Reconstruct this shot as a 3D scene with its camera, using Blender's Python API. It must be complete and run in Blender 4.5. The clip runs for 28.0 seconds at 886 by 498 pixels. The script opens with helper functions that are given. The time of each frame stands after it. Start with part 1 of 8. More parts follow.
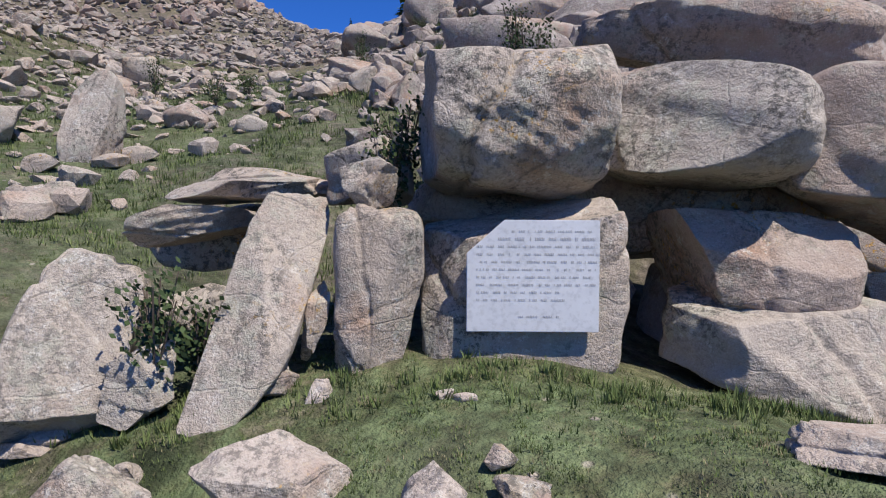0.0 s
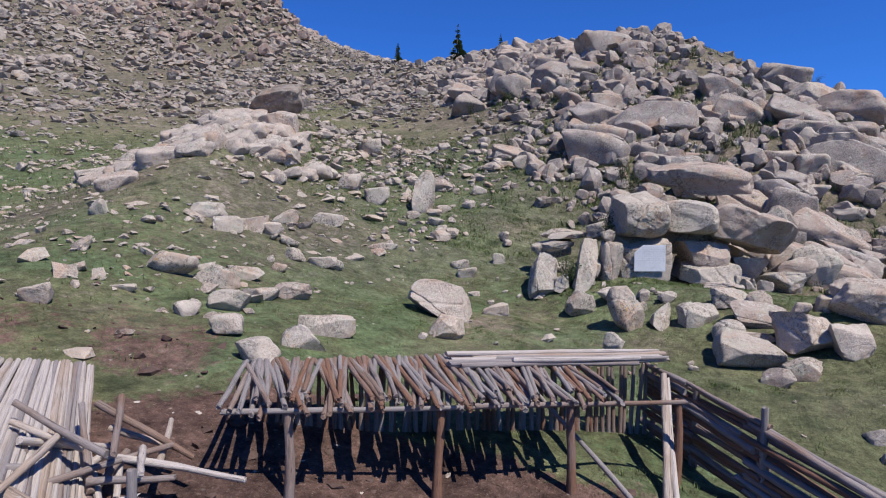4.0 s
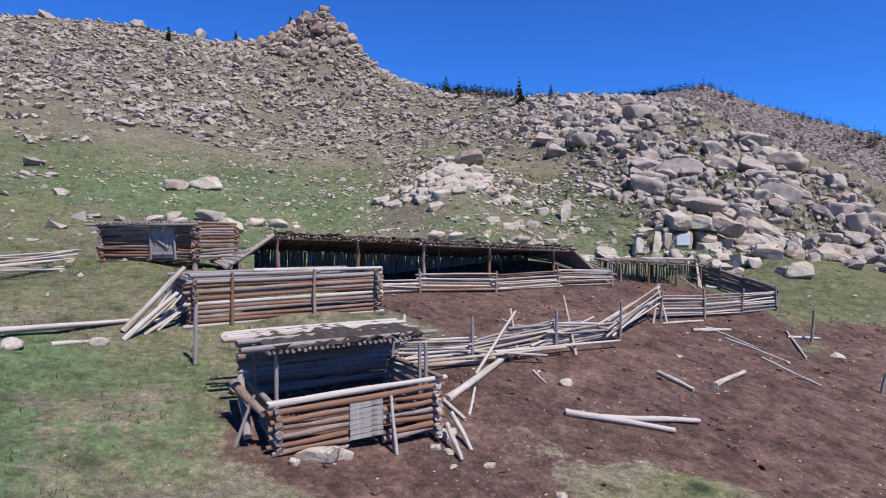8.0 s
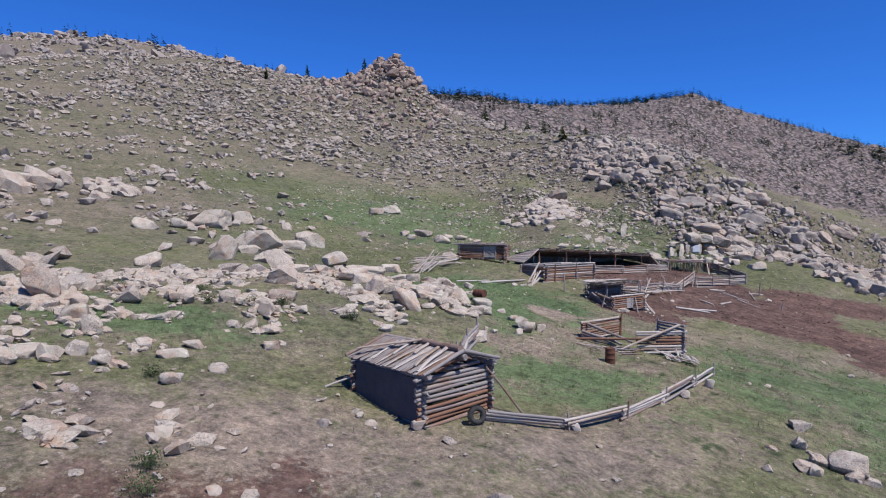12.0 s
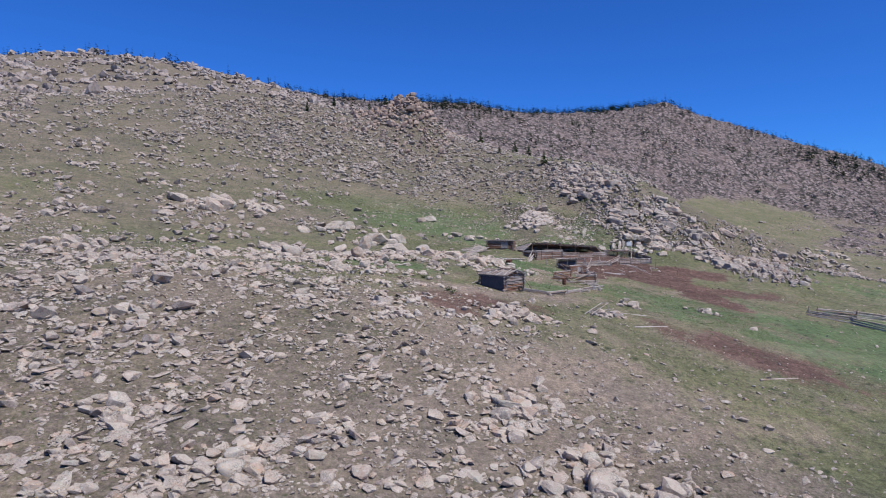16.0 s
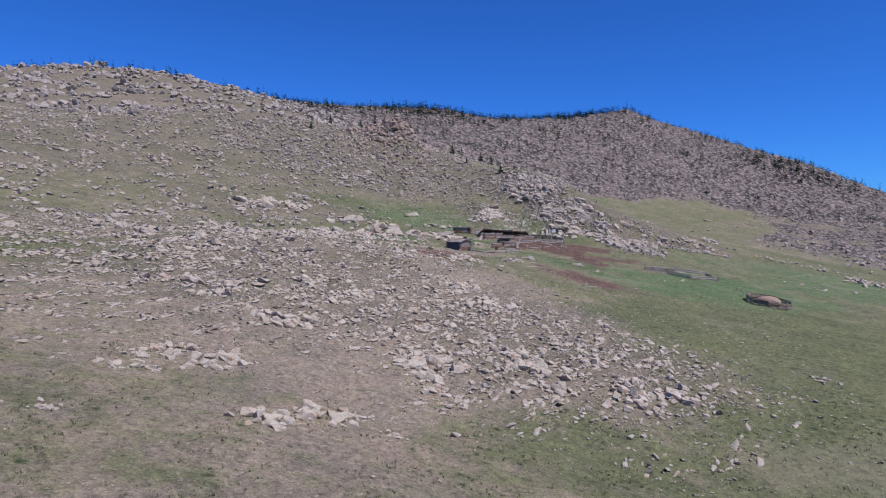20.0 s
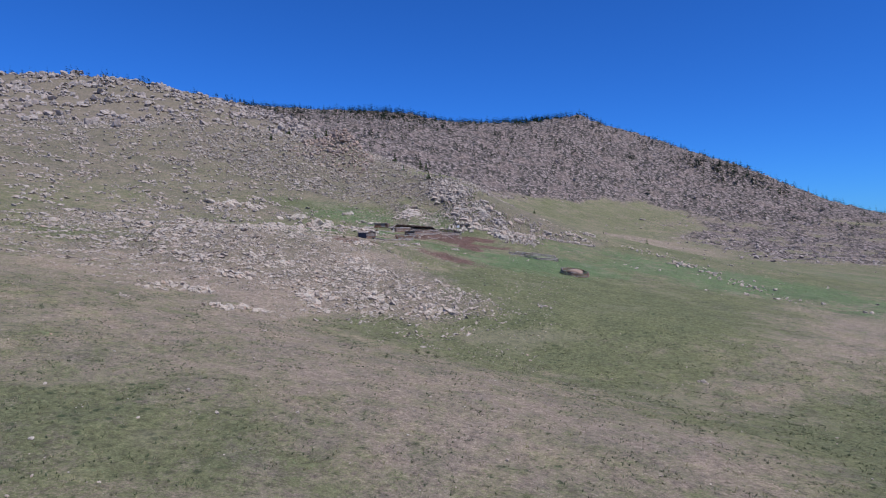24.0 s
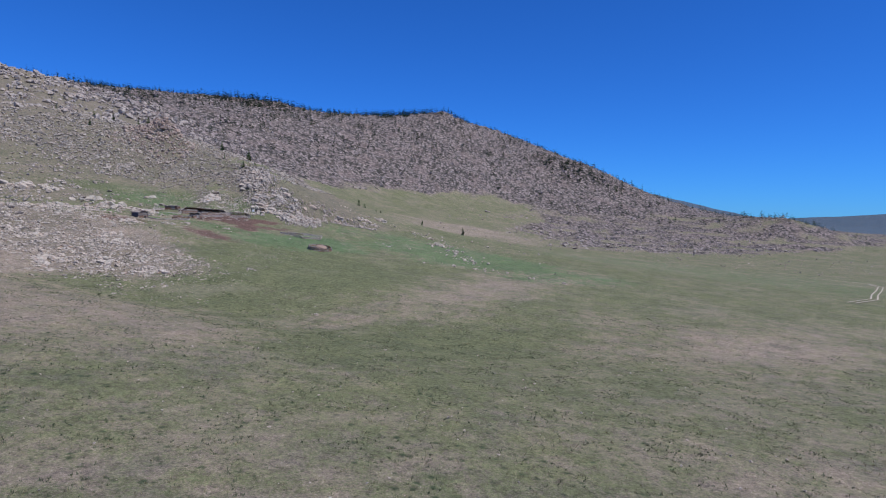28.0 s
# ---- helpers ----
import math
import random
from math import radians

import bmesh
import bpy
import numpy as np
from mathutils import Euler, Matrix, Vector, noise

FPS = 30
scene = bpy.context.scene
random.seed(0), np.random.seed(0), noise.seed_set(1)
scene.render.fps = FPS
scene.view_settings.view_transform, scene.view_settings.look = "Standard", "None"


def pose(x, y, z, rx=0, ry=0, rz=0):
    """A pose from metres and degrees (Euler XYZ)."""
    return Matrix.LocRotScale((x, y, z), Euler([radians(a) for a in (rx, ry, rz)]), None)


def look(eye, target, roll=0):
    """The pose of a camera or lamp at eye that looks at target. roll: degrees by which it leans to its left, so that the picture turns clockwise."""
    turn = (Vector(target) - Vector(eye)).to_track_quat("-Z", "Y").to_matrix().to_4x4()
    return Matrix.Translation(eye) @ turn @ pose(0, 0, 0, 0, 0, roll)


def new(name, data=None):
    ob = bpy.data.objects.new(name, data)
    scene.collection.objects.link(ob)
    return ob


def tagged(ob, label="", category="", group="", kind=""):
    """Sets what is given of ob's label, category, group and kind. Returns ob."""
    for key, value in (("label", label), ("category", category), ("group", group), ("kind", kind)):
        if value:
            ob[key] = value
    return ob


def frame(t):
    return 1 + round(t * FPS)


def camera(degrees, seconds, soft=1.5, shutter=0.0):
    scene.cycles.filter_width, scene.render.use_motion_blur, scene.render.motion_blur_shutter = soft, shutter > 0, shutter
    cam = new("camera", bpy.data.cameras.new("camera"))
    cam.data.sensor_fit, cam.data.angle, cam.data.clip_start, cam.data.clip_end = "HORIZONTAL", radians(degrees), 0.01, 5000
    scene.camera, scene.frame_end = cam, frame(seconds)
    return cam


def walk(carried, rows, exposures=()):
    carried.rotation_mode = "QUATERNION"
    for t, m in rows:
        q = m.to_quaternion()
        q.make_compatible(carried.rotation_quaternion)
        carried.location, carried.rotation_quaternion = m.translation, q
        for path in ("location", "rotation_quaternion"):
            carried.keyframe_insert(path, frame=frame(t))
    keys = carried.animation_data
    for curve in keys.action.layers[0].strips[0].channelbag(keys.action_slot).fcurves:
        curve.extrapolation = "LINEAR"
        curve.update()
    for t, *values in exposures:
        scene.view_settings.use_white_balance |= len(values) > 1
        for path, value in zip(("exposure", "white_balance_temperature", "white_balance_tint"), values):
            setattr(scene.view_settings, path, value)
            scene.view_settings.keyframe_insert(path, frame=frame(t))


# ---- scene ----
cam = camera(71.7, 28.0, soft=1.1)

# seconds, place, and the turn to the left, upwards and of roll in degrees
PATH = [
    (0, 0.001, -5.800, 1.175, 22.158, -1.875, 0.337),
    (0.5, 0.372, -7.159, 1.209, 22.187, -1.936, 0.346),
    (1, 0.746, -8.749, 1.314, 22.307, -1.945, 0.165),
    (1.5, 0.982, -10.667, 1.468, 22.483, -2.030, 0.020),
    (2, 1.015, -13.099, 1.638, 22.336, -2.166, 0.063),
    (3, 0.644, -18.479, 1.929, 22.414, -2.193, -0.007),
    (4, 0.331, -24.975, 2.053, 22.514, -2.303, -0.033),
    (4.5, 0.197, -28.597, 2.091, 22.561, -2.269, -0.036),
    (6.5, 0.180, -45.552, 1.691, 22.862, -2.084, 0.226),
    (7, 0.087, -50.278, 1.656, 22.798, -1.965, -0.129),
    (7.5, 0.093, -55.268, 1.708, 22.732, -1.989, -0.216),
    (8, -0.059, -60.130, 1.879, 22.624, -1.923, -0.307),
    (9, -0.676, -71.061, 2.485, 22.311, -1.996, -0.249),
    (10, -1.468, -82.444, 2.949, 22.087, -2.071, -0.131),
    (11, -2.454, -93.743, 3.585, 21.821, -2.078, -0.057),
    (12, -2.927, -105.795, 4.155, 21.598, -2.064, 0.073),
    (13, -2.179, -119.005, 4.556, 21.319, -2.129, 0.300),
    (13.5, -1.227, -125.777, 4.611, 21.249, -2.179, 0.325),
    (15.5, 5.011, -153.669, 4.774, 20.236, -1.967, -0.101),
    (16, 7.110, -161.300, 4.773, 19.880, -1.961, -0.109),
    (17, 11.772, -176.457, 4.076, 19.294, -1.984, -0.162),
    (18, 16.693, -192.031, 3.279, 18.761, -1.976, -0.185),
    (19, 21.689, -208.016, 2.468, 18.358, -1.947, -0.121),
    (20, 27.563, -223.382, 1.845, 17.589, -1.915, -0.230),
    (21, 35.274, -237.355, 1.399, 17.134, -1.890, -0.372),
    (21.5, 39.646, -244.101, 1.091, 16.866, -1.876, -0.421),
    (23.5, 59.860, -270.147, 0.337, 15.446, -1.976, -0.278),
    (24, 65.636, -275.770, 0.112, 15.083, -1.966, -0.247),
    (25, 77.822, -285.782, -0.603, 14.193, -2.002, -0.117),
    (26, 91.451, -294.133, -1.683, 13.300, -2.180, 0.001),
    (26.5, 98.824, -298.078, -2.159, 12.769, -2.293, 0.008),
    (27, 106.915, -301.808, -2.532, 10.707, -2.384, 0.148),
    (27.5, 115.339, -305.302, -2.773, 6.614, -2.556, 0.394),
    (28, 123.841, -308.662, -2.949, 4.882, -2.709, 0.667),
]


def aimed(x, y, z, left, up, roll):
    return pose(x, y, z, 90 + up, 0, left) @ pose(0, 0, 0, 0, 0, roll)


# the clip's camera opens up over the dark yard and cools as it draws back
EXPOSURES = [(0.0, 0.24, 6750, 10), (2.0, 0.20, 6700, 10), (4.0, 0.21, 6650, 10), (7.5, 0.41, 6550, 9), (10.0, 0.27, 6500, 9), (13.0, 0.14, 6450, 9), (20.0, 0.05, 6350, 10), (28.0, 0.0, 6150, 7)]
walk(cam, [(t, aimed(*row)) for t, *row in PATH], EXPOSURES)

# ---- light ----
SUN_LEFT, SUN_UP = -24.0, 57.0   # degrees from +x to the left, and above the horizon
world = bpy.data.worlds.new("world")
scene.world = world
world.use_nodes = True
wn = world.node_tree
sky = wn.nodes.new("ShaderNodeTexSky")
sky.sky_type = "NISHITA"
sky.sun_disc = False
sky.sun_elevation, sky.sun_rotation = radians(SUN_UP), radians(90 - SUN_LEFT)
sky.altitude, sky.air_density, sky.dust_density, sky.ozone_density = 1600, 1.0, 0.2, 4.0
tint = wn.nodes.new("ShaderNodeMix")   # the deep blue of thin highland air
tint.data_type, tint.blend_type = "RGBA", "MULTIPLY"
tint.inputs[0].default_value, tint.inputs[7].default_value = 1.0, (0.21, 0.60, 1.32, 1)
wn.links.new(sky.outputs[0], tint.inputs[6])
wn.links.new(tint.outputs[2], wn.nodes["Background"].inputs[0])
wn.nodes["Background"].inputs[1].default_value = 0.10
sun_data = bpy.data.lights.new("sun", "SUN")
sun_data.energy, sun_data.angle, sun_data.color = 5.0, radians(0.5), (1.0, 0.955, 0.90)
sun = new("sun", sun_data)
sun_dir = Vector((math.cos(radians(SUN_LEFT)) * math.cos(radians(SUN_UP)), math.sin(radians(SUN_LEFT)) * math.cos(radians(SUN_UP)), math.sin(radians(SUN_UP))))
sun.matrix_world = look(sun_dir * 100, (0, 0, 0))


# ---- materials ----
class Nodes:
    """A small wrapper to write node trees briefly."""

    def __init__(self, name):
        self.mat = bpy.data.materials.new(name)
        self.mat.use_nodes = True
        self.t = self.mat.node_tree
        self.bsdf = self.t.nodes["Principled BSDF"]
        self.out = self.t.nodes["Material Output"]

    def put(self, socket, value):
        if isinstance(value, bpy.types.NodeSocket):
            self.t.links.new(value, socket)
        elif isinstance(value, tuple) and len(value) == 3 and socket.type == "RGBA":
            socket.default_value = (*value, 1)
        else:
            socket.default_value = value

    def pos(self):
        return self.t.nodes.new("ShaderNodeNewGeometry").outputs["Position"]

    def local(self):
        return self.t.nodes.new("ShaderNodeTexCoord").outputs["Object"]

    def rand(self):
        return self.t.nodes.new("ShaderNodeObjectInfo").outputs["Random"]

    def island(self):
        return self.t.nodes.new("ShaderNodeNewGeometry").outputs["Random Per Island"]

    def attr(self, name):
        n = self.t.nodes.new("ShaderNodeAttribute")
        n.attribute_name = name
        return n.outputs["Fac"]

    def noise(self, vec, scale, detail=4.0, rough=0.55, distort=0.0):
        n = self.t.nodes.new("ShaderNodeTexNoise")
        self.put(n.inputs["Vector"], vec)
        n.inputs["Scale"].default_value, n.inputs["Detail"].default_value = scale, detail
        n.inputs["Roughness"].default_value, n.inputs["Distortion"].default_value = rough, distort
        return n.outputs["Fac"]

    def voronoi(self, vec, scale, feature="F1", out="Distance"):
        n = self.t.nodes.new("ShaderNodeTexVoronoi")
        n.feature = feature
        self.put(n.inputs["Vector"], vec)
        n.inputs["Scale"].default_value = scale
        return n.outputs[out]

    def math(self, op, a, b=0.0, clamp=False):
        n = self.t.nodes.new("ShaderNodeMath")
        n.operation, n.use_clamp = op, clamp
        self.put(n.inputs[0], a)
        self.put(n.inputs[1], b)
        return n.outputs[0]

    def ramp(self, fac, lo, hi, a=0.0, b=1.0):
        n = self.t.nodes.new("ShaderNodeMapRange")
        self.put(n.inputs[0], fac)
        for k, v in zip((1, 2, 3, 4), (lo, hi, a, b)):
            n.inputs[k].default_value = v
        return n.outputs[0]

    def mix(self, fac, a, b, mode="MIX"):
        n = self.t.nodes.new("ShaderNodeMix")
        n.data_type, n.blend_type = "RGBA", mode
        self.put(n.inputs[0], fac)
        self.put(n.inputs[6], a)
        self.put(n.inputs[7], b)
        return n.outputs[2]

    def scaled(self, vec, x, y, z):
        n = self.t.nodes.new("ShaderNodeMapping")
        self.put(n.inputs["Vector"], vec)
        n.inputs["Scale"].default_value = (x, y, z)
        return n.outputs[0]

    def warp(self, vec, scale, amount):
        n = self.t.nodes.new("ShaderNodeTexNoise")
        self.put(n.inputs["Vector"], vec)
        n.inputs["Scale"].default_value = scale
        m = self.t.nodes.new("ShaderNodeVectorMath")
        m.operation = "MULTIPLY_ADD"
        self.put(m.inputs[0], n.outputs["Color"])
        m.inputs[1].default_value = (amount,) * 3
        self.put(m.inputs[2], vec)
        return m.outputs[0]

    def bump(self, height, strength=0.4, distance=0.02):
        n = self.t.nodes.new("ShaderNodeBump")
        n.inputs["Strength"].default_value, n.inputs["Distance"].default_value = strength, distance
        self.put(n.inputs["Height"], height)
        self.put(self.bsdf.inputs["Normal"], n.outputs[0])

    def done(self, color, rough=0.9, spec=0.25):
        self.put(self.bsdf.inputs["Base Color"], color)
        self.put(self.bsdf.inputs["Roughness"], rough)
        self.bsdf.inputs["Specular IOR Level"].default_value = spec
        return self.mat


def ground_material():
    n = Nodes("ground_soil_grass")
    p = n.pos()
    big, mid, fine, grit = n.noise(p, 0.035, 4), n.noise(p, 0.35, 5, 0.6), n.noise(p, 4.0, 5, 0.65), n.noise(p, 24.0, 3, 0.7)
    dry = n.mix(n.ramp(mid, 0.3, 0.7), (0.180, 0.140, 0.109), (0.268, 0.208, 0.163))
    dry = n.mix(n.ramp(grit, 0.42, 0.72), dry, (0.37, 0.315, 0.265))
    grass = n.mix(n.ramp(mid, 0.3, 0.7), (0.092, 0.116, 0.056), (0.158, 0.158, 0.090))
    grass = n.mix(n.ramp(fine, 0.3, 0.75), grass, (0.185, 0.178, 0.100))
    grass = n.mix(n.ramp(grit, 0.35, 0.6, 0.55, 0.0), grass, (0.045, 0.07, 0.028))
    lush = n.mix(n.ramp(fine, 0.3, 0.7), (0.080, 0.130, 0.060), (0.138, 0.174, 0.090))
    # how much grows: the mask of the meadow, broken up by noise
    g = n.math("ADD", n.attr("green"), n.math("MULTIPLY", n.math("SUBTRACT", n.math("ADD", n.math("MULTIPLY", big, 0.5), n.math("ADD", mid, fine)), 1.25), 1.2))
    color = n.mix(n.ramp(g, 0.25, 0.7), dry, grass)
    w = n.math("ADD", n.attr("lush"), n.math("MULTIPLY", n.math("SUBTRACT", n.math("ADD", mid, fine), 1.0), 1.9))
    color = n.mix(n.ramp(w, 0.35, 0.75), color, lush)
    d = n.math("ADD", n.attr("dirt"), n.math("MULTIPLY", n.math("SUBTRACT", n.math("ADD", mid, fine), 1.0), 1.0))
    dung = n.mix(n.ramp(n.math("ADD", n.math("MULTIPLY", mid, 0.6), n.math("MULTIPLY", fine, 0.4)), 0.36, 0.64), (0.074, 0.045, 0.038), (0.166, 0.104, 0.087))
    dung = n.mix(n.ramp(grit, 0.55, 0.75), dung, (0.23, 0.17, 0.14))
    color = n.mix(n.ramp(d, 0.4, 0.6), color, dung)
    s = n.math("ADD", n.attr("scree"), n.math("MULTIPLY", n.math("SUBTRACT", n.math("ADD", mid, fine), 1.0), 1.2))
    w1 = n.warp(p, 0.5, 1.5)
    cell = n.voronoi(n.scaled(w1, 1, 1, 1.8), 2.6, out="Color")
    chips = n.mix(n.ramp(cell, 0.2, 0.9), (0.142, 0.116, 0.104), (0.248, 0.203, 0.180))
    chips = n.mix(n.ramp(n.voronoi(n.scaled(w1, 1, 1, 1.8), 2.6), 0.36, 0.62), chips, (0.135, 0.122, 0.085))
    # the bare rock of the mountain, broken into blocks, its cleft shade painted dark
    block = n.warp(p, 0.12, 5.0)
    # the mauve carries distance haze along with the rock's own tone
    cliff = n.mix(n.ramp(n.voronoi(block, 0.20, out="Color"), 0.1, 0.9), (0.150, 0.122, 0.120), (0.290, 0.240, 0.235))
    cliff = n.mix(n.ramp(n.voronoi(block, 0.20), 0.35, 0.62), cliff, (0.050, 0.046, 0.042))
    cliff = n.mix(n.ramp(n.noise(p, 0.03, 5, 0.7), 0.50, 0.62, 0.0, 0.5), cliff, (0.20, 0.155, 0.145))
    far_cell = n.voronoi(n.scaled(n.warp(p, 0.05, 12.0), 1, 1, 1.6), 0.30, out="Color")
    chips = n.mix(n.ramp(far_cell, 0.15, 0.95, 0.45, 0.0), chips, (0.125, 0.118, 0.080))
    chips = n.mix(n.ramp(n.noise(p, 0.02, 5, 0.65), 0.52, 0.68, 0.0, 0.45), chips, (0.12, 0.125, 0.07))
    color = n.mix(n.ramp(s, 0.3, 0.8, 0, 0.85), color, chips)
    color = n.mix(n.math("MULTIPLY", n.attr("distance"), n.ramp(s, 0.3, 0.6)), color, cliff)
    # far forest, with the blue of distance haze mixed into its colour
    color = n.mix(n.ramp(n.math("ADD", n.attr("hazed_woods"), n.math("SUBTRACT", n.noise(p, 0.006, 4), 0.5)), 0.45, 0.6, 0.0, 0.9), color, (0.065, 0.098, 0.140))
    tufts = n.ramp(n.voronoi(n.warp(p, 1.0, 0.6), 1.1), 0.06, 0.22, 0.75, 0.0)
    color = n.mix(n.math("MULTIPLY", tufts, n.ramp(d, 0.35, 0.5, 1.0, 0.0)), color, (0.055, 0.072, 0.035))
    clump = n.ramp(n.voronoi(n.warp(p, 0.7, 0.9), 0.62), 0.10, 0.30, 1.0, 0.0)
    clump = n.math("MULTIPLY", clump, n.ramp(n.noise(p, 0.09, 4, 0.6), 0.34, 0.54))
    color = n.mix(n.math("MULTIPLY", clump, n.math("MULTIPLY", n.ramp(g, 0.30, 0.55, 0.15, 1.0), n.ramp(d, 0.35, 0.5, 1.0, 0.0))), color, (0.052, 0.068, 0.036))
    pebbles = n.ramp(n.voronoi(p, 2.3), 0.05, 0.11, 0.8, 0.0)
    color = n.mix(n.math("MULTIPLY", pebbles, n.ramp(n.noise(p, 0.3, 3), 0.45, 0.6)), color, (0.44, 0.395, 0.35))
    color = n.mix(1.0, color, n.mix(n.ramp(n.noise(p, 1.4, 7, 0.8), 0.33, 0.67), (0.46, 0.46, 0.48), (1.44, 1.42, 1.38)), "MULTIPLY")
    color = n.mix(1.0, color, n.mix(n.ramp(n.noise(p, 5.5, 5, 0.8), 0.34, 0.66), (0.62, 0.63, 0.62), (1.34, 1.33, 1.32)), "MULTIPLY")
    color = n.mix(1.0, color, n.mix(n.ramp(n.noise(p, 0.11, 5, 0.7), 0.32, 0.68), (0.80, 0.82, 0.86), (1.17, 1.13, 1.10)), "MULTIPLY")
    color = n.mix(n.ramp(n.noise(p, 0.055, 5, 0.7), 0.55, 0.68, 0.0, 0.30), color, (0.21, 0.175, 0.15))
    n.bump(n.math("ADD", n.math("MULTIPLY", fine, 1.0), n.math("MULTIPLY", grit, 0.45)), 0.9, 0.14)
    return n.done(color, 0.95, 0.1)


def rock_material(name, tone, island=False, lichen=0.5):
    n = Nodes(name)
    p = n.pos()
    r = n.island() if island else n.rand()
    mid, fine, grit = n.noise(p, 0.9, 5, 0.6, 0.6), n.noise(p, 6.0, 6, 0.7), n.noise(p, 45.0, 3, 0.75)
    c = n.mix(n.ramp(mid, 0.3, 0.7), tuple(v * 0.80 for v in tone), tone)
    c = n.mix(n.ramp(r, 0.0, 1.0, 0.0, 0.55), c, (tone[0] * 0.86, tone[1] * 0.76, tone[2] * 0.70))
    c = n.mix(n.ramp(n.noise(p, 0.7, 4, 0.6), 0.54, 0.66, 0, 0.65), c, (0.37, 0.215, 0.135))        # iron stain
    c = n.mix(n.ramp(n.noise(p, 1.7, 3), 0.35, 0.6, 0.35, 0.0), c, (0.50, 0.45, 0.40))                # bare weathered faces
    c = n.mix(n.ramp(n.noise(p, 2.1, 6, 0.75), 0.52, 0.60, 0, lichen), c, (0.37, 0.385, 0.305))        # pale green lichen
    c = n.mix(n.math("MULTIPLY", n.ramp(n.noise(p, 7.0, 5, 0.8), 0.54, 0.60), n.ramp(n.noise(p, 1.5, 3), 0.45, 0.6, 0.0, 0.7)), c, (0.60, 0.575, 0.52))   # chalky crusts
    patch = n.noise(p, 1.1, 4, 0.6)
    c = n.mix(n.math("MULTIPLY", n.ramp(n.noise(p, 11.0, 7, 0.82), 0.50, 0.56), n.ramp(patch, 0.42, 0.58, 0.0, lichen + 0.35)), c, (0.09, 0.085, 0.075))  # dark lichen crusts
    c = n.mix(n.math("MULTIPLY", n.ramp(n.noise(p, 26.0, 4, 0.75), 0.53, 0.58), n.ramp(n.noise(p, 0.8, 3), 0.42, 0.62, 0.05, 0.6)), c, (0.14, 0.128, 0.112))
    c = n.mix(n.math("MULTIPLY", n.ramp(n.noise(p, 14.0, 4, 0.7), 0.58, 0.63), n.ramp(n.noise(p, 0.6, 2), 0.56, 0.66)), c, (0.42, 0.24, 0.05))  # orange lichen
    c = n.mix(n.ramp(grit, 0.56, 0.72, 0, 0.45), c, (0.14, 0.125, 0.11))
    c = n.mix(n.ramp(grit, 0.30, 0.42, 0.45, 0.0), c, (0.66, 0.61, 0.56))
    crack = n.ramp(n.voronoi(n.scaled(n.warp(p, 1.2, 0.5), 1, 1, 1.5), 0.6, "DISTANCE_TO_EDGE"), 0.0, 0.012)
    gate = n.ramp(n.noise(p, 0.8, 2), 0.52, 0.6)
    c = n.mix(n.math("MULTIPLY", n.math("MULTIPLY", n.math("SUBTRACT", 1.0, crack), gate), 0.5), c, (0.09, 0.08, 0.07))
    hgt = n.math("ADD", n.math("ADD", n.math("MULTIPLY", fine, 0.9), n.math("MULTIPLY", grit, 0.28)), n.math("ADD", n.math("MULTIPLY", mid, 1.2), n.math("MULTIPLY", crack, 0.1)))
    n.bump(hgt, 0.9, 0.07)
    return n.done(c, 0.92, 0.2)


def wood_material(name, grey, brown, share):
    """Weathered logs: share is how much brown shows through the grey."""
    n = Nodes(name)
    p = n.local()
    along = n.scaled(p, 2.5, 2.2, 2.2)
    grain, streak, blotch = n.noise(along, 3.0, 5, 0.7), n.noise(n.scaled(p, 1.5, 1.6, 1.6), 1.6, 4), n.noise(n.pos(), 0.8, 3)
    c = n.mix(n.ramp(grain, 0.3, 0.7), tuple(v * 0.55 for v in grey), grey)
    b = n.mix(n.ramp(grain, 0.3, 0.7), tuple(v * 0.5 for v in brown), brown)
    k = n.math("ADD", n.math("MULTIPLY", n.rand(), 0.5), n.math("MULTIPLY", blotch, 0.7))
    c = n.mix(n.ramp(k, 0.95 - share - 0.15, 0.95 - share + 0.15), c, b)
    c = n.mix(n.ramp(streak, 0.58, 0.68, 0, 0.75), c, (0.055, 0.048, 0.045))
    n.bump(grain, 0.6, 0.02)
    return n.done(c, 0.88, 0.2)


def plain_material(name, a, b, scale=3.0, rough=0.85, metal=0.0, bump=0.2):
    n = Nodes(name)
    p = n.pos()
    f, g = n.noise(p, scale, 5, 0.65), n.noise(p, scale * 9, 3, 0.6)
    c = n.mix(n.ramp(f, 0.3, 0.7), a, b)
    c = n.mix(n.ramp(g, 0.5, 0.75, 0, 0.4), c, tuple(v * 0.5 for v in a))
    n.bump(g, bump, 0.02)
    n.bsdf.inputs["Metallic"].default_value = metal
    return n.done(c, rough)


def leaf_material(name, a, b, island=True):
    n = Nodes(name)
    r = n.island() if island else n.rand()
    c = n.mix(r, a, b)
    c = n.mix(n.ramp(n.noise(n.pos(), 1.3, 3), 0.35, 0.7), c, tuple(v * 0.55 for v in a))
    return n.done(c, 0.8, 0.15)


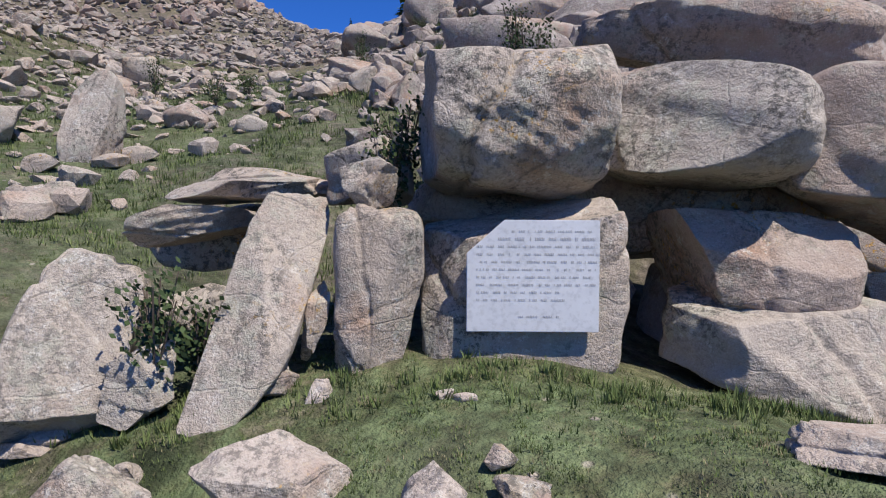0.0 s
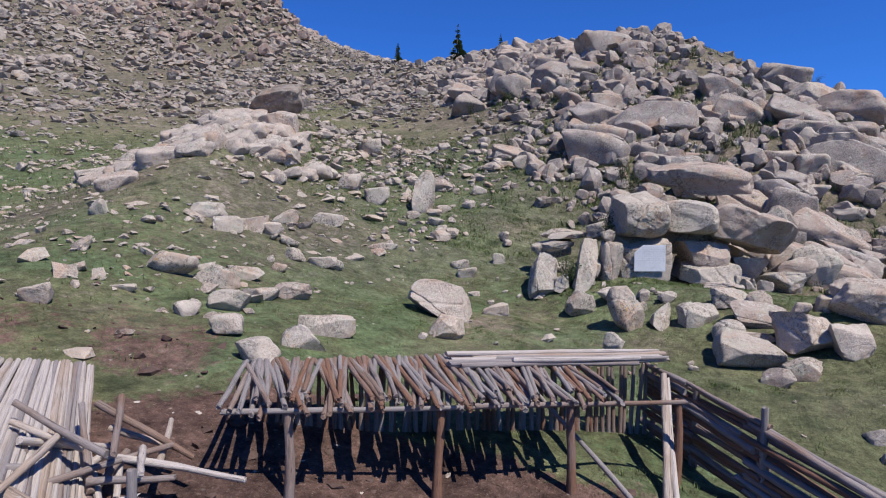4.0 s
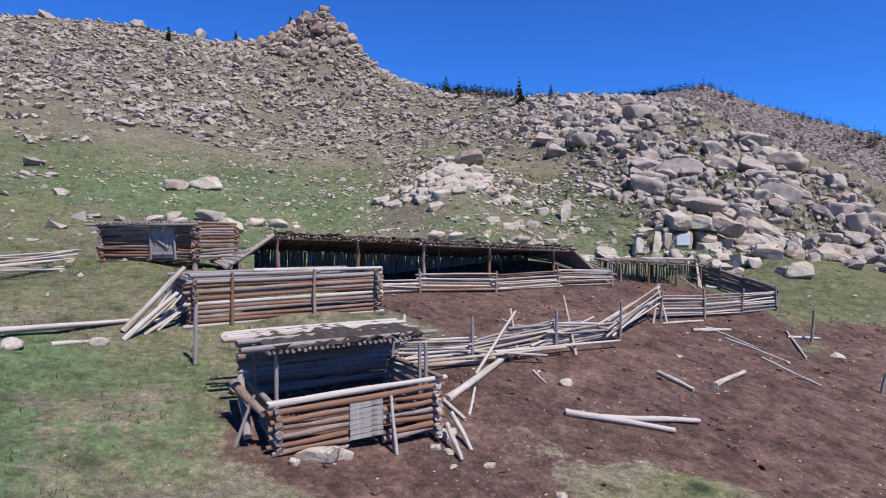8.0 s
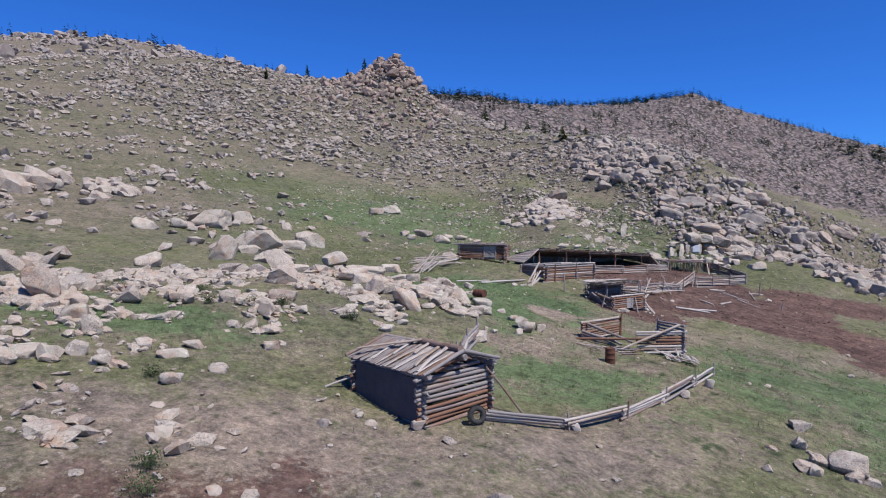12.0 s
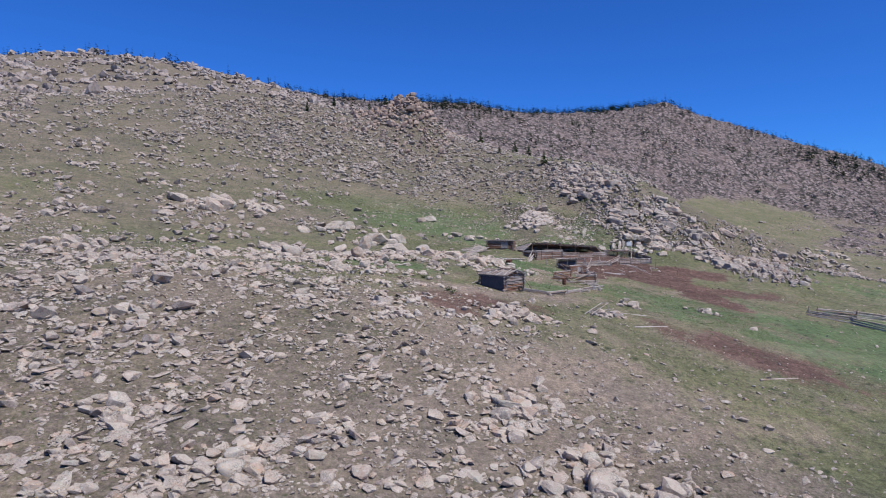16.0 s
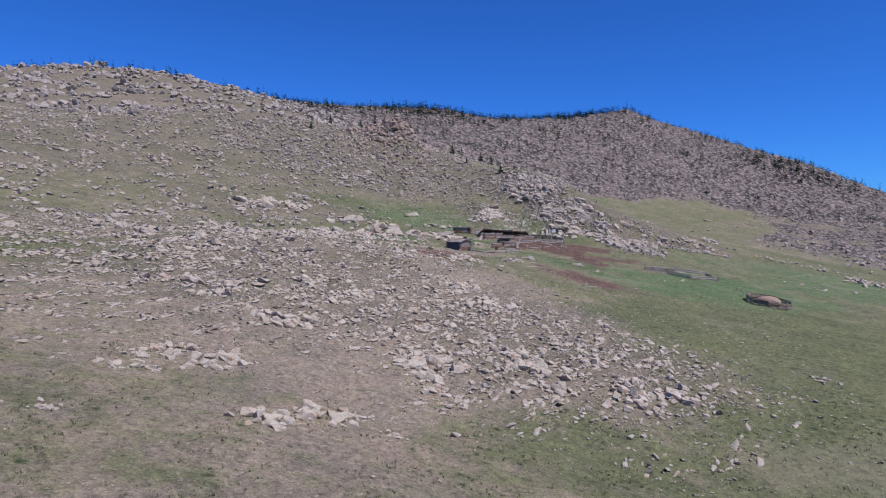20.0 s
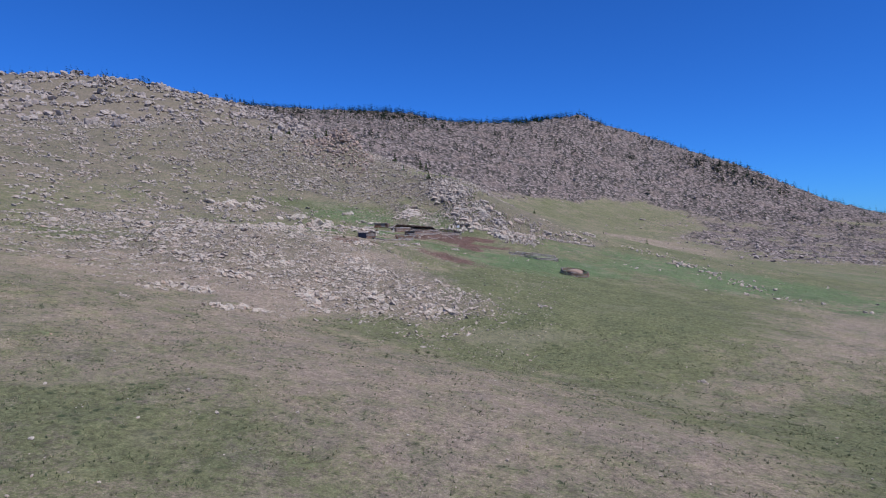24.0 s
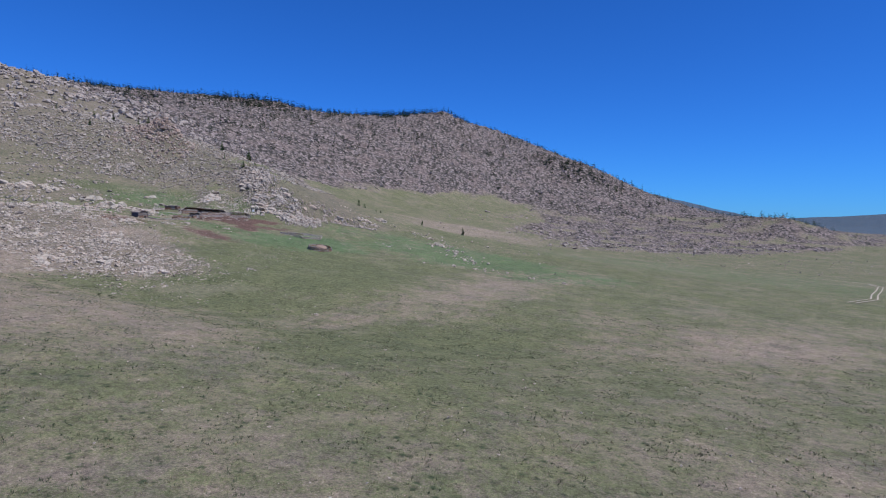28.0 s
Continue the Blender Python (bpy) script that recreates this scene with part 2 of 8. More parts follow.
M_GROUND = ground_material()
M_ROCK = rock_material("granite_grey_tan", (0.475, 0.415, 0.35))
M_ROCK_SPUR = rock_material("granite_grey_mauve", (0.335, 0.286, 0.26), lichen=0.45)
# the overhang's shade is put into this brown tone of the perched boulder
M_ROCK_SHADY = rock_material("granite_brown_shaded", (0.17, 0.13, 0.105), lichen=0.15)
M_ROCK_RED = rock_material("granite_peak_red", (0.31, 0.205, 0.165), lichen=0.3)
M_SCREE = rock_material("granite_scree_brown", (0.285, 0.238, 0.208), island=True, lichen=0.55)
M_ROCK_FAR = rock_material("granite_far_mauve", (0.33, 0.275, 0.26), island=True, lichen=0.4)
M_ROCK_PALE = rock_material("granite_pale", (0.53, 0.455, 0.39), lichen=0.3)
M_ROCK_PINK = rock_material("granite_pink_brown", (0.395, 0.31, 0.258), lichen=0.4)
M_ROCK_SLAB = rock_material("granite_slab_grey", (0.455, 0.385, 0.335), lichen=0.4)
M_ROCK_STUFF = rock_material("granite_scatter", (0.47, 0.395, 0.33), island=True, lichen=0.35)
M_ROCK_DARK = rock_material("granite_mauve", (0.31, 0.258, 0.23), island=True, lichen=0.4)
M_WOOD = wood_material("wood_grey", (0.30, 0.268, 0.262), (0.25, 0.155, 0.11), 0.22)
M_WOOD_BROWN = wood_material("wood_brown_grey", (0.34, 0.30, 0.285), (0.25, 0.135, 0.09), 0.5)
M_WOOD_PALE = wood_material("wood_bleached", (0.53, 0.47, 0.435), (0.40, 0.30, 0.23), 0.2)
M_NEEDLE = leaf_material("larch_needles", (0.085, 0.140, 0.055), (0.150, 0.205, 0.085))
M_NEEDLE_FAR = leaf_material("pine_needles_dark", (0.030, 0.058, 0.028), (0.055, 0.090, 0.040))
M_GRASS = leaf_material("grass_blades", (0.105, 0.155, 0.050), (0.215, 0.245, 0.100))
M_GRASS_DRY = leaf_material("dry_grass_blades", (0.22, 0.20, 0.11), (0.36, 0.31, 0.19))
M_TUSSOCK = leaf_material("tussock_blades", (0.070, 0.095, 0.052), (0.140, 0.155, 0.088))
M_BARK = plain_material("bark", (0.10, 0.075, 0.055), (0.17, 0.13, 0.10), 6.0)

# ---- the lie of the land ----
# each rise: middle x, y, height, two half-widths, turn in degrees
RISES = [
    (-109.3, 96.3, 9.20, 27.7, 18.1, 89.9),
    (-81.2, 154.3, 22.12, 142.7, 49.3, -26.6),
    (-548.2, 526.5, 116.09, 285.4, 578.5, 11.1),
    (-640.0, 279.6, 34.54, 82.4, 318.8, -84.1),
    (-41.2, 1347.1, 170.02, 266.7, 388.2, -59.4),
    (-1407.4, 155.9, -136.86, 861.9, 366.5, 18.8),
    (-64.7, 911.7, 120.23, 360.9, 149.8, 55.7),
    (327.0, 1050.6, 45.16, 103.7, 91.0, 9.1),
    (-19.9, 67.1, 16.78, 35.5, 17.1, -50.3),
    (15.3, 24.8, 3.16, 8.7, 16.7, -22.2),
    (-3.9, 34.6, 6.43, 12.2, 8.0, -76.8),
    (-24.9, -68.9, 3.95, 9.7, 20.1, -32.1),
    (-27.3, 7.7, 4.41, 3.7, 17.5, 27.4),
    (-26.1, -105.1, 3.59, 43.3, 12.5, 34.5),
    (54.0, -171.2, -6.82, 63.5, 18.6, -8.5),
    (-95.6, 868.6, -68.62, 271.0, 511.8, -5.9),
    (-175.2, 30.8, 10.16, 43.7, 73.9, -20.4),
    (29.2, 17.1, -5.96, 22.1, 4.4, 26.3),
    (-188.9, 90.8, 25.74, 66.4, 46.6, 15.2),
    (688.0, 972.9, 25.20, 66.0, 101.0, -33.9),
    (-96.0, 86.5, 15.62, 8.2, 6.2, 4.5),
    (-3.8, -3.5, -0.86, 2.4, 1.4, -3.1),
    (0.9, -2.4, 1.20, 4.5, 1.5, -12.0),
    (-0.6, -7.2, -0.41, 3.0, 4.9, -12.1),
    (-15.8, -38.8, 1.04, 7.4, 3.8, 15.2),
    (-5.1, -46.3, -0.74, 7.2, 5.6, 6.8),
    (-0.7, -68.9, 1.24, 5.7, 11.2, -10.1),
    (-24.3, -38.0, 1.02, 4.5, 5.5, 0.5),
    (12.0, 1045.0, 23.0, 42.0, 38.0, 0.0),
    (-350.0, 1000.0, 12.0, 45.0, 40.0, 0.0),
    (-440.0, 1000.0, 10.0, 60.0, 45.0, 0.0),
    (620.0, 785.0, 31.0, 58.0, 58.0, 0.0),
]
BASE_C, BASE_X, BASE_Y, BASE_S = -0.7672, -0.2075, 0.0892, 61.6788


def waves(x, y, length, seed, octaves=3):
    """Smooth uneven noise between about -1 and 1, for numpy arrays."""
    rng = np.random.RandomState(seed)
    total, amp = 0.0, 0.6
    for _ in range(octaves):
        for _ in range(5):
            a, ph = rng.uniform(0, 2 * np.pi), rng.uniform(0, 2 * np.pi)
            k = 2 * np.pi / length * rng.uniform(0.6, 1.5)
            total = total + amp * 0.45 * np.sin(k * (x * np.cos(a) + y * np.sin(a)) + ph + 1.3 * np.sin(k * 0.5 * (y * np.cos(a) - x * np.sin(a)) + 2 * ph))
        length, amp = length * 0.45, amp * 0.5
    return total


def land(x, y):
    """Height of the ground, without its small unevenness."""
    x, y = np.asarray(x, float), np.asarray(y, float)
    z = BASE_S * (np.logaddexp(0, (BASE_C + BASE_X * x + BASE_Y * y) / BASE_S) - math.log(2))
    for cx, cy, height, sx, sy, turn in RISES:
        c, s = math.cos(radians(turn)), math.sin(radians(turn))
        dx, dy = x - cx, y - cy
        r2 = ((dx * c + dy * s) / sx) ** 2 + ((dy * c - dx * s) / sy) ** 2
        z = z + height * np.exp(1 - np.sqrt(1 + r2))
    # far hills across the valley
    for cx, cy, height, sx, sy in ((1900, 2500, 82, 620, 420), (900, 3300, 110, 700, 300), (2900, 2100, 120, 500, 700), (3300, 900, 120, 500, 600)):
        z = z + height * np.exp(-((x - cx) / sx) ** 2 - ((y - cy) / sy) ** 2)
    return z


def ground(x, y):
    """Height of the ground as it is built."""
    far = np.clip((np.hypot(x + 5, y + 60) - 150) / 500, 0, 1)
    flat = yard(x, y)
    return land(x, y) + (1 - far) * (1 - 0.8 * flat) * (0.16 * waves(x, y, 9, 3) + 0.05 * waves(x, y, 1.6, 4, 2)) + far * rocky(x, y) * 4.0 * waves(x, y, 45, 5, 4)


def blob(x, y, cx, cy, sx, sy, turn=0.0, edge=0.25, seed=11, rough=0.25):
    """1 inside an uneven oval, 0 outside, with a soft edge."""
    c, s = math.cos(radians(turn)), math.sin(radians(turn))
    dx, dy = x - cx, y - cy
    r = np.atleast_1d(np.hypot((dx * c + dy * s) / sx, (dy * c - dx * s) / sy))
    rim = np.abs(r - 1) < edge + 1.6 * rough
    if rough and rim.any():
        fx, fy = np.broadcast_to(x, r.shape), np.broadcast_to(y, r.shape)
        r[rim] += rough * waves(fx[rim], fy[rim], (sx + sy) * 0.5, seed, 3)
    r = r if np.ndim(x) else r[0]
    return np.clip((1 + edge - r) / (2 * edge), 0, 1)


def yard(x, y):
    """Bare trodden dung of the pens."""
    a = np.maximum(blob(x, y, -10, -30, 9, 8.5, 50, 0.1), blob(x, y, -2.5, -23, 7.2, 8.5, 20, 0.1, 15, 0.12))
    a = np.maximum(a, blob(x, y, 3.5, -34, 10, 10, 20, 0.18))
    a = np.maximum(a, blob(x, y, 0, -38, 11, 5.6, 20, 0.25, 17))
    a = np.maximum(a, 0.8 * blob(x, y, 12, -22, 9, 5, 10, 0.3, 16))
    a = np.maximum(a, blob(x, y, -7, -46.6, 4.2, 3.8, 0, 0.3))
    a = np.maximum(a, 0.5 * blob(x, y, -10.8, -15.8, 3.2, 2.2, 30, 0.5, 19))
    a = np.maximum(a, 0.9 * blob(x, y, 14, -45, 5, 11, 25, 0.3, 12))
    a = np.maximum(a, 0.62 * blob(x, y, -13.5, -95.5, 9, 5.6, 35, 0.4, 13))
    a = np.maximum(a, np.maximum(0.7 * blob(x, y, 16, -86, 12.5, 6.5, -12, 0.6, 14), 0.68 * blob(x, y, 20, -35, 13, 4.5, 22, 0.6, 18)))
    return a


def lush(x, y):
    a = np.maximum(1.25 * blob(x, y, -19, -57, 10, 9, -30, 0.4, 21), 0.75 * blob(x, y, -9, -75, 7, 4, 10, 0.6, 22))
    a = np.maximum(a, 0.6 * blob(x, y, -2, -3.0, 9, 4.2, 8, 0.5, 23))
    a = np.maximum(a, 0.9 * blob(x, y, 45, -60, 30, 22, 35, 0.4, 24))
    a = np.maximum(a, 0.7 * blob(x, y, 8, -68, 6, 10, 20, 0.4, 25))
    a = np.maximum(a, 0.8 * blob(x, y, -30, -20, 9, 8, 0, 0.5, 26))
    a = np.maximum(a, 0.75 * blob(x, y, 110, -30, 70, 34, -25, 0.4, 27))
    a = np.maximum(a, 0.4 * blob(x, y, 270, 120, 190, 120, -20, 0.4, 50))
    a = np.maximum(a, 0.8 * blob(x, y, -15, 6, 18, 11, 15, 0.5, 51))
    a = np.maximum(a, 0.55 * blob(x, y, -14, -10, 16, 8, 0, 0.5, 52))
    a = np.maximum(a, 0.66 * blob(x, y, -52, -5, 34, 22, 10, 0.5, 53))
    a = np.maximum(a, 0.6 * blob(x, y, 8, -62, 14, 12, 10, 0.5, 54))
    a = np.maximum(a, 0.7 * blob(x, y, -30, -84, 8, 4, 20, 0.4, 28))
    return a * (1 - 0.9 * blob(x, y, -12.5, -59.0, 2.4, 1.7, 20, 0.4, 55)) * (1 - 0.8 * blob(x, y, -3, -53, 8, 4, 20, 0.5, 56))


def table(f, box, step):
    """f over a box as a grid, and a function that reads it evenly between its points."""
    xs, ys = np.arange(box[0], box[1] + step, step), np.arange(box[2], box[3] + step, step)
    gx, gy = np.meshgrid(xs, ys)
    t = f(gx, gy)

    def read(x, y):
        u, v = np.clip((np.asarray(x) - xs[0]) / step, 0, len(xs) - 1.001), np.clip((np.asarray(y) - ys[0]) / step, 0, len(ys) - 1.001)
        i, j = u.astype(int), v.astype(int)
        u, v = u - i, v - j
        return (t[j, i] * (1 - u) + t[j, i + 1] * u) * (1 - v) + (t[j + 1, i] * (1 - u) + t[j + 1, i + 1] * u) * v

    return read


land_far = table(land, (-3700, 4300, -1000, 4700), 20)
land_mid = table(land, (-420, 480, -340, 560), 4)


def land_quick(x, y):
    inside = (x > -400) & (x < 460) & (y > -330) & (y < 540)
    return np.where(inside, land_mid(x, y), land_far(x, y))


def rocky(x, y):
    """Where stone chips and scree cover the slope."""
    steep = np.hypot(land_quick(x + 4, y) - land_quick(x - 4, y), land_quick(x, y + 4) - land_quick(x, y - 4)) / 8
    a = np.clip((steep - 0.20) / 0.25, 0, 1)
    z = land_quick(x, y)
    a = np.maximum(a, 0.7 * np.clip((z - 6) / 20, 0, 1) * np.clip((-x - 60) / 40, 0, 1))
    a = np.maximum(a * (1 - 0.4 * blob(x, y, -16, 14, 20, 14, 0, 0.4, 31)), 0.6 * blob(x, y, -25, 14, 13, 9, 0, 0.4, 31))
    a = np.maximum(a, blob(x, y, 4, 20, 22, 17, -25, 0.4, 32))
    a = np.maximum(a, 0.35 * blob(x, y, -34, -70, 17, 11, 15, 0.4, 33))
    a = np.maximum(a, 0.8 * blob(x, y, -34, -132, 40, 26, 20, 0.4, 34))
    a = np.maximum(a, 0.75 * blob(x, y, 12, -134, 28, 20, -30, 0.35, 35))
    a = np.maximum(a, 0.62 * blob(x, y, -100, -42, 40, 46, 20, 0.35, 70, 0.25))
    a = np.maximum(a, 0.55 * blob(x, y, -75, -112, 34, 30, 20, 0.35, 73, 0.2))
    # the far mountain: bare rock above its foot, and a skirt of rubble where the ridge comes down
    far = np.clip((y + 0.4 * x - 230) / 60, 0, 1)
    wild = waves(x, y, 110, 47, 4)
    foot = 36 - 34 * np.clip((x - 120) / 120, 0, 1) + 7 * wild
    m = np.clip((z - foot) / 12, 0, 1)
    m = np.maximum(m, 0.75 * np.clip((waves(x, y, 60, 48, 3) + 0.45) * 1.6, 0, 1) * blob(x, y, 330, 640, 230, 130, 42, 0.3, 49, 0.2))
    beyond = 0.806 * (y - 350) - 0.593 * (x - 285)   # stony ground on the far side of the green flat
    m = np.maximum(m, np.clip(beyond / 30, 0, 1) * np.clip((x - 150) / 80, 0, 1) * np.clip(0.55 + 0.6 * waves(x, y, 90, 86, 3), 0.15, 1))
    return np.clip(a * (1 - far) + m * far, 0, 1)


def green(x, y):
    z = land_quick(x, y)
    a = 0.66 - 0.22 * rocky(x, y) - 0.12 * np.clip((-y - 130) / 40, 0, 1) + 0.35 * blob(x, y, -58, -4, 40, 14, 20, 0.4, 45) + 0.4 * blob(x, y, -60, -146, 14, 9, 20, 0.4, 74) + 0.3 * blob(x, y, -14, 7, 12, 6, 20, 0.4, 46)
    a = a - 0.45 * blob(x, y, -6, -134, 46, 28, 0, 0.4, 41)
    a = a - 0.14 * blob(x, y, -22, -180, 46, 24, 10, 0.6, 57) - 0.5 * blob(x, y, -12.5, -59, 2.4, 1.7, 20, 0.4, 55) - 0.35 * blob(x, y, -4.5, -7.0, 3.2, 2.2, 20, 0.6, 75)
    a = a - 0.12 * blob(x, y, 12, -198, 26, 22, 40, 0.6, 60) - 0.26 * blob(x, y, 54, -218, 26, 18, 25, 0.8, 43, 0.3)
    a = a + 0.25 * blob(x, y, 40, -160, 30, 22, 10, 0.4, 42) + 0.28 * blob(x, y, 112, -196, 34, 34, 10, 0.5, 44) + 0.2 * blob(x, y, 30, -236, 16, 12, 30, 0.4, 61)
    a = a + 0.35 * blob(x, y, 58, -118, 38, 34, 10, 0.4, 59)
    a = a - 0.34 * blob(x, y, 120, -116, 44, 14, 62, 0.8, 58, 0.35) - 0.2 * blob(x, y, 190, -160, 44, 14, 35, 0.8, 62, 0.35)
    a = a - 0.4 * blob(x, y, -15, -89, 10, 3.2, 25, 0.6, 63) - 0.3 * blob(x, y, -5, -81, 5, 2.4, 45, 0.6, 80) - 0.2 * blob(x, y, -11, -69, 2.2, 7.5, -12, 0.6, 76) - 0.2 * blob(x, y, -5, -72, 3.2, 2.6, 20, 0.6, 77) - 0.15 * blob(x, y, 1, -53, 12, 5, 25, 0.6, 78) - 0.3 * blob(x, y, 95, 330, 60, 90, -20, 0.4, 64) - 0.05 * np.clip((y - 60) / 60, 0, 1) + 0.16 * blob(x, y, -6, -8, 17, 12, 10, 0.4, 79)
    return np.clip(a - np.clip((z - 40) / 300, 0, 0.25), 0, 1)


def spaced(stops):
    """Lines of a grid: stops are (start, step); the step grows evenly from stop to stop."""
    out = [stops[0][0]]
    for (a, s0), (b, s1) in zip(stops, stops[1:]):
        while out[-1] < b - 1e-6:
            f = (out[-1] - a) / (b - a)
            out.append(min(b, out[-1] + s0 + (s1 - s0) * f))
    return np.array(out)


def fast_mesh(name, verts, faces, smooth=False):
    """A mesh from numpy arrays: faces all with the same number of corners."""
    me = bpy.data.meshes.new(name)
    k = faces.shape[1]
    me.vertices.add(len(verts))
    me.vertices.foreach_set("co", np.ascontiguousarray(verts, np.float32).ravel())
    me.loops.add(faces.size)
    me.loops.foreach_set("vertex_index", np.ascontiguousarray(faces, np.int32).ravel())
    me.polygons.add(len(faces))
    me.polygons.foreach_set("loop_start", np.arange(0, faces.size, k, dtype=np.int32))
    me.polygons.foreach_set("use_smooth", np.full(len(faces), smooth))
    me.update(calc_edges=True)
    return me


def build_ground():
    xs = spaced([(-3600, 150), (-700, 22), (-140, 3.0), (-48, 0.8), (-30, 0.6), (24, 0.6), (70, 2.0), (180, 6), (800, 40), (4200, 160)])
    ys = spaced([(-900, 60), (-330, 3.0), (-135, 1.3), (-80, 0.8), (-50, 0.6), (12, 0.6), (60, 1.6), (200, 6), (1500, 26), (4600, 160)])
    gx, gy = np.meshgrid(xs, ys)
    gz = ground(gx, gy)
    nx, ny = len(xs), len(ys)
    idx = np.arange(nx * ny).reshape(ny, nx)
    faces = np.stack([idx[:-1, :-1], idx[:-1, 1:], idx[1:, 1:], idx[1:, :-1]], -1).reshape(-1, 4)
    me = fast_mesh("ground", np.stack([gx, gy, gz], -1).reshape(-1, 3), faces, True)
    for key, f in (("dirt", yard), ("lush", lush), ("scree", rocky), ("green", green), ("distance", lambda x, y: np.clip((y + 0.4 * x - 200) / 60, 0, 1)), ("hazed_woods", lambda x, y: np.clip((np.hypot(x, y) - 1900) / 300, 0, 1) * np.clip((x + 0.15 * y) / 300, 0, 1))):
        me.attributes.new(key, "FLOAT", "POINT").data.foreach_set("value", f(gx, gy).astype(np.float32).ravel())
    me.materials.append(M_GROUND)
    return tagged(new("ground", me), "rocky hillside meadow with trodden dung and patchy grass", "ground", kind="structure")


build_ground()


# ---- stones ----
def icosphere(sub):
    bm = bmesh.new()
    bmesh.ops.create_icosphere(bm, subdivisions=sub, radius=1.0)
    v = np.array([x.co[:] for x in bm.verts])
    f = np.array([[x.index for x in p.verts] for p in bm.faces])
    bm.free()
    return v, f


ICO = {k: icosphere(k) for k in (1, 2, 3, 4, 5, 6)}


def stone(seed, sub=3, square=4.0, cuts=14, rough=0.03):
    """Points of a broken, weathered block that fills about -1..1 on each axis."""
    rng = np.random.RandomState(seed)
    v, f = ICO[sub]
    p = v / (np.abs(v) ** square).sum(1, keepdims=True) ** (1 / square)
    for _ in range(cuts):
        n = rng.normal(size=3)
        n[rng.randint(3)] *= 2.2
        n /= np.linalg.norm(n)
        d = (p @ n).max() * rng.uniform(0.5, 0.84)
        p = p - np.maximum(p @ n - d, 0)[:, None] * n
    bump = np.zeros(len(p))
    for k, amp in ((2.2, 1.0), (4.5, 0.6), (9.0, 0.18), (18.0, 0.05), (34.0, 0.03)):
        for _ in range(3):
            w = rng.normal(size=3) * k
            u = np.sin(p @ w + 1.5 * np.sin(p @ np.roll(w, 2) * 0.6) + rng.uniform(0, 6.3))
            bump += amp * (u * np.sin(p @ np.roll(w, 1) * 0.7 + rng.uniform(0, 6.3)) if k < 6 else 0.6 - 1.2 * np.abs(u))
    if sub >= 4:   # a few joints split the block
        for _ in range(rng.randint(1, 4)):
            n = rng.normal(size=3)
            n[rng.randint(3)] *= 3
            n /= np.linalg.norm(n)
            w = rng.normal(size=3) * 3
            off = p @ n - rng.uniform(-0.55, 0.55) + 0.06 * np.sin(p @ w) + 0.02 * np.sin(p @ w * 3.1)
            bump -= 0.06 / rough * np.exp(-(off / 0.045) ** 2) + 0.02 / rough * (off > 0) * rng.uniform(-1, 1)
    p = p * (1 + rough * bump)[:, None]
    lo, hi = p.min(0), p.max(0)
    return (p - (lo + hi) / 2) / ((hi - lo) / 2), f


def part(name, mesh_or_bm, material, parent, label=""):
    if isinstance(mesh_or_bm, bmesh.types.BMesh):
        me = bpy.data.meshes.new(name)
        mesh_or_bm.to_mesh(me)
        mesh_or_bm.free()
    else:
        me = mesh_or_bm
    if material and not me.materials:
        me.materials.append(material)
    ob = new(name, me)
    ob.parent = parent
    return tagged(ob, label)


def boulder(x, y, z, w, d, h, turn, lean=0.0, tip=0.0, seed=1, mat=None, sub=4, square=3.6, cuts=13, rough=0.03, name="boulder", label="", group="", rise=0.0):
    """A loose block: middle, width, depth, height in metres; turn about z, lean in its front face, tip forwards, in degrees; rise: how much higher its back is than its front."""
    p, f = stone(seed, sub, square, cuts, rough)
    if name == "boulder" and max(w, h) < 0.6:
        name = "stone"
    p[:, 2] = (p[:, 2] + 1) * (1 + rise * (p[:, 1] + 1) / 2) - 1
    me = fast_mesh(name, p * np.array([w, d, h]) / 2, f, True)
    me.materials.append(mat or M_ROCK)
    ob = new(name, me)
    ob.matrix_world = pose(x, y, z, 0, 0, turn) @ pose(0, 0, 0, tip, lean, 0)
    return tagged(ob, label or "weathered grey granite boulder with dark lichen", "boulder", group)


PALE = "pale sunlit granite boulder lying in the grass"
PINK = "pinkish brown granite block with patchy lichen"

# the blocks of the crag with the plaque, and the stones in front of it, up the slope and down the meadow
boulder(-1.95, 0.75, 2.14, 1.98, 3.00, 1.32, 20, 4, seed=101, sub=6, square=3.6, cuts=5, rise=0.75)
boulder(-0.05, 1.40, 2.23, 2.20, 2.50, 1.18, 9, 4, seed=102, sub=6, square=3.6, cuts=5, rise=0.3)
boulder(-1.56, 0.06, 0.63, 1.98, 0.90, 1.76, 22, 0, seed=103, sub=6, square=9, cuts=2, rough=0.02)
boulder(-2.72, -0.72, 0.55, 0.84, 0.70, 1.69, 26, 2, seed=104, sub=6, square=7, cuts=4)
boulder(-3.55, -1.35, 0.42, 0.74, 0.60, 2.45, 33, 17, tip=-14, seed=105, sub=6, square=5, cuts=6)
boulder(-5.10, -2.00, 0.05, 0.98, 0.75, 1.85, 40, 16, tip=-18, seed=107, sub=6, square=4, cuts=6)
boulder(-4.39, -1.91, -0.15, 0.61, 0.40, 0.80, 38, 14, seed=108, sub=6, cuts=7)
boulder(-4.64, -0.99, 1.20, 1.26, 1.00, 0.42, 35, -3, seed=109, sub=6)
boulder(-4.53, -0.39, 1.60, 1.63, 1.20, 0.31, 33, -4, seed=110, sub=6)
boulder(-2.84, -0.68, 1.60, 0.55, 0.60, 0.51, 26, 0, seed=111, sub=5)
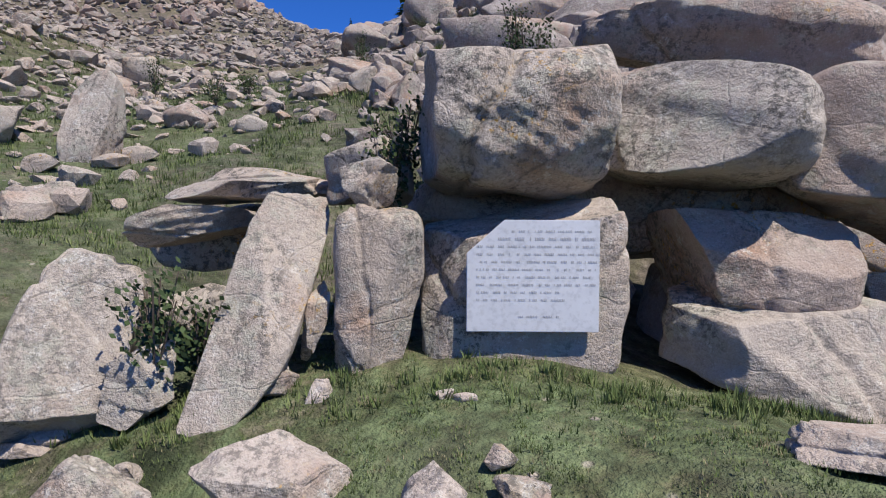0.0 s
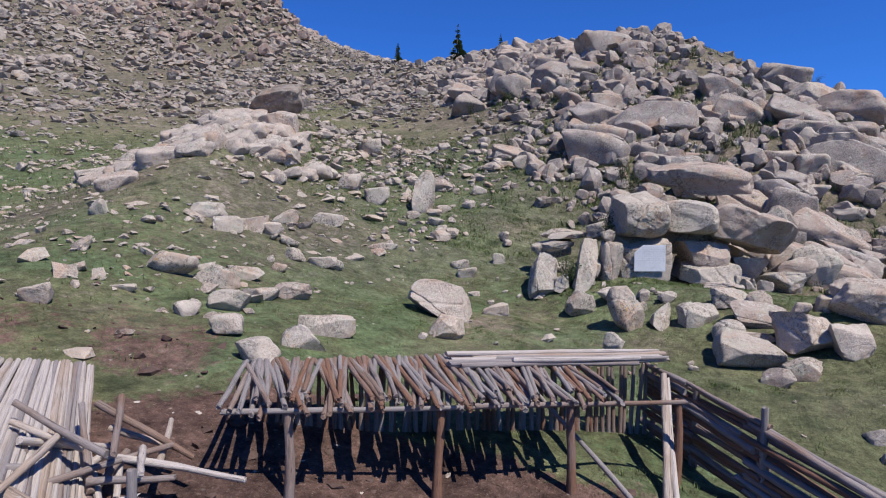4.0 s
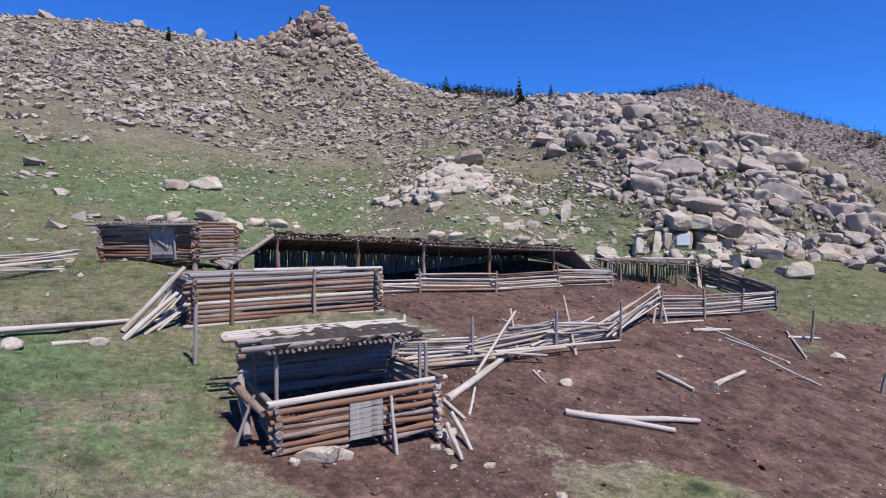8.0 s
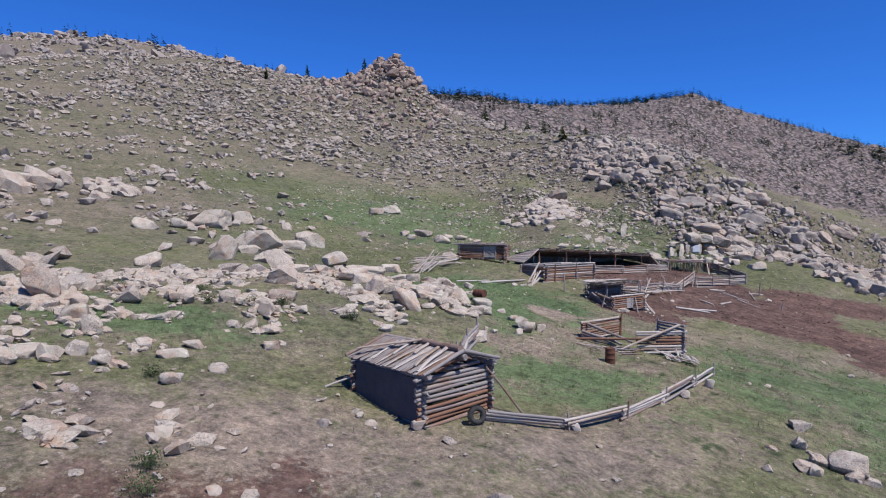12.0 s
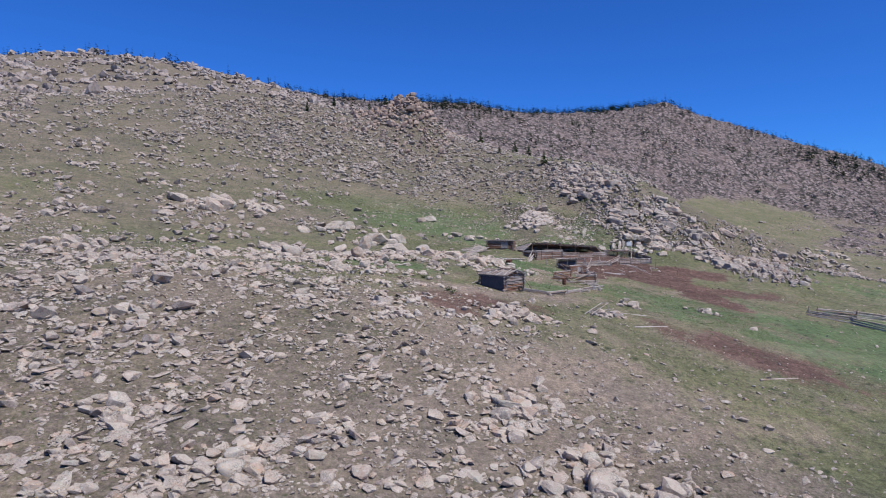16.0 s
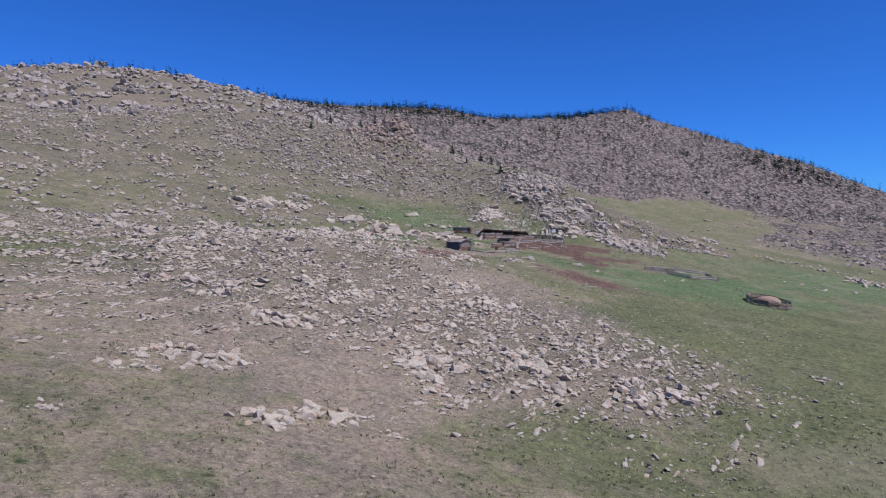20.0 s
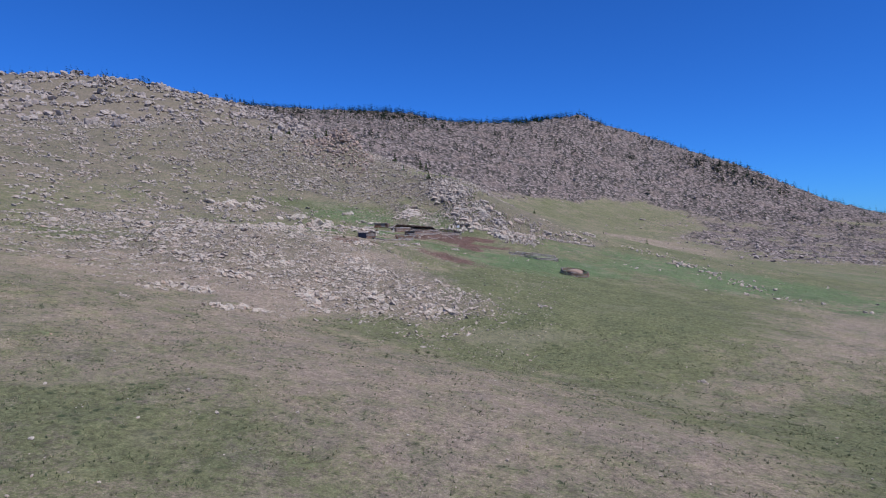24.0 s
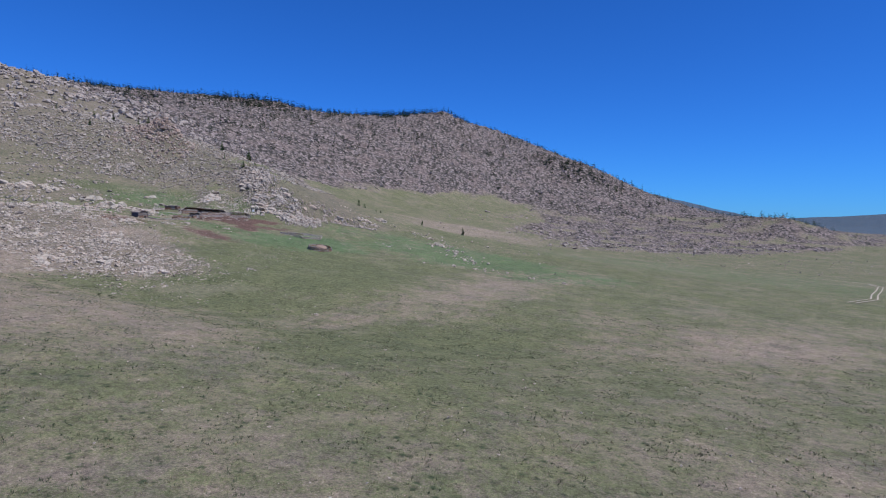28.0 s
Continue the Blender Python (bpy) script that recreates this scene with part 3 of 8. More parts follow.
boulder(-3.20, -1.03, 0.31, 0.21, 0.30, 0.77, 29, 8, seed=112, sub=6)
boulder(-3.36, -1.44, -0.17, 0.44, 0.30, 0.28, 31, 0, seed=113, sub=4, mat=M_ROCK_PINK, label=PINK)
boulder(-2.87, -1.43, -0.23, 0.23, 0.15, 0.27, 29, 0, seed=114, sub=4, mat=M_ROCK_PALE, label=PALE)
boulder(0.52, 1.37, 0.81, 2.04, 1.50, 1.16, 6, 3, seed=115, sub=6, square=5, cuts=4, mat=M_ROCK_PINK, label=PINK)
boulder(0.82, 0.98, 0.03, 2.24, 1.50, 1.22, 5, 4, seed=116, sub=6, square=5, cuts=4)
boulder(-1.92, -0.42, -0.24, 0.75, 0.50, 0.29, 21, 0, seed=117, sub=6, mat=M_ROCK_PINK, label=PINK)
boulder(-4.60, -1.00, 0.39, 0.75, 0.60, 0.46, 35, 0, seed=118, sub=6)
boulder(-1.79, -1.35, -0.13, 0.15, 0.09, 0.09, 22, 0, seed=119, sub=3)
boulder(-1.62, -1.34, -0.15, 0.20, 0.10, 0.10, 21, 0, seed=120, sub=3, mat=M_ROCK_PALE, label=PALE)
boulder(-5.12, -2.41, -0.70, 0.48, 0.19, 0.19, 43, 0, seed=121, sub=5, mat=M_ROCK_PALE, label=PALE)
boulder(-2.08, 1.30, 1.49, 2.58, 1.50, 0.79, 19, 0, seed=122, sub=6)
boulder(0.22, 2.62, 1.52, 3.33, 1.60, 1.52, 8, 0, seed=123, sub=6)
boulder(2.30, 2.25, 1.80, 3.30, 2.70, 1.62, 4, 19, seed=124, sub=6, square=3.8, cuts=6, mat=M_ROCK_PINK, label=PINK)
boulder(0.40, 4.70, 4.00, 4.60, 2.40, 1.40, 9, 10, seed=125, sub=6, square=3.8, cuts=6, mat=M_ROCK_PINK, label=PINK, rise=0.2)
boulder(2.24, 2.21, 0.24, 1.42, 1.00, 1.02, 4, 0, seed=126, sub=6, mat=M_ROCK_PINK, label=PINK)
boulder(3.84, 3.29, 0.18, 2.03, 1.20, 1.10, 0, 0, seed=127, sub=6, mat=M_ROCK_PINK, label=PINK)
boulder(2.11, 0.68, -0.31, 0.39, 0.30, 0.69, 4, -18, seed=128, sub=5)
boulder(2.32, 0.92, -0.29, 0.27, 0.40, 0.60, 3, -14, seed=129, sub=4)
boulder(2.74, 1.15, -0.30, 0.62, 0.50, 0.49, 2, 0, seed=130, sub=4, mat=M_ROCK_PALE, label=PALE)
boulder(1.75, 0.80, -0.09, 0.32, 0.40, 0.40, 5, 0, seed=131, sub=4)
boulder(1.23, -1.70, -0.16, 1.29, 1.00, 0.37, 7, 0, seed=132, sub=6, rough=0.02, mat=M_ROCK_PALE, label=PALE)
boulder(-2.49, -2.56, -0.50, 1.02, 0.65, 0.65, 25, 0, seed=133, sub=6, mat=M_ROCK_PALE, label=PALE)
boulder(-1.33, -2.67, -0.45, 0.38, 0.27, 0.44, 20, 0, seed=134, sub=4, mat=M_ROCK_PALE, label=PALE)
boulder(-0.57, -2.86, -0.43, 0.58, 0.41, 0.44, 17, 0, seed=135, sub=5, mat=M_ROCK_PALE, label=PALE)
boulder(-0.89, -2.37, -0.35, 0.35, 0.16, 0.16, 18, 0, seed=136, sub=4, mat=M_ROCK_PINK, label=PINK)
boulder(-3.42, -3.08, -0.85, 1.09, 0.50, 1.05, 31, 38, seed=137, sub=6)
boulder(-5.06, -2.29, -0.64, 0.45, 0.18, 0.18, 34, 0, seed=138, sub=4, mat=M_ROCK_PALE, label=PALE)
boulder(-3.49, -1.27, -0.17, 0.35, 0.24, 0.23, 27, 0, seed=139, sub=3, mat=M_ROCK_PALE, label=PALE)
boulder(-2.89, -1.47, -0.22, 0.20, 0.15, 0.22, 25, 0, seed=140, sub=3, mat=M_ROCK_PALE, label=PALE)
boulder(-1.75, -4.55, -0.72, 0.95, 0.75, 1.75, 25, -14, tip=-30, seed=141, sub=6, square=3.2, cuts=6)
boulder(-1.59, -3.20, -0.81, 0.77, 0.47, 0.47, 23, 0, seed=142, sub=6)
boulder(-0.70, -4.35, -0.92, 0.58, 0.50, 1.20, 20, 24, tip=-28, seed=143, sub=6, square=3.2, cuts=6)
boulder(0.40, -4.30, -0.85, 1.25, 0.85, 1.05, 12, -10, seed=144, sub=6, square=2.6, cuts=9)
boulder(2.15, -3.12, -0.23, 0.62, 0.37, 0.37, 1, 0, seed=146, sub=6)
boulder(-6.98, -1.71, -0.14, 0.12, 0.08, 0.20, 37, 0, seed=147, sub=3, mat=M_ROCK_PALE, label=PALE)
boulder(-7.41, -3.23, -0.57, 0.51, 0.21, 0.20, 42, 0, seed=148, sub=4, mat=M_ROCK_PALE, label=PALE)
boulder(-6.47, -2.34, -0.53, 0.26, 0.13, 0.12, 38, 0, seed=149, sub=3, mat=M_ROCK_PALE, label=PALE)
boulder(-6.61, -3.69, -0.82, 0.28, 0.21, 0.23, 42, 0, seed=150, sub=3, mat=M_ROCK_PALE, label=PALE)
boulder(-5.88, -2.44, -0.68, 0.18, 0.13, 0.20, 37, 0, seed=151, sub=3, mat=M_ROCK_PALE, label=PALE)
boulder(-3.91, -2.47, -0.69, 0.22, 0.16, 0.19, 31, 0, seed=152, sub=3, mat=M_ROCK_PALE, label=PALE)
boulder(4.84, 3.73, 0.22, 1.77, 1.00, 2.09, 3, -8, seed=153, sub=5)
boulder(3.35, 2.31, -0.33, 1.83, 1.10, 1.09, 5, 0, seed=154, sub=5)
boulder(-1.37, -2.59, -0.41, 0.44, 0.32, 0.44, 13, 0, seed=155, sub=3, mat=M_ROCK_PALE, label=PALE)
boulder(-0.64, -2.81, -0.44, 0.54, 0.32, 0.31, 12, 0, seed=156, sub=3, mat=M_ROCK_PALE, label=PALE)
boulder(1.35, -3.53, -0.30, 1.28, 0.71, 0.70, 7, 0, seed=157, sub=5)
boulder(2.14, -3.52, -0.34, 0.78, 0.51, 0.50, 6, 0, seed=158, sub=4)
boulder(2.12, -4.45, -0.72, 1.80, 1.10, 0.85, 5, 6, seed=159, sub=6, square=2.6, cuts=5, mat=M_ROCK_PINK, label=PINK)
boulder(1.25, -5.45, -1.15, 0.95, 0.70, 0.85, 7, -12, seed=160, sub=6, square=3, cuts=6)
boulder(1.71, -6.91, -1.40, 1.82, 1.60, 1.06, 6, 9, seed=161, sub=5)
boulder(3.13, -5.94, -0.93, 1.97, 1.80, 1.15, 2, 14, seed=162, sub=5, mat=M_ROCK_PALE, label=PALE)
boulder(2.78, -7.69, -1.58, 0.99, 0.70, 0.71, 2, 0, seed=163, sub=5)
boulder(2.18, -8.35, -1.71, 0.74, 0.53, 0.58, 4, 0, seed=164, sub=4, mat=M_ROCK_PINK, label=PINK)
boulder(1.85, -5.62, -1.21, 1.13, 0.42, 0.41, 6, 0, seed=165, sub=5, mat=M_ROCK_PALE, label=PALE)
boulder(-7.03, -7.09, -0.43, 2.35, 1.80, 1.30, 29, 16, seed=166, sub=6, square=2.9, cuts=5, rough=0.022, mat=M_ROCK_PALE, label=PALE)
boulder(-6.07, -9.28, -0.88, 1.04, 0.75, 0.91, 31, 0, seed=167, sub=5, mat=M_ROCK_PALE, label=PALE)
boulder(-5.85, -5.48, -0.82, 0.93, 0.53, 0.52, 25, 0, seed=168, sub=4, mat=M_ROCK_PALE, label=PALE)
boulder(-1.81, -7.20, -1.36, 0.60, 0.50, 0.70, 16, 8, seed=169, sub=4, mat=M_ROCK_PALE, label=PALE)
boulder(-8.12, -12.14, -0.47, 1.42, 0.65, 0.65, 41, 0, seed=170, sub=6, mat=M_ROCK_PALE, label=PALE)
boulder(-6.45, -10.04, -0.97, 0.29, 0.21, 0.26, 33, 0, seed=171, sub=3, mat=M_ROCK_PALE, label=PALE)
boulder(-12.92, 4.39, 3.58, 1.25, 0.80, 2.56, 27, 3, seed=172, sub=5, square=3)
boulder(-15.28, 3.58, 3.48, 1.36, 0.98, 1.19, 30, 0, seed=173, sub=4)
boulder(-13.06, 7.39, 4.19, 1.15, 0.83, 0.96, 26, 0, seed=174, sub=3, mat=M_ROCK_PINK, label=PINK)
boulder(-9.55, 11.31, 5.71, 1.12, 0.81, 1.06, 20, 0, seed=175, sub=3)
boulder(-10.99, 7.57, 3.96, 0.94, 0.54, 0.54, 23, 0, seed=176, sub=3)
boulder(-7.55, 0.19, 0.55, 0.58, 0.42, 0.58, 23, 0, seed=177, sub=3)
boulder(-8.70, -1.31, 0.38, 0.83, 0.47, 0.46, 26, 0, seed=178, sub=3)
boulder(-8.22, -1.84, 0.08, 0.80, 0.54, 0.53, 26, 0, seed=179, sub=3)
boulder(-17.43, -6.20, 2.57, 1.45, 0.78, 0.77, 42, 0, seed=180, sub=4)
boulder(-15.69, -5.71, 2.03, 1.27, 0.77, 0.76, 40, 0, seed=181, sub=4, mat=M_ROCK_PALE, label=PALE)
boulder(-15.39, -5.30, 1.84, 1.46, 0.64, 0.64, 39, 0, seed=182, sub=4, mat=M_ROCK_PALE, label=PALE)
boulder(-16.01, -3.22, 2.31, 1.15, 0.81, 0.81, 37, 0, seed=183, sub=4)
boulder(-15.91, -6.81, 2.04, 1.12, 0.70, 0.69, 42, 0, seed=184, sub=4)
boulder(-19.02, 4.06, 5.04, 1.86, 1.07, 1.06, 34, 0, seed=185, sub=4)
boulder(-17.09, 3.82, 4.24, 1.54, 1.11, 1.15, 32, 0, seed=186, sub=4)
boulder(-15.11, -1.40, 2.27, 1.54, 0.66, 0.66, 35, 0, seed=187, sub=4)
boulder(-12.54, -9.91, 0.53, 1.20, 0.59, 0.59, 43, 0, seed=188, sub=5)
boulder(-10.75, -11.17, 0.08, 0.86, 0.44, 0.44, 43, 0, seed=189, sub=4)
boulder(-10.54, -10.32, 0.09, 1.30, 0.58, 0.58, 41, 0, seed=190, sub=5, mat=M_ROCK_PINK, label=PINK)
boulder(-12.26, -5.78, 0.61, 1.21, 0.59, 0.58, 36, 0, seed=191, sub=4)
boulder(-12.61, -8.14, 0.60, 0.55, 0.39, 0.39, 40, 0, seed=192, sub=3)
boulder(-13.13, -6.48, 0.92, 0.77, 0.56, 0.62, 38, 0, seed=193, sub=4)
boulder(-14.26, -5.28, 1.41, 0.73, 0.51, 0.51, 38, 0, seed=194, sub=3)
boulder(-12.35, -3.65, 0.71, 0.88, 0.32, 0.32, 34, 0, seed=195, sub=4)
boulder(-12.13, -1.81, 1.08, 1.44, 0.37, 0.36, 31, 0, seed=196, sub=4)
boulder(-10.90, 2.08, 1.76, 0.55, 0.40, 0.55, 27, 0, seed=197, sub=3)
boulder(3.95, -3.96, -0.32, 0.78, 0.56, 0.56, 1, 0, seed=198, sub=4)
boulder(5.06, 8.71, 1.99, 2.41, 1.49, 1.49, 3, 0, seed=199, sub=5)
boulder(6.69, 8.76, 1.30, 1.65, 1.17, 1.16, 1, 0, seed=200, sub=4)
boulder(6.16, 15.64, 6.82, 1.43, 1.03, 1.60, 3, 0, seed=201, sub=4)
boulder(7.30, 14.99, 6.13, 2.69, 1.90, 1.90, 2, 0, seed=202, sub=5)
boulder(4.39, 13.53, 5.52, 1.89, 1.30, 1.29, 5, 0, seed=203, sub=4)
boulder(5.94, 13.51, 5.17, 1.88, 1.35, 1.47, 3, 0, seed=204, sub=4)
boulder(7.53, 22.58, 10.48, 4.91, 2.07, 2.06, 3, 0, seed=205, sub=5)
boulder(7.75, 13.29, 4.37, 1.63, 0.76, 0.75, 1, 0, seed=206, sub=4)
boulder(5.84, 11.57, 3.63, 1.45, 1.02, 1.02, 3, 0, seed=207, sub=4)
boulder(7.23, 10.80, 2.52, 1.50, 0.82, 0.81, 1, 0, seed=208, sub=4)
boulder(-3.35, 0.29, 1.79, 1.01, 0.73, 0.80, 16, 0, seed=209, sub=4)
boulder(-4.72, 0.10, 1.68, 1.96, 0.42, 0.42, 19, 0, seed=210, sub=5)
boulder(-5.17, -0.12, 1.08, 1.66, 0.82, 0.81, 20, 0, seed=211, sub=4)
boulder(3.24, -4.15, -0.47, 0.58, 0.41, 0.41, 3, 0, seed=212, sub=4, mat=M_ROCK_PALE, label=PALE)
boulder(0.30, -7.85, -1.70, 0.27, 0.17, 0.17, 10, 0, seed=213, sub=3, mat=M_ROCK_PALE, label=PALE)
boulder(-1.68, -7.82, -1.59, 0.21, 0.13, 0.12, 16, 0, seed=214, sub=3, mat=M_ROCK_PALE, label=PALE)
boulder(-17.62, -15.40, 1.27, 1.32, 0.71, 0.70, 41, 0, seed=215, sub=4, mat=M_ROCK_PALE, label=PALE)
boulder(-14.20, -18.85, 0.31, 0.74, 0.42, 0.41, 43, 0, seed=216, sub=4, mat=M_ROCK_PALE, label=PALE)
boulder(-12.79, -16.17, 0.58, 0.65, 0.47, 0.50, 37, 0, seed=217, sub=3, mat=M_ROCK_PALE, label=PALE)
boulder(-13.39, -11.95, 0.92, 1.63, 0.86, 0.85, 33, 0, seed=218, sub=4)
boulder(-7.90, -13.42, -0.52, 1.04, 0.67, 0.66, 26, 0, seed=219, sub=4, mat=M_ROCK_PALE, label=PALE)
boulder(-9.31, -14.24, -0.18, 0.70, 0.51, 0.51, 29, 0, seed=220, sub=3, mat=M_ROCK_PALE, label=PALE)
boulder(-10.86, -13.89, 0.02, 0.64, 0.46, 0.47, 31, 0, seed=221, sub=3, mat=M_ROCK_PALE, label=PALE)
boulder(-12.32, -11.30, 0.54, 1.27, 0.77, 0.76, 31, 0, seed=222, sub=4)
boulder(-10.66, -12.67, 0.05, 1.07, 0.72, 0.71, 30, 0, seed=223, sub=4)
boulder(5.05, -4.29, -0.30, 2.35, 1.47, 1.46, 2, 0, seed=224, sub=5, mat=M_ROCK_PALE, label=PALE)
boulder(4.02, -6.58, -1.05, 1.03, 0.75, 1.11, 3, 0, seed=225, sub=4, mat=M_ROCK_PALE, label=PALE)
boulder(3.65, -11.01, -2.04, 0.57, 0.39, 0.38, 3, 0, seed=226, sub=3, mat=M_ROCK_PALE, label=PALE)
boulder(-20.84, 12.76, 7.31, 1.74, 1.25, 1.30, 25, 0, seed=227, sub=3)
boulder(-19.91, -9.11, 2.62, 0.73, 0.53, 0.78, 37, 0, seed=228, sub=3)
boulder(-12.35, -5.92, 0.62, 1.10, 0.49, 0.49, 26, 0, seed=229, sub=3)
boulder(7.04, 6.95, 0.27, 1.71, 0.72, 0.71, 3, 0, seed=230, sub=4)
boulder(8.63, 7.76, 0.21, 1.15, 0.83, 1.43, 1, 0, seed=231, sub=4)
boulder(-40.47, 1.61, 5.76, 0.70, 0.51, 0.70, 41, 0, seed=232, sub=3, mat=M_ROCK_PALE, label=PALE)
boulder(-14.69, -16.46, 0.84, 0.40, 0.29, 0.29, 39, 0, seed=233, sub=3, mat=M_ROCK_PALE, label=PALE)
boulder(-15.23, -17.12, 0.68, 0.34, 0.25, 0.25, 41, 0, seed=234, sub=3, mat=M_ROCK_PALE, label=PALE)
boulder(-13.84, -17.18, 0.57, 0.63, 0.31, 0.30, 40, 0, seed=235, sub=3, mat=M_ROCK_PALE, label=PALE)
boulder(-12.87, -13.95, 0.47, 0.62, 0.21, 0.21, 34, 0, seed=236, sub=3)
boulder(6.67, -8.37, -1.45, 2.09, 1.50, 1.58, 3, 0, seed=237, sub=4, mat=M_ROCK_PALE, label=PALE)
boulder(4.98, -3.74, -0.16, 2.07, 1.29, 1.28, 5, 0, seed=238, sub=4, mat=M_ROCK_PALE, label=PALE)
boulder(6.04, -8.38, -1.50, 1.51, 0.98, 0.97, 4, 0, seed=239, sub=4, mat=M_ROCK_PINK, label=PINK)
boulder(-37.86, -17.79, 2.10, 2.35, 1.68, 1.67, 41, 0, seed=240, sub=4, mat=M_ROCK_PALE, label=PALE)
boulder(-54.82, -7.31, 6.90, 2.66, 1.45, 1.44, 42, 0, seed=241, sub=4, mat=M_ROCK_PINK, label=PINK)
boulder(-53.89, -3.89, 7.22, 4.18, 1.97, 1.95, 41, 0, seed=242, sub=4)
boulder(-44.11, -17.94, 3.04, 1.41, 1.02, 1.12, 44, 0, seed=243, sub=3, mat=M_ROCK_PINK, label=PINK)
boulder(-19.68, -14.30, 1.26, 1.45, 0.80, 0.79, 29, 0, seed=244, sub=3, mat=M_ROCK_PALE, label=PALE)
boulder(-7.74, -15.16, -0.48, 0.94, 0.60, 0.59, 18, 0, seed=245, sub=3, mat=M_ROCK_PALE, label=PALE)
boulder(14.05, 15.32, 2.94, 2.39, 1.21, 1.19, 1, 0, seed=246, sub=4, mat=M_ROCK_PALE, label=PALE)
boulder(11.75, 10.57, 0.60, 2.67, 1.26, 1.25, 2, 0, seed=247, sub=4)
boulder(-38.76, -13.52, 2.48, 2.19, 1.11, 1.09, 33, 0, seed=248, sub=3, mat=M_ROCK_PALE, label=PALE)
boulder(-41.98, -15.73, 3.08, 2.96, 1.52, 1.51, 35, 0, seed=249, sub=4, mat=M_ROCK_PINK, label=PINK)
boulder(-20.29, -13.46, 1.42, 1.59, 0.68, 0.67, 23, 0, seed=250, sub=3, mat=M_ROCK_PALE, label=PALE)
boulder(-8.26, -48.21, -3.42, 1.08, 0.41, 0.41, 30, 0, seed=251, sub=4, mat=M_ROCK_PALE, label=PALE)
boulder(-7.80, -47.66, -3.52, 0.39, 0.28, 0.40, 28, 0, seed=252, sub=3, mat=M_ROCK_PALE, label=PALE)
boulder(-6.20, -45.06, -3.70, 0.44, 0.32, 0.40, 22, 0, seed=253, sub=3, mat=M_ROCK_PALE, label=PALE)
boulder(-6.31, -45.77, -3.79, 0.33, 0.18, 0.18, 23, 0, seed=254, sub=3, mat=M_ROCK_PALE, label=PALE)
boulder(-5.93, -45.69, -3.87, 0.28, 0.18, 0.18, 22, 0, seed=255, sub=3, mat=M_ROCK_PALE, label=PALE)
boulder(-17.07, -46.88, -1.56, 0.54, 0.31, 0.30, 40, 0, seed=256, sub=3, mat=M_ROCK_PALE, label=PALE)
boulder(-18.13, -48.83, -1.37, 0.63, 0.42, 0.41, 44, 0, seed=257, sub=3, mat=M_ROCK_PALE, label=PALE)
boulder(6.10, -26.19, -4.30, 0.69, 0.39, 0.39, 3, 0, seed=258, sub=3, mat=M_ROCK_PALE, label=PALE)
boulder(-5.57, -46.31, -3.98, 0.21, 0.13, 0.13, 22, 0, seed=259, sub=3, mat=M_ROCK_PALE, label=PALE)
boulder(-4.85, -45.68, -4.07, 0.33, 0.15, 0.15, 20, 0, seed=260, sub=3, mat=M_ROCK_PALE, label=PALE)
boulder(-8.45, -48.78, -3.41, 0.26, 0.19, 0.24, 31, 0, seed=261, sub=3, mat=M_ROCK_PALE, label=PALE)
boulder(-4.14, -39.72, -3.33, 0.43, 0.31, 0.31, 16, 0, seed=262, sub=3, mat=M_ROCK_PALE, label=PALE)
boulder(-48.70, -48.27, 2.32, 5.88, 2.94, 2.94, 41, 0, seed=263, sub=5)
boulder(-42.28, -53.37, 0.93, 4.39, 1.70, 1.69, 42, 0, seed=264, sub=5)
boulder(-47.46, -43.38, 1.87, 3.64, 1.30, 1.29, 39, 0, seed=265, sub=4, mat=M_ROCK_PALE, label=PALE)
boulder(-28.33, -61.47, 0.34, 2.89, 0.91, 0.90, 40, 0, seed=266, sub=5, mat=M_ROCK_PALE, label=PALE)
boulder(-31.22, -54.65, 0.06, 3.41, 1.05, 1.04, 37, 0, seed=267, sub=5, mat=M_ROCK_PALE, label=PALE)
boulder(-20.43, -64.56, -0.33, 2.10, 0.67, 0.67, 37, 0, seed=268, sub=5, mat=M_ROCK_PALE, label=PALE)
boulder(-23.81, -61.34, 0.05, 2.47, 0.68, 0.67, 37, 0, seed=269, sub=5, mat=M_ROCK_PALE, label=PALE)
boulder(-20.62, -61.27, -0.27, 1.50, 0.98, 0.97, 34, 0, seed=270, sub=4, mat=M_ROCK_PALE, label=PALE)
boulder(-16.17, -66.63, -1.49, 1.46, 0.66, 0.65, 34, 0, seed=271, sub=4)
boulder(-16.12, -64.78, -1.32, 1.49, 0.97, 0.96, 33, 0, seed=272, sub=4)
boulder(-12.81, -66.99, -2.19, 0.82, 0.59, 1.05, 31, 0, seed=273, sub=4)
boulder(-12.60, -68.38, -2.48, 0.59, 0.42, 0.56, 32, 0, seed=274, sub=3, mat=M_ROCK_PALE, label=PALE)
boulder(-11.63, -66.64, -2.43, 0.67, 0.49, 0.60, 28, 0, seed=275, sub=3, mat=M_ROCK_PALE, label=PALE)
boulder(-14.09, -71.81, -2.27, 1.29, 1.02, 0.70, 39, 0, seed=276, sub=5, mat=M_ROCK_PALE, label=PALE)
boulder(-17.64, -62.06, -0.86, 1.11, 0.51, 0.50, 32, 0, seed=277, sub=4, mat=M_ROCK_PALE, label=PALE)
boulder(-18.86, -59.92, -0.54, 0.77, 0.56, 0.66, 31, 0, seed=278, sub=3, mat=M_ROCK_PALE, label=PALE)
boulder(-14.27, -69.85, -2.16, 0.27, 0.19, 0.43, 36, 0, seed=279, sub=3, mat=M_ROCK_PALE, label=PALE)
boulder(-13.86, -69.55, -2.33, 0.43, 0.31, 0.34, 35, 0, seed=280, sub=3, mat=M_ROCK_PALE, label=PALE)
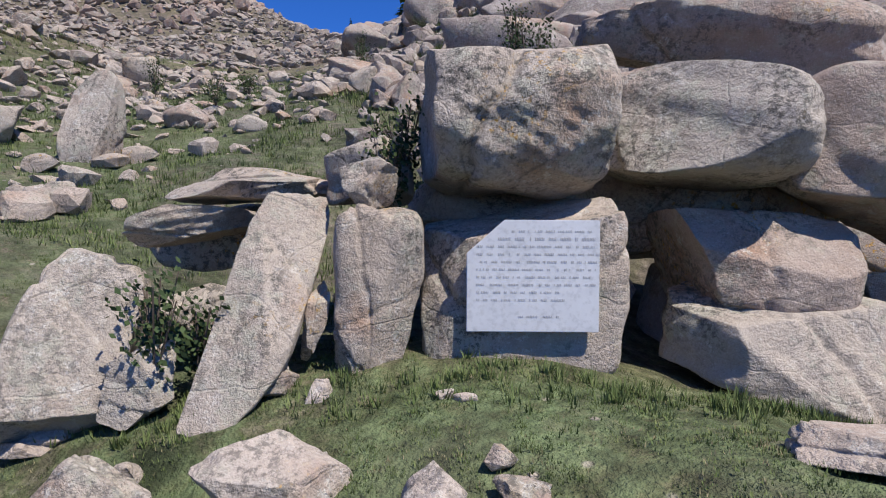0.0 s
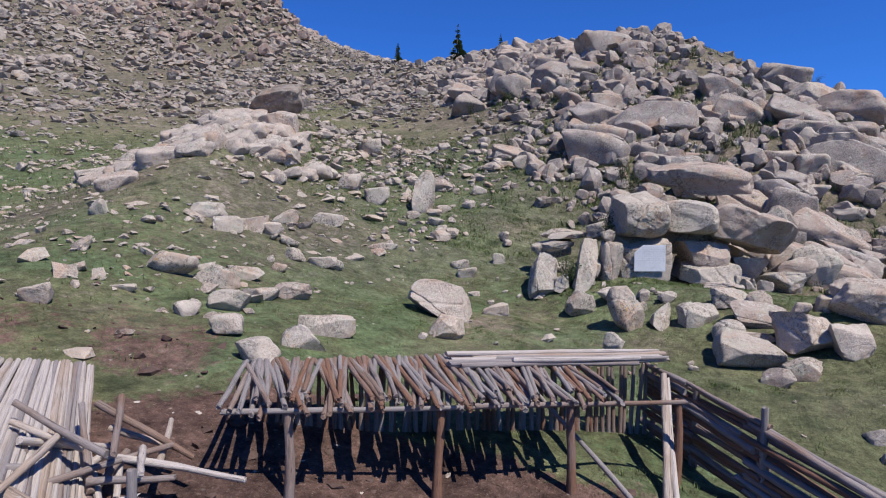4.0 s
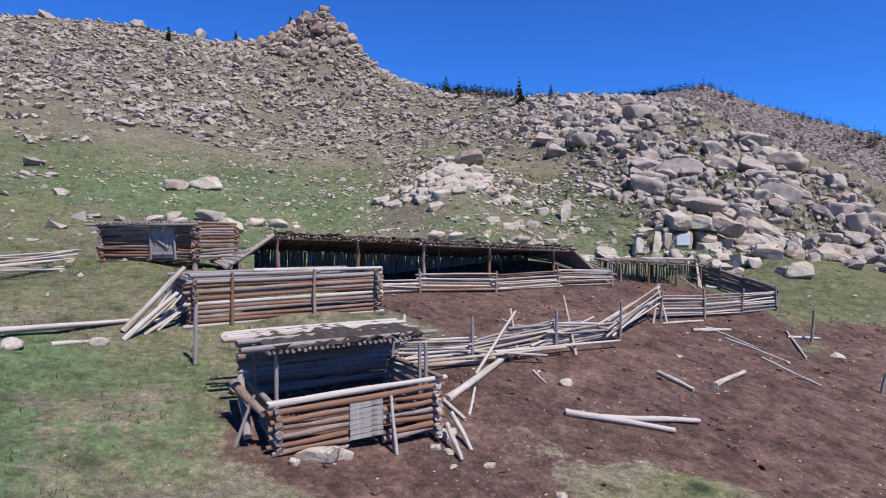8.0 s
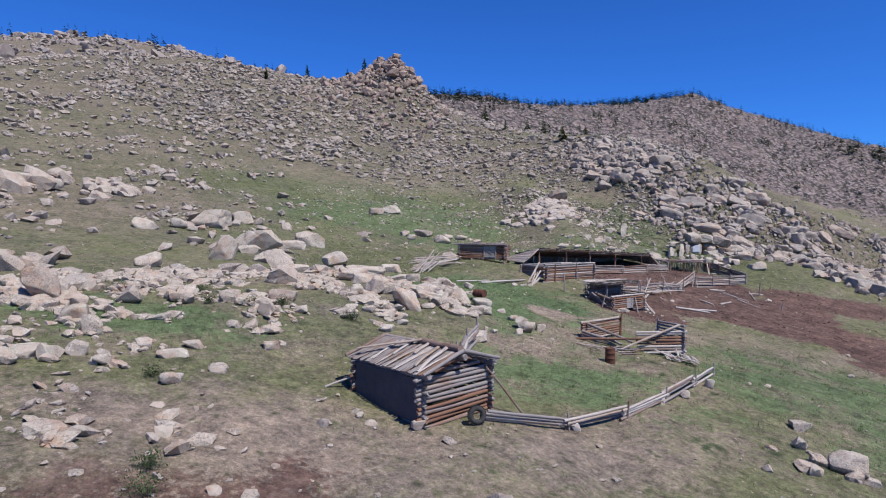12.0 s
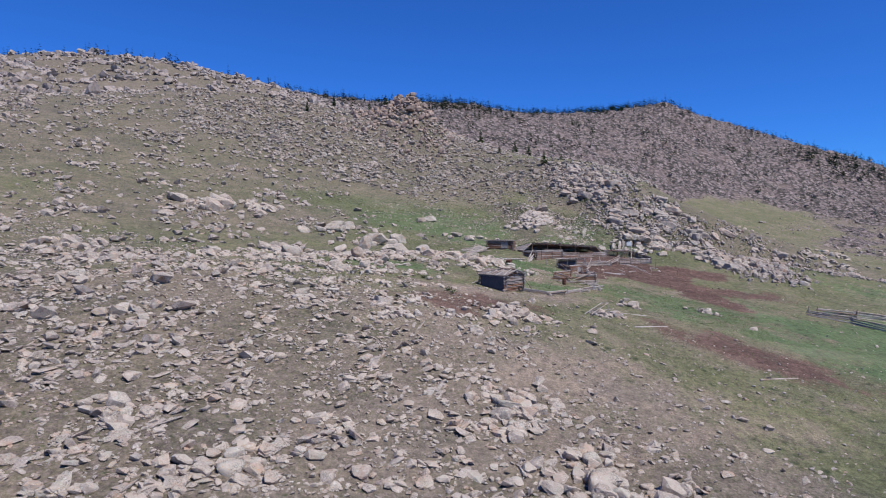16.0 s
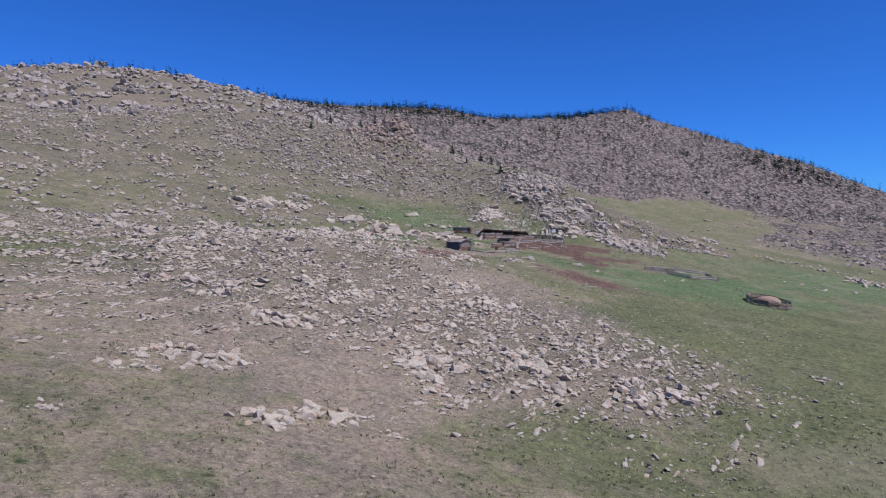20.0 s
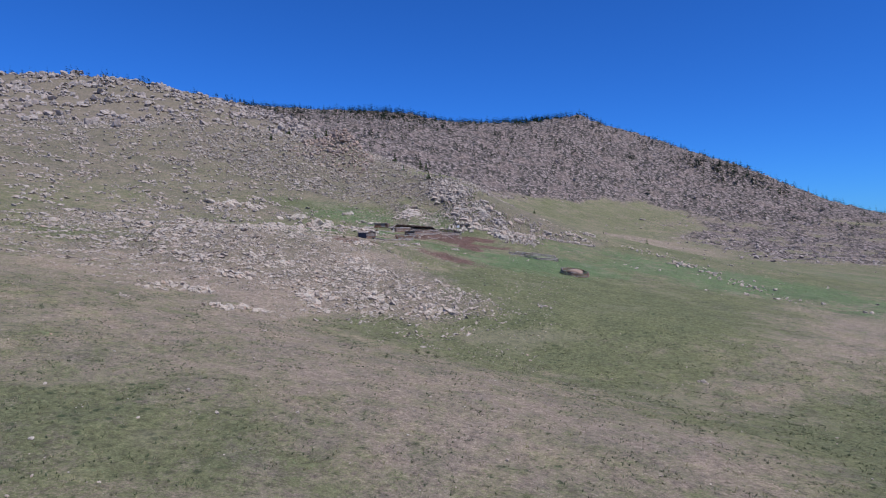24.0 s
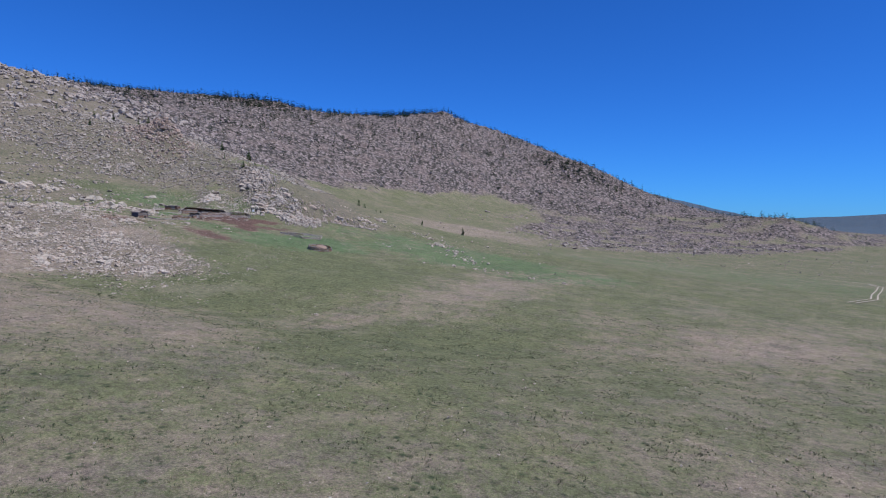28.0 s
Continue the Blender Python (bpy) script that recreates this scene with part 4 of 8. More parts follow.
boulder(-14.98, -64.19, -1.78, 0.62, 0.34, 0.34, 31, 0, seed=281, sub=3, mat=M_ROCK_PALE, label=PALE)
boulder(-35.85, -59.37, 0.37, 2.89, 0.84, 0.83, 42, 0, seed=282, sub=5, mat=M_ROCK_PALE, label=PALE)
boulder(-24.48, -67.18, 0.43, 1.64, 0.92, 0.91, 43, 0, seed=283, sub=4, mat=M_ROCK_PALE, label=PALE)
boulder(-48.39, -49.90, 1.56, 2.68, 1.16, 1.15, 42, 0, seed=284, sub=4)
boulder(-19.14, -66.65, -0.70, 1.54, 0.52, 0.51, 38, 0, seed=285, sub=4)
boulder(-18.49, -69.09, -1.01, 1.14, 0.46, 0.45, 40, 0, seed=286, sub=4, mat=M_ROCK_PALE, label=PALE)
boulder(-18.22, -68.04, -0.89, 0.95, 0.68, 0.79, 38, 0, seed=287, sub=4)
boulder(-42.48, -18.94, 2.49, 1.49, 1.08, 1.07, 29, 0, seed=288, sub=3)
boulder(-36.73, -12.55, 2.37, 1.88, 1.02, 1.00, 25, 0, seed=289, sub=3)
boulder(-18.50, -64.66, -0.67, 0.92, 0.56, 0.55, 35, 0, seed=290, sub=4)
boulder(-62.37, -40.65, 5.04, 5.58, 2.87, 2.85, 38, 0, seed=291, sub=5)
boulder(-27.54, -72.58, 0.89, 2.31, 1.39, 1.39, 39, 0, seed=292, sub=5, mat=M_ROCK_PINK, label=PINK)
boulder(-18.37, -75.26, -1.53, 0.86, 0.51, 0.50, 33, 0, seed=293, sub=4, mat=M_ROCK_PALE, label=PALE)
boulder(-29.28, -56.76, 0.06, 2.60, 1.08, 1.07, 30, 0, seed=294, sub=4, mat=M_ROCK_PALE, label=PALE)
boulder(-30.09, -51.10, -0.01, 2.08, 0.97, 0.96, 28, 0, seed=295, sub=4, mat=M_ROCK_PALE, label=PALE)
boulder(-47.26, -39.67, 2.48, 3.74, 2.37, 2.35, 33, 0, seed=296, sub=4)
boulder(-37.53, -49.60, 0.64, 2.77, 1.83, 1.81, 32, 0, seed=297, sub=4, mat=M_ROCK_PALE, label=PALE)
boulder(-46.82, -55.80, 1.90, 2.97, 2.14, 2.85, 38, 0, seed=298, sub=4, mat=M_ROCK_PALE, label=PALE)
boulder(-38.67, -57.64, 0.97, 2.85, 2.05, 2.21, 36, 0, seed=299, sub=4, mat=M_ROCK_PALE, label=PALE)
boulder(-25.63, -67.63, 0.60, 1.42, 0.93, 0.92, 34, 0, seed=300, sub=4, mat=M_ROCK_PALE, label=PALE)
boulder(-47.09, -65.05, 1.25, 2.25, 1.47, 1.45, 43, 0, seed=301, sub=4, mat=M_ROCK_PALE, label=PALE)
boulder(-62.67, -45.83, 4.52, 2.14, 1.55, 1.61, 40, 0, seed=302, sub=3)
boulder(-64.62, -49.22, 4.55, 3.09, 1.67, 1.65, 41, 0, seed=303, sub=4)
boulder(-24.78, -76.01, 0.12, 1.69, 0.90, 0.89, 40, 0, seed=304, sub=4, mat=M_ROCK_PINK, label=PINK)
boulder(-22.46, -69.03, 0.06, 1.46, 1.05, 1.34, 32, 0, seed=305, sub=4, mat=M_ROCK_PALE, label=PALE)
boulder(-20.43, -64.08, -0.31, 1.93, 0.84, 0.83, 27, 0, seed=306, sub=4, mat=M_ROCK_PALE, label=PALE)
boulder(-15.96, -66.08, -1.53, 1.73, 0.68, 0.67, 24, 0, seed=307, sub=4)
boulder(-13.83, -65.26, -2.08, 0.74, 0.48, 0.47, 22, 0, seed=308, sub=3)
boulder(-12.25, -67.46, -2.31, 0.91, 0.65, 0.91, 21, 0, seed=309, sub=3)
boulder(-61.86, -34.67, 5.32, 3.07, 2.17, 2.15, 36, 0, seed=310, sub=4)
boulder(-18.25, -73.49, -1.41, 0.70, 0.38, 0.38, 31, 0, seed=311, sub=3, mat=M_ROCK_PALE, label=PALE)
boulder(-22.75, -70.90, 0.00, 1.15, 0.83, 0.92, 34, 0, seed=312, sub=4)
boulder(-23.14, -61.27, 0.07, 1.22, 0.77, 0.76, 28, 0, seed=313, sub=3)
boulder(-21.45, -73.89, -0.63, 0.82, 0.42, 0.41, 35, 0, seed=314, sub=3, mat=M_ROCK_PALE, label=PALE)
boulder(-4.04, -75.24, -4.00, 0.29, 0.21, 0.35, 12, 0, seed=315, sub=3, mat=M_ROCK_PALE, label=PALE)
boulder(-20.87, -85.77, -1.69, 0.83, 0.48, 0.48, 40, 0, seed=316, sub=4, mat=M_ROCK_PALE, label=PALE)
boulder(-23.45, -84.46, -1.16, 0.92, 0.45, 0.44, 41, 0, seed=317, sub=4, mat=M_ROCK_PALE, label=PALE)
boulder(-23.01, -86.07, -1.20, 1.31, 0.43, 0.43, 42, 0, seed=318, sub=4)
boulder(2.20, -73.14, -5.25, 0.97, 0.62, 0.61, 3, 0, seed=319, sub=4, mat=M_ROCK_PALE, label=PALE)
boulder(-12.04, -85.10, -3.23, 0.69, 0.49, 0.49, 28, 0, seed=320, sub=4, mat=M_ROCK_PALE, label=PALE)
boulder(-14.33, -85.57, -2.98, 0.33, 0.24, 0.24, 32, 0, seed=321, sub=3)
boulder(-19.65, -69.93, -0.60, 1.85, 1.36, 1.74, 26, 0, seed=322, sub=4, mat=M_ROCK_PALE, label=PALE)
boulder(-3.91, -75.51, -4.01, 0.37, 0.27, 0.45, 11, 0, seed=323, sub=3, mat=M_ROCK_PALE, label=PALE)
boulder(-1.66, -70.84, -4.10, 0.49, 0.36, 0.56, 8, 0, seed=324, sub=3, mat=M_ROCK_PALE, label=PALE)
boulder(-7.00, -80.72, -4.05, 0.39, 0.28, 0.52, 16, 0, seed=325, sub=3, mat=M_ROCK_PALE, label=PALE)
boulder(-2.88, -73.57, -4.10, 0.50, 0.36, 0.50, 9, 0, seed=326, sub=3, mat=M_ROCK_PALE, label=PALE)
boulder(-43.99, -84.95, 1.40, 2.92, 2.09, 2.29, 42, 0, seed=327, sub=4)
boulder(-53.83, -74.48, 1.82, 3.89, 1.75, 1.63, 41, 0, seed=328, sub=4)
boulder(-33.43, -84.40, 1.15, 1.91, 1.38, 2.11, 37, 0, seed=329, sub=4, mat=M_ROCK_PINK, label=PINK)
boulder(-29.59, -89.75, -0.03, 1.49, 1.07, 1.29, 39, 0, seed=330, sub=4, mat=M_ROCK_PALE, label=PALE)
boulder(-29.80, -85.37, 0.01, 1.27, 0.92, 0.98, 36, 0, seed=331, sub=3)
boulder(-27.52, -86.20, -0.27, 1.00, 0.72, 1.07, 35, 0, seed=332, sub=3)
boulder(-24.79, -85.96, -0.96, 0.79, 0.57, 0.62, 33, 0, seed=333, sub=3, mat=M_ROCK_PALE, label=PALE)
boulder(-27.53, -92.73, -0.74, 0.91, 0.61, 0.60, 40, 0, seed=334, sub=3)
boulder(-24.23, -88.39, -1.12, 0.86, 0.50, 0.46, 34, 0, seed=335, sub=3)
boulder(-21.25, -87.89, -1.71, 0.85, 0.61, 0.62, 31, 0, seed=336, sub=3, mat=M_ROCK_PALE, label=PALE)
boulder(-8.73, -93.05, -3.94, 0.82, 0.59, 0.71, 19, 0, seed=337, sub=4, mat=M_ROCK_PALE, label=PALE)
boulder(-18.07, -100.46, -2.85, 0.91, 0.48, 0.45, 40, 0, seed=338, sub=4, mat=M_ROCK_PALE, label=PALE)
boulder(0.09, -86.64, -5.35, 0.93, 0.67, 0.97, 5, 0, seed=339, sub=4, mat=M_ROCK_PALE, label=PALE)
boulder(3.30, -77.15, -5.43, 1.49, 1.07, 1.12, 3, 0, seed=340, sub=4, mat=M_ROCK_PALE, label=PALE)
boulder(-20.76, -85.91, -1.70, 0.69, 0.48, 0.48, 29, 0, seed=341, sub=3, mat=M_ROCK_PALE, label=PALE)
boulder(-31.50, -92.21, -0.21, 2.12, 1.00, 0.93, 42, 0, seed=342, sub=4)
boulder(-27.58, -92.19, -0.66, 1.35, 0.68, 0.64, 39, 0, seed=343, sub=4)
boulder(-27.09, -89.62, -0.78, 1.70, 0.74, 0.69, 37, 0, seed=344, sub=4)
boulder(-33.65, -89.62, -0.01, 1.05, 0.66, 0.62, 41, 0, seed=345, sub=3)
boulder(-89.63, -45.74, 10.62, 7.86, 2.80, 2.61, 40, 0, seed=346, sub=5)
boulder(-83.91, -36.75, 9.84, 6.02, 1.63, 1.51, 37, 0, seed=347, sub=4)
boulder(-20.06, -104.08, -2.74, 1.85, 1.31, 1.23, 33, 0, seed=348, sub=4, mat=M_ROCK_PALE, label=PALE)
boulder(-18.63, -107.52, -3.68, 1.17, 0.82, 0.76, 35, 0, seed=349, sub=4, mat=M_ROCK_PALE, label=PALE)
boulder(-18.68, -105.27, -3.41, 1.24, 0.73, 0.68, 33, 0, seed=350, sub=4, mat=M_ROCK_PALE, label=PALE)
boulder(-17.51, -105.89, -3.67, 1.09, 0.78, 0.78, 32, 0, seed=351, sub=4, mat=M_ROCK_PALE, label=PALE)
boulder(-16.35, -105.88, -3.89, 0.92, 0.65, 0.64, 31, 0, seed=352, sub=3, mat=M_ROCK_PALE, label=PALE)
boulder(-16.03, -104.69, -3.75, 0.88, 0.64, 0.86, 29, 0, seed=353, sub=3, mat=M_ROCK_PALE, label=PALE)
boulder(-18.03, -101.87, -2.94, 1.03, 0.65, 0.60, 30, 0, seed=354, sub=3, mat=M_ROCK_PALE, label=PALE)
boulder(-17.80, -100.57, -2.90, 0.84, 0.60, 0.56, 28, 0, seed=355, sub=3, mat=M_ROCK_PALE, label=PALE)
boulder(-13.41, -102.09, -3.98, 0.86, 0.62, 1.07, 25, 0, seed=356, sub=4, mat=M_ROCK_PALE, label=PALE)
boulder(-9.84, -98.91, -4.32, 1.03, 0.74, 1.24, 19, 0, seed=357, sub=4, mat=M_ROCK_PALE, label=PALE)
boulder(-8.76, -96.72, -4.29, 1.01, 0.73, 1.02, 17, 0, seed=358, sub=3, mat=M_ROCK_PALE, label=PALE)
boulder(-7.38, -96.43, -4.47, 1.90, 1.36, 1.28, 16, 0, seed=359, sub=4, mat=M_ROCK_PINK, label=PINK)
boulder(-8.16, -98.10, -4.73, 1.03, 0.63, 0.58, 17, 0, seed=360, sub=3, mat=M_ROCK_PALE, label=PALE)
boulder(-12.90, -99.34, -3.84, 0.77, 0.56, 0.63, 23, 0, seed=361, sub=3, mat=M_ROCK_PALE, label=PALE)
boulder(-10.41, -104.16, -5.10, 0.80, 0.58, 0.83, 22, 0, seed=362, sub=4, mat=M_ROCK_PALE, label=PALE)
boulder(-9.86, -104.41, -5.32, 0.84, 0.61, 0.62, 22, 0, seed=363, sub=3, mat=M_ROCK_PALE, label=PALE)
boulder(-6.03, -100.07, -5.56, 0.77, 0.56, 0.85, 15, 0, seed=364, sub=3, mat=M_ROCK_PALE, label=PALE)
boulder(-8.95, -93.08, -3.94, 0.81, 0.59, 0.56, 17, 0, seed=365, sub=3, mat=M_ROCK_PALE, label=PALE)
boulder(-6.34, -96.85, -4.99, 0.94, 0.59, 0.55, 15, 0, seed=366, sub=3, mat=M_ROCK_PALE, label=PALE)
boulder(-26.95, -108.64, -1.75, 1.52, 1.10, 1.24, 42, 0, seed=367, sub=4)
boulder(-25.59, -104.80, -1.79, 1.37, 0.70, 0.65, 38, 0, seed=368, sub=4)
boulder(0.16, -86.76, -5.39, 1.16, 0.84, 0.87, 7, 0, seed=369, sub=3, mat=M_ROCK_PALE, label=PALE)
boulder(1.81, -85.98, -5.53, 1.60, 1.03, 0.96, 6, 0, seed=370, sub=4, mat=M_ROCK_PALE, label=PALE)
boulder(13.34, -62.25, -7.58, 0.87, 0.63, 0.77, 1, 0, seed=371, sub=3, mat=M_ROCK_PALE, label=PALE)
boulder(-54.80, -88.56, 1.65, 2.08, 1.32, 1.23, 42, 0, seed=372, sub=4)
boulder(-13.49, -102.48, -4.15, 0.75, 0.54, 0.67, 25, 0, seed=373, sub=3, mat=M_ROCK_PALE, label=PALE)
boulder(-18.35, -109.01, -4.14, 0.73, 0.53, 0.52, 36, 0, seed=374, sub=3, mat=M_ROCK_PINK, label=PINK)
boulder(-25.10, -132.26, -6.91, 1.47, 1.30, 0.74, 41, -20, seed=375, sub=5)
boulder(-4.85, -116.04, -8.49, 0.85, 0.67, 0.74, 17, 0, seed=376, sub=3)
boulder(-3.15, -114.37, -8.47, 1.45, 1.14, 0.94, 15, 0, seed=377, sub=4)
boulder(-1.29, -117.59, -9.34, 0.76, 0.60, 0.52, 14, 0, seed=378, sub=3)
boulder(2.28, -116.49, -10.00, 0.66, 0.52, 0.63, 11, 0, seed=379, sub=3)
boulder(-3.33, -119.80, -9.41, 0.91, 0.64, 0.53, 16, 0, seed=380, sub=4)
boulder(0.09, -115.08, -9.36, 0.54, 0.43, 0.45, 13, 0, seed=381, sub=3)
boulder(-9.49, -98.18, -4.43, 1.19, 0.89, 0.73, 17, 0, seed=382, sub=3, mat=M_ROCK_PALE, label=PALE)
boulder(-7.78, -96.21, -4.50, 1.52, 1.01, 0.83, 16, 0, seed=383, sub=4, mat=M_ROCK_PINK, label=PINK)
boulder(-67.34, -100.12, 2.44, 2.54, 1.21, 0.99, 40, 0, seed=384, sub=4, mat=M_ROCK_PINK, label=PINK)
boulder(-46.31, -117.81, 0.30, 1.65, 1.30, 1.21, 41, 0, seed=385, sub=4)
boulder(-6.05, -99.34, -5.55, 0.57, 0.45, 0.52, 15, 0, seed=386, sub=3, mat=M_ROCK_PALE, label=PALE)
boulder(-8.36, -105.03, -5.82, 0.84, 0.64, 0.53, 17, 0, seed=387, sub=3)
boulder(-10.36, -103.43, -5.10, 0.82, 0.65, 0.65, 18, 0, seed=388, sub=3)
boulder(12.63, -62.20, -7.45, 0.70, 0.55, 0.47, 5, 0, seed=389, sub=3, mat=M_ROCK_PALE, label=PALE)
boulder(-26.92, -109.24, -2.00, 1.37, 0.76, 0.62, 29, 0, seed=390, sub=4)
boulder(-20.16, -66.43, -0.39, 0.71, 0.56, 0.86, 18, 0, seed=391, sub=3, mat=M_ROCK_PALE, label=PALE)
boulder(48.22, 40.28, -3.53, 3.04, 1.35, 1.11, 1, 0, seed=392, sub=3, mat=M_ROCK_PALE, label=PALE)
boulder(54.44, 37.55, -6.42, 2.53, 1.87, 1.54, -1, 0, seed=393, sub=3)
boulder(22.68, -5.89, -3.35, 2.41, 1.90, 2.00, 4, 0, seed=394, sub=3)
boulder(18.71, -6.82, -2.75, 2.42, 1.91, 1.57, 5, 0, seed=395, sub=3)
boulder(2.78, -120.55, -10.42, 1.31, 1.03, 1.01, 13, 0, seed=396, sub=3)
boulder(4.78, -123.98, -11.07, 1.22, 0.96, 1.11, 12, 0, seed=397, sub=3)
boulder(3.62, -125.00, -11.15, 0.81, 0.64, 0.86, 13, 0, seed=398, sub=3)
boulder(-16.58, -131.91, -8.63, 1.21, 0.95, 1.10, 27, 0, seed=399, sub=3)
boulder(-15.43, -131.87, -8.92, 1.28, 0.74, 0.61, 26, 0, seed=400, sub=4)
boulder(-18.40, -149.00, -10.56, 2.11, 0.72, 1.15, 36, 0, seed=401, sub=5, mat=M_ROCK_PALE, label=PALE)
boulder(-32.60, -143.12, -7.06, 1.25, 0.85, 0.70, 39, 0, seed=402, sub=4)
boulder(-17.60, -135.80, -8.94, 1.01, 0.70, 0.57, 29, 0, seed=403, sub=3)
boulder(-24.93, -132.31, -6.93, 0.98, 0.78, 0.77, 31, 0, seed=404, sub=3)
boulder(-13.17, -133.07, -9.57, 0.44, 0.35, 0.42, 26, 0, seed=405, sub=3, mat=M_ROCK_PALE, label=PALE)
boulder(-3.75, -116.41, -8.62, 1.94, 1.00, 0.82, 16, 0, seed=406, sub=4)
boulder(-2.64, -119.08, -9.29, 1.38, 1.02, 0.84, 16, 0, seed=407, sub=3)
boulder(-10.58, -137.29, -10.55, 0.58, 0.46, 0.85, 25, 0, seed=408, sub=3)
boulder(-19.55, -142.24, -9.46, 0.67, 0.53, 0.61, 33, 0, seed=409, sub=3)
boulder(-1.55, -140.07, -12.63, 0.82, 0.56, 0.46, 20, 0, seed=410, sub=3)
boulder(-22.30, -139.19, -8.67, 1.22, 0.59, 0.49, 33, 0, seed=411, sub=4)
boulder(9.10, -128.26, -12.70, 0.73, 0.58, 0.55, 10, 0, seed=412, sub=3)
boulder(0.73, -150.36, -14.26, 1.95, 1.53, 0.46, 19, 30, seed=413, sub=4)
boulder(3.30, -155.35, -15.31, 1.21, 1.10, 0.63, 19, 30, seed=414, sub=3)
boulder(6.01, -159.34, -16.15, 1.62, 1.28, 0.48, 18, 25, seed=415, sub=4)
boulder(4.10, -150.49, -14.78, 1.60, 1.11, 0.91, 18, 0, seed=416, sub=3)
boulder(13.18, -143.29, -15.01, 1.68, 1.33, 1.34, 13, 0, seed=417, sub=3)
boulder(15.83, -145.92, -15.82, 2.02, 1.56, 1.28, 12, 0, seed=418, sub=4)
boulder(19.16, -151.04, -17.00, 1.38, 1.09, 1.53, 11, 0, seed=419, sub=3)
boulder(20.30, -135.15, -14.81, 1.22, 0.96, 0.98, 10, 0, seed=420, sub=3)
boulder(22.29, -140.58, -15.92, 1.05, 0.83, 1.15, 9, 0, seed=421, sub=3)
boulder(27.36, -148.67, -17.64, 1.12, 0.88, 1.59, 7, 0, seed=422, sub=4)
boulder(28.44, -148.73, -17.94, 0.74, 0.59, 0.85, 7, 0, seed=423, sub=3)
boulder(31.38, -146.73, -18.14, 1.21, 0.95, 1.03, 5, 0, seed=424, sub=3, mat=M_ROCK_PALE, label=PALE)
boulder(-2.44, -179.59, -13.71, 1.06, 0.84, 1.33, 28, 0, seed=425, sub=4)
boulder(-1.30, -177.76, -14.09, 1.23, 0.97, 1.32, 26, 0, seed=426, sub=4)
boulder(0.22, -175.65, -14.58, 1.55, 1.08, 0.89, 25, 0, seed=427, sub=4)
boulder(1.88, -173.76, -15.22, 1.44, 0.89, 0.73, 23, 0, seed=428, sub=4)
boulder(3.05, -172.09, -15.67, 0.89, 0.65, 0.54, 22, 0, seed=429, sub=3)
boulder(-20.74, -170.27, -10.81, 0.40, 0.73, 1.20, 32, 25, seed=430, sub=3)
boulder(-19.25, -177.90, -10.80, 0.96, 0.76, 0.74, 34, 0, seed=431, sub=3)
boulder(-20.27, -173.79, -10.75, 0.97, 0.76, 0.88, 33, 0, seed=432, sub=3)
boulder(-16.84, -175.86, -11.45, 0.83, 0.66, 0.70, 33, 0, seed=433, sub=3)
boulder(-15.08, -170.03, -12.26, 1.66, 0.99, 0.82, 30, 0, seed=434, sub=4)
boulder(-15.11, -166.00, -12.30, 1.59, 1.17, 0.96, 29, 0, seed=435, sub=3)
boulder(-13.51, -189.62, -11.09, 0.61, 0.48, 0.43, 37, 0, seed=436, sub=3, mat=M_ROCK_PALE, label=PALE)
boulder(-15.97, -132.96, -8.89, 1.55, 1.15, 0.94, 22, 0, seed=437, sub=3)
boulder(3.82, -123.16, -10.87, 2.14, 1.65, 1.36, 15, 0, seed=438, sub=3)
boulder(7.30, -173.88, -16.27, 0.42, 0.33, 0.59, 20, 0, seed=439, sub=3, mat=M_ROCK_PALE, label=PALE)
boulder(30.37, -151.21, -18.83, 0.54, 0.42, 0.42, 6, 0, seed=440, sub=3, mat=M_ROCK_PALE, label=PALE)
boulder(-10.82, -151.01, -12.28, 1.05, 0.79, 0.65, 24, 0, seed=441, sub=3)
boulder(-18.39, -150.45, -10.89, 1.96, 1.20, 0.99, 26, 0, seed=442, sub=3)
boulder(51.35, -131.39, -18.29, 0.85, 0.38, 0.31, -2, 0, seed=443, sub=3, mat=M_ROCK_PALE, label=PALE)
boulder(13.08, -65.27, -7.51, 1.05, 0.83, 0.74, 10, 0, seed=444, sub=3, mat=M_ROCK_PALE, label=PALE)
boulder(94.03, 3.38, -15.21, 1.53, 1.22, 1.21, -3, 0, seed=445, sub=3)
boulder(95.64, 0.17, -15.57, 1.81, 1.43, 1.37, -3, 0, seed=446, sub=3)
boulder(27.27, -145.15, -17.16, 1.01, 0.80, 1.27, 18, 0, seed=447, sub=3, mat=M_ROCK_PALE, label=PALE)
boulder(31.82, -146.70, -18.11, 1.75, 1.39, 1.25, 17, 0, seed=448, sub=3, mat=M_ROCK_PALE, label=PALE)
boulder(1.97, -153.81, -14.74, 2.29, 1.44, 1.18, 24, 0, seed=449, sub=3)
boulder(94.65, -1.60, -15.53, 2.12, 1.68, 2.06, 4, 0, seed=450, sub=3)
boulder(81.26, -165.77, -25.89, 0.61, 0.48, 0.55, 5, 0, seed=451, sub=3)
boulder(55.40, 53.98, -3.61, 2.96, 2.13, 1.74, 8, 0, seed=452, sub=3, mat=M_ROCK_PALE, label=PALE)


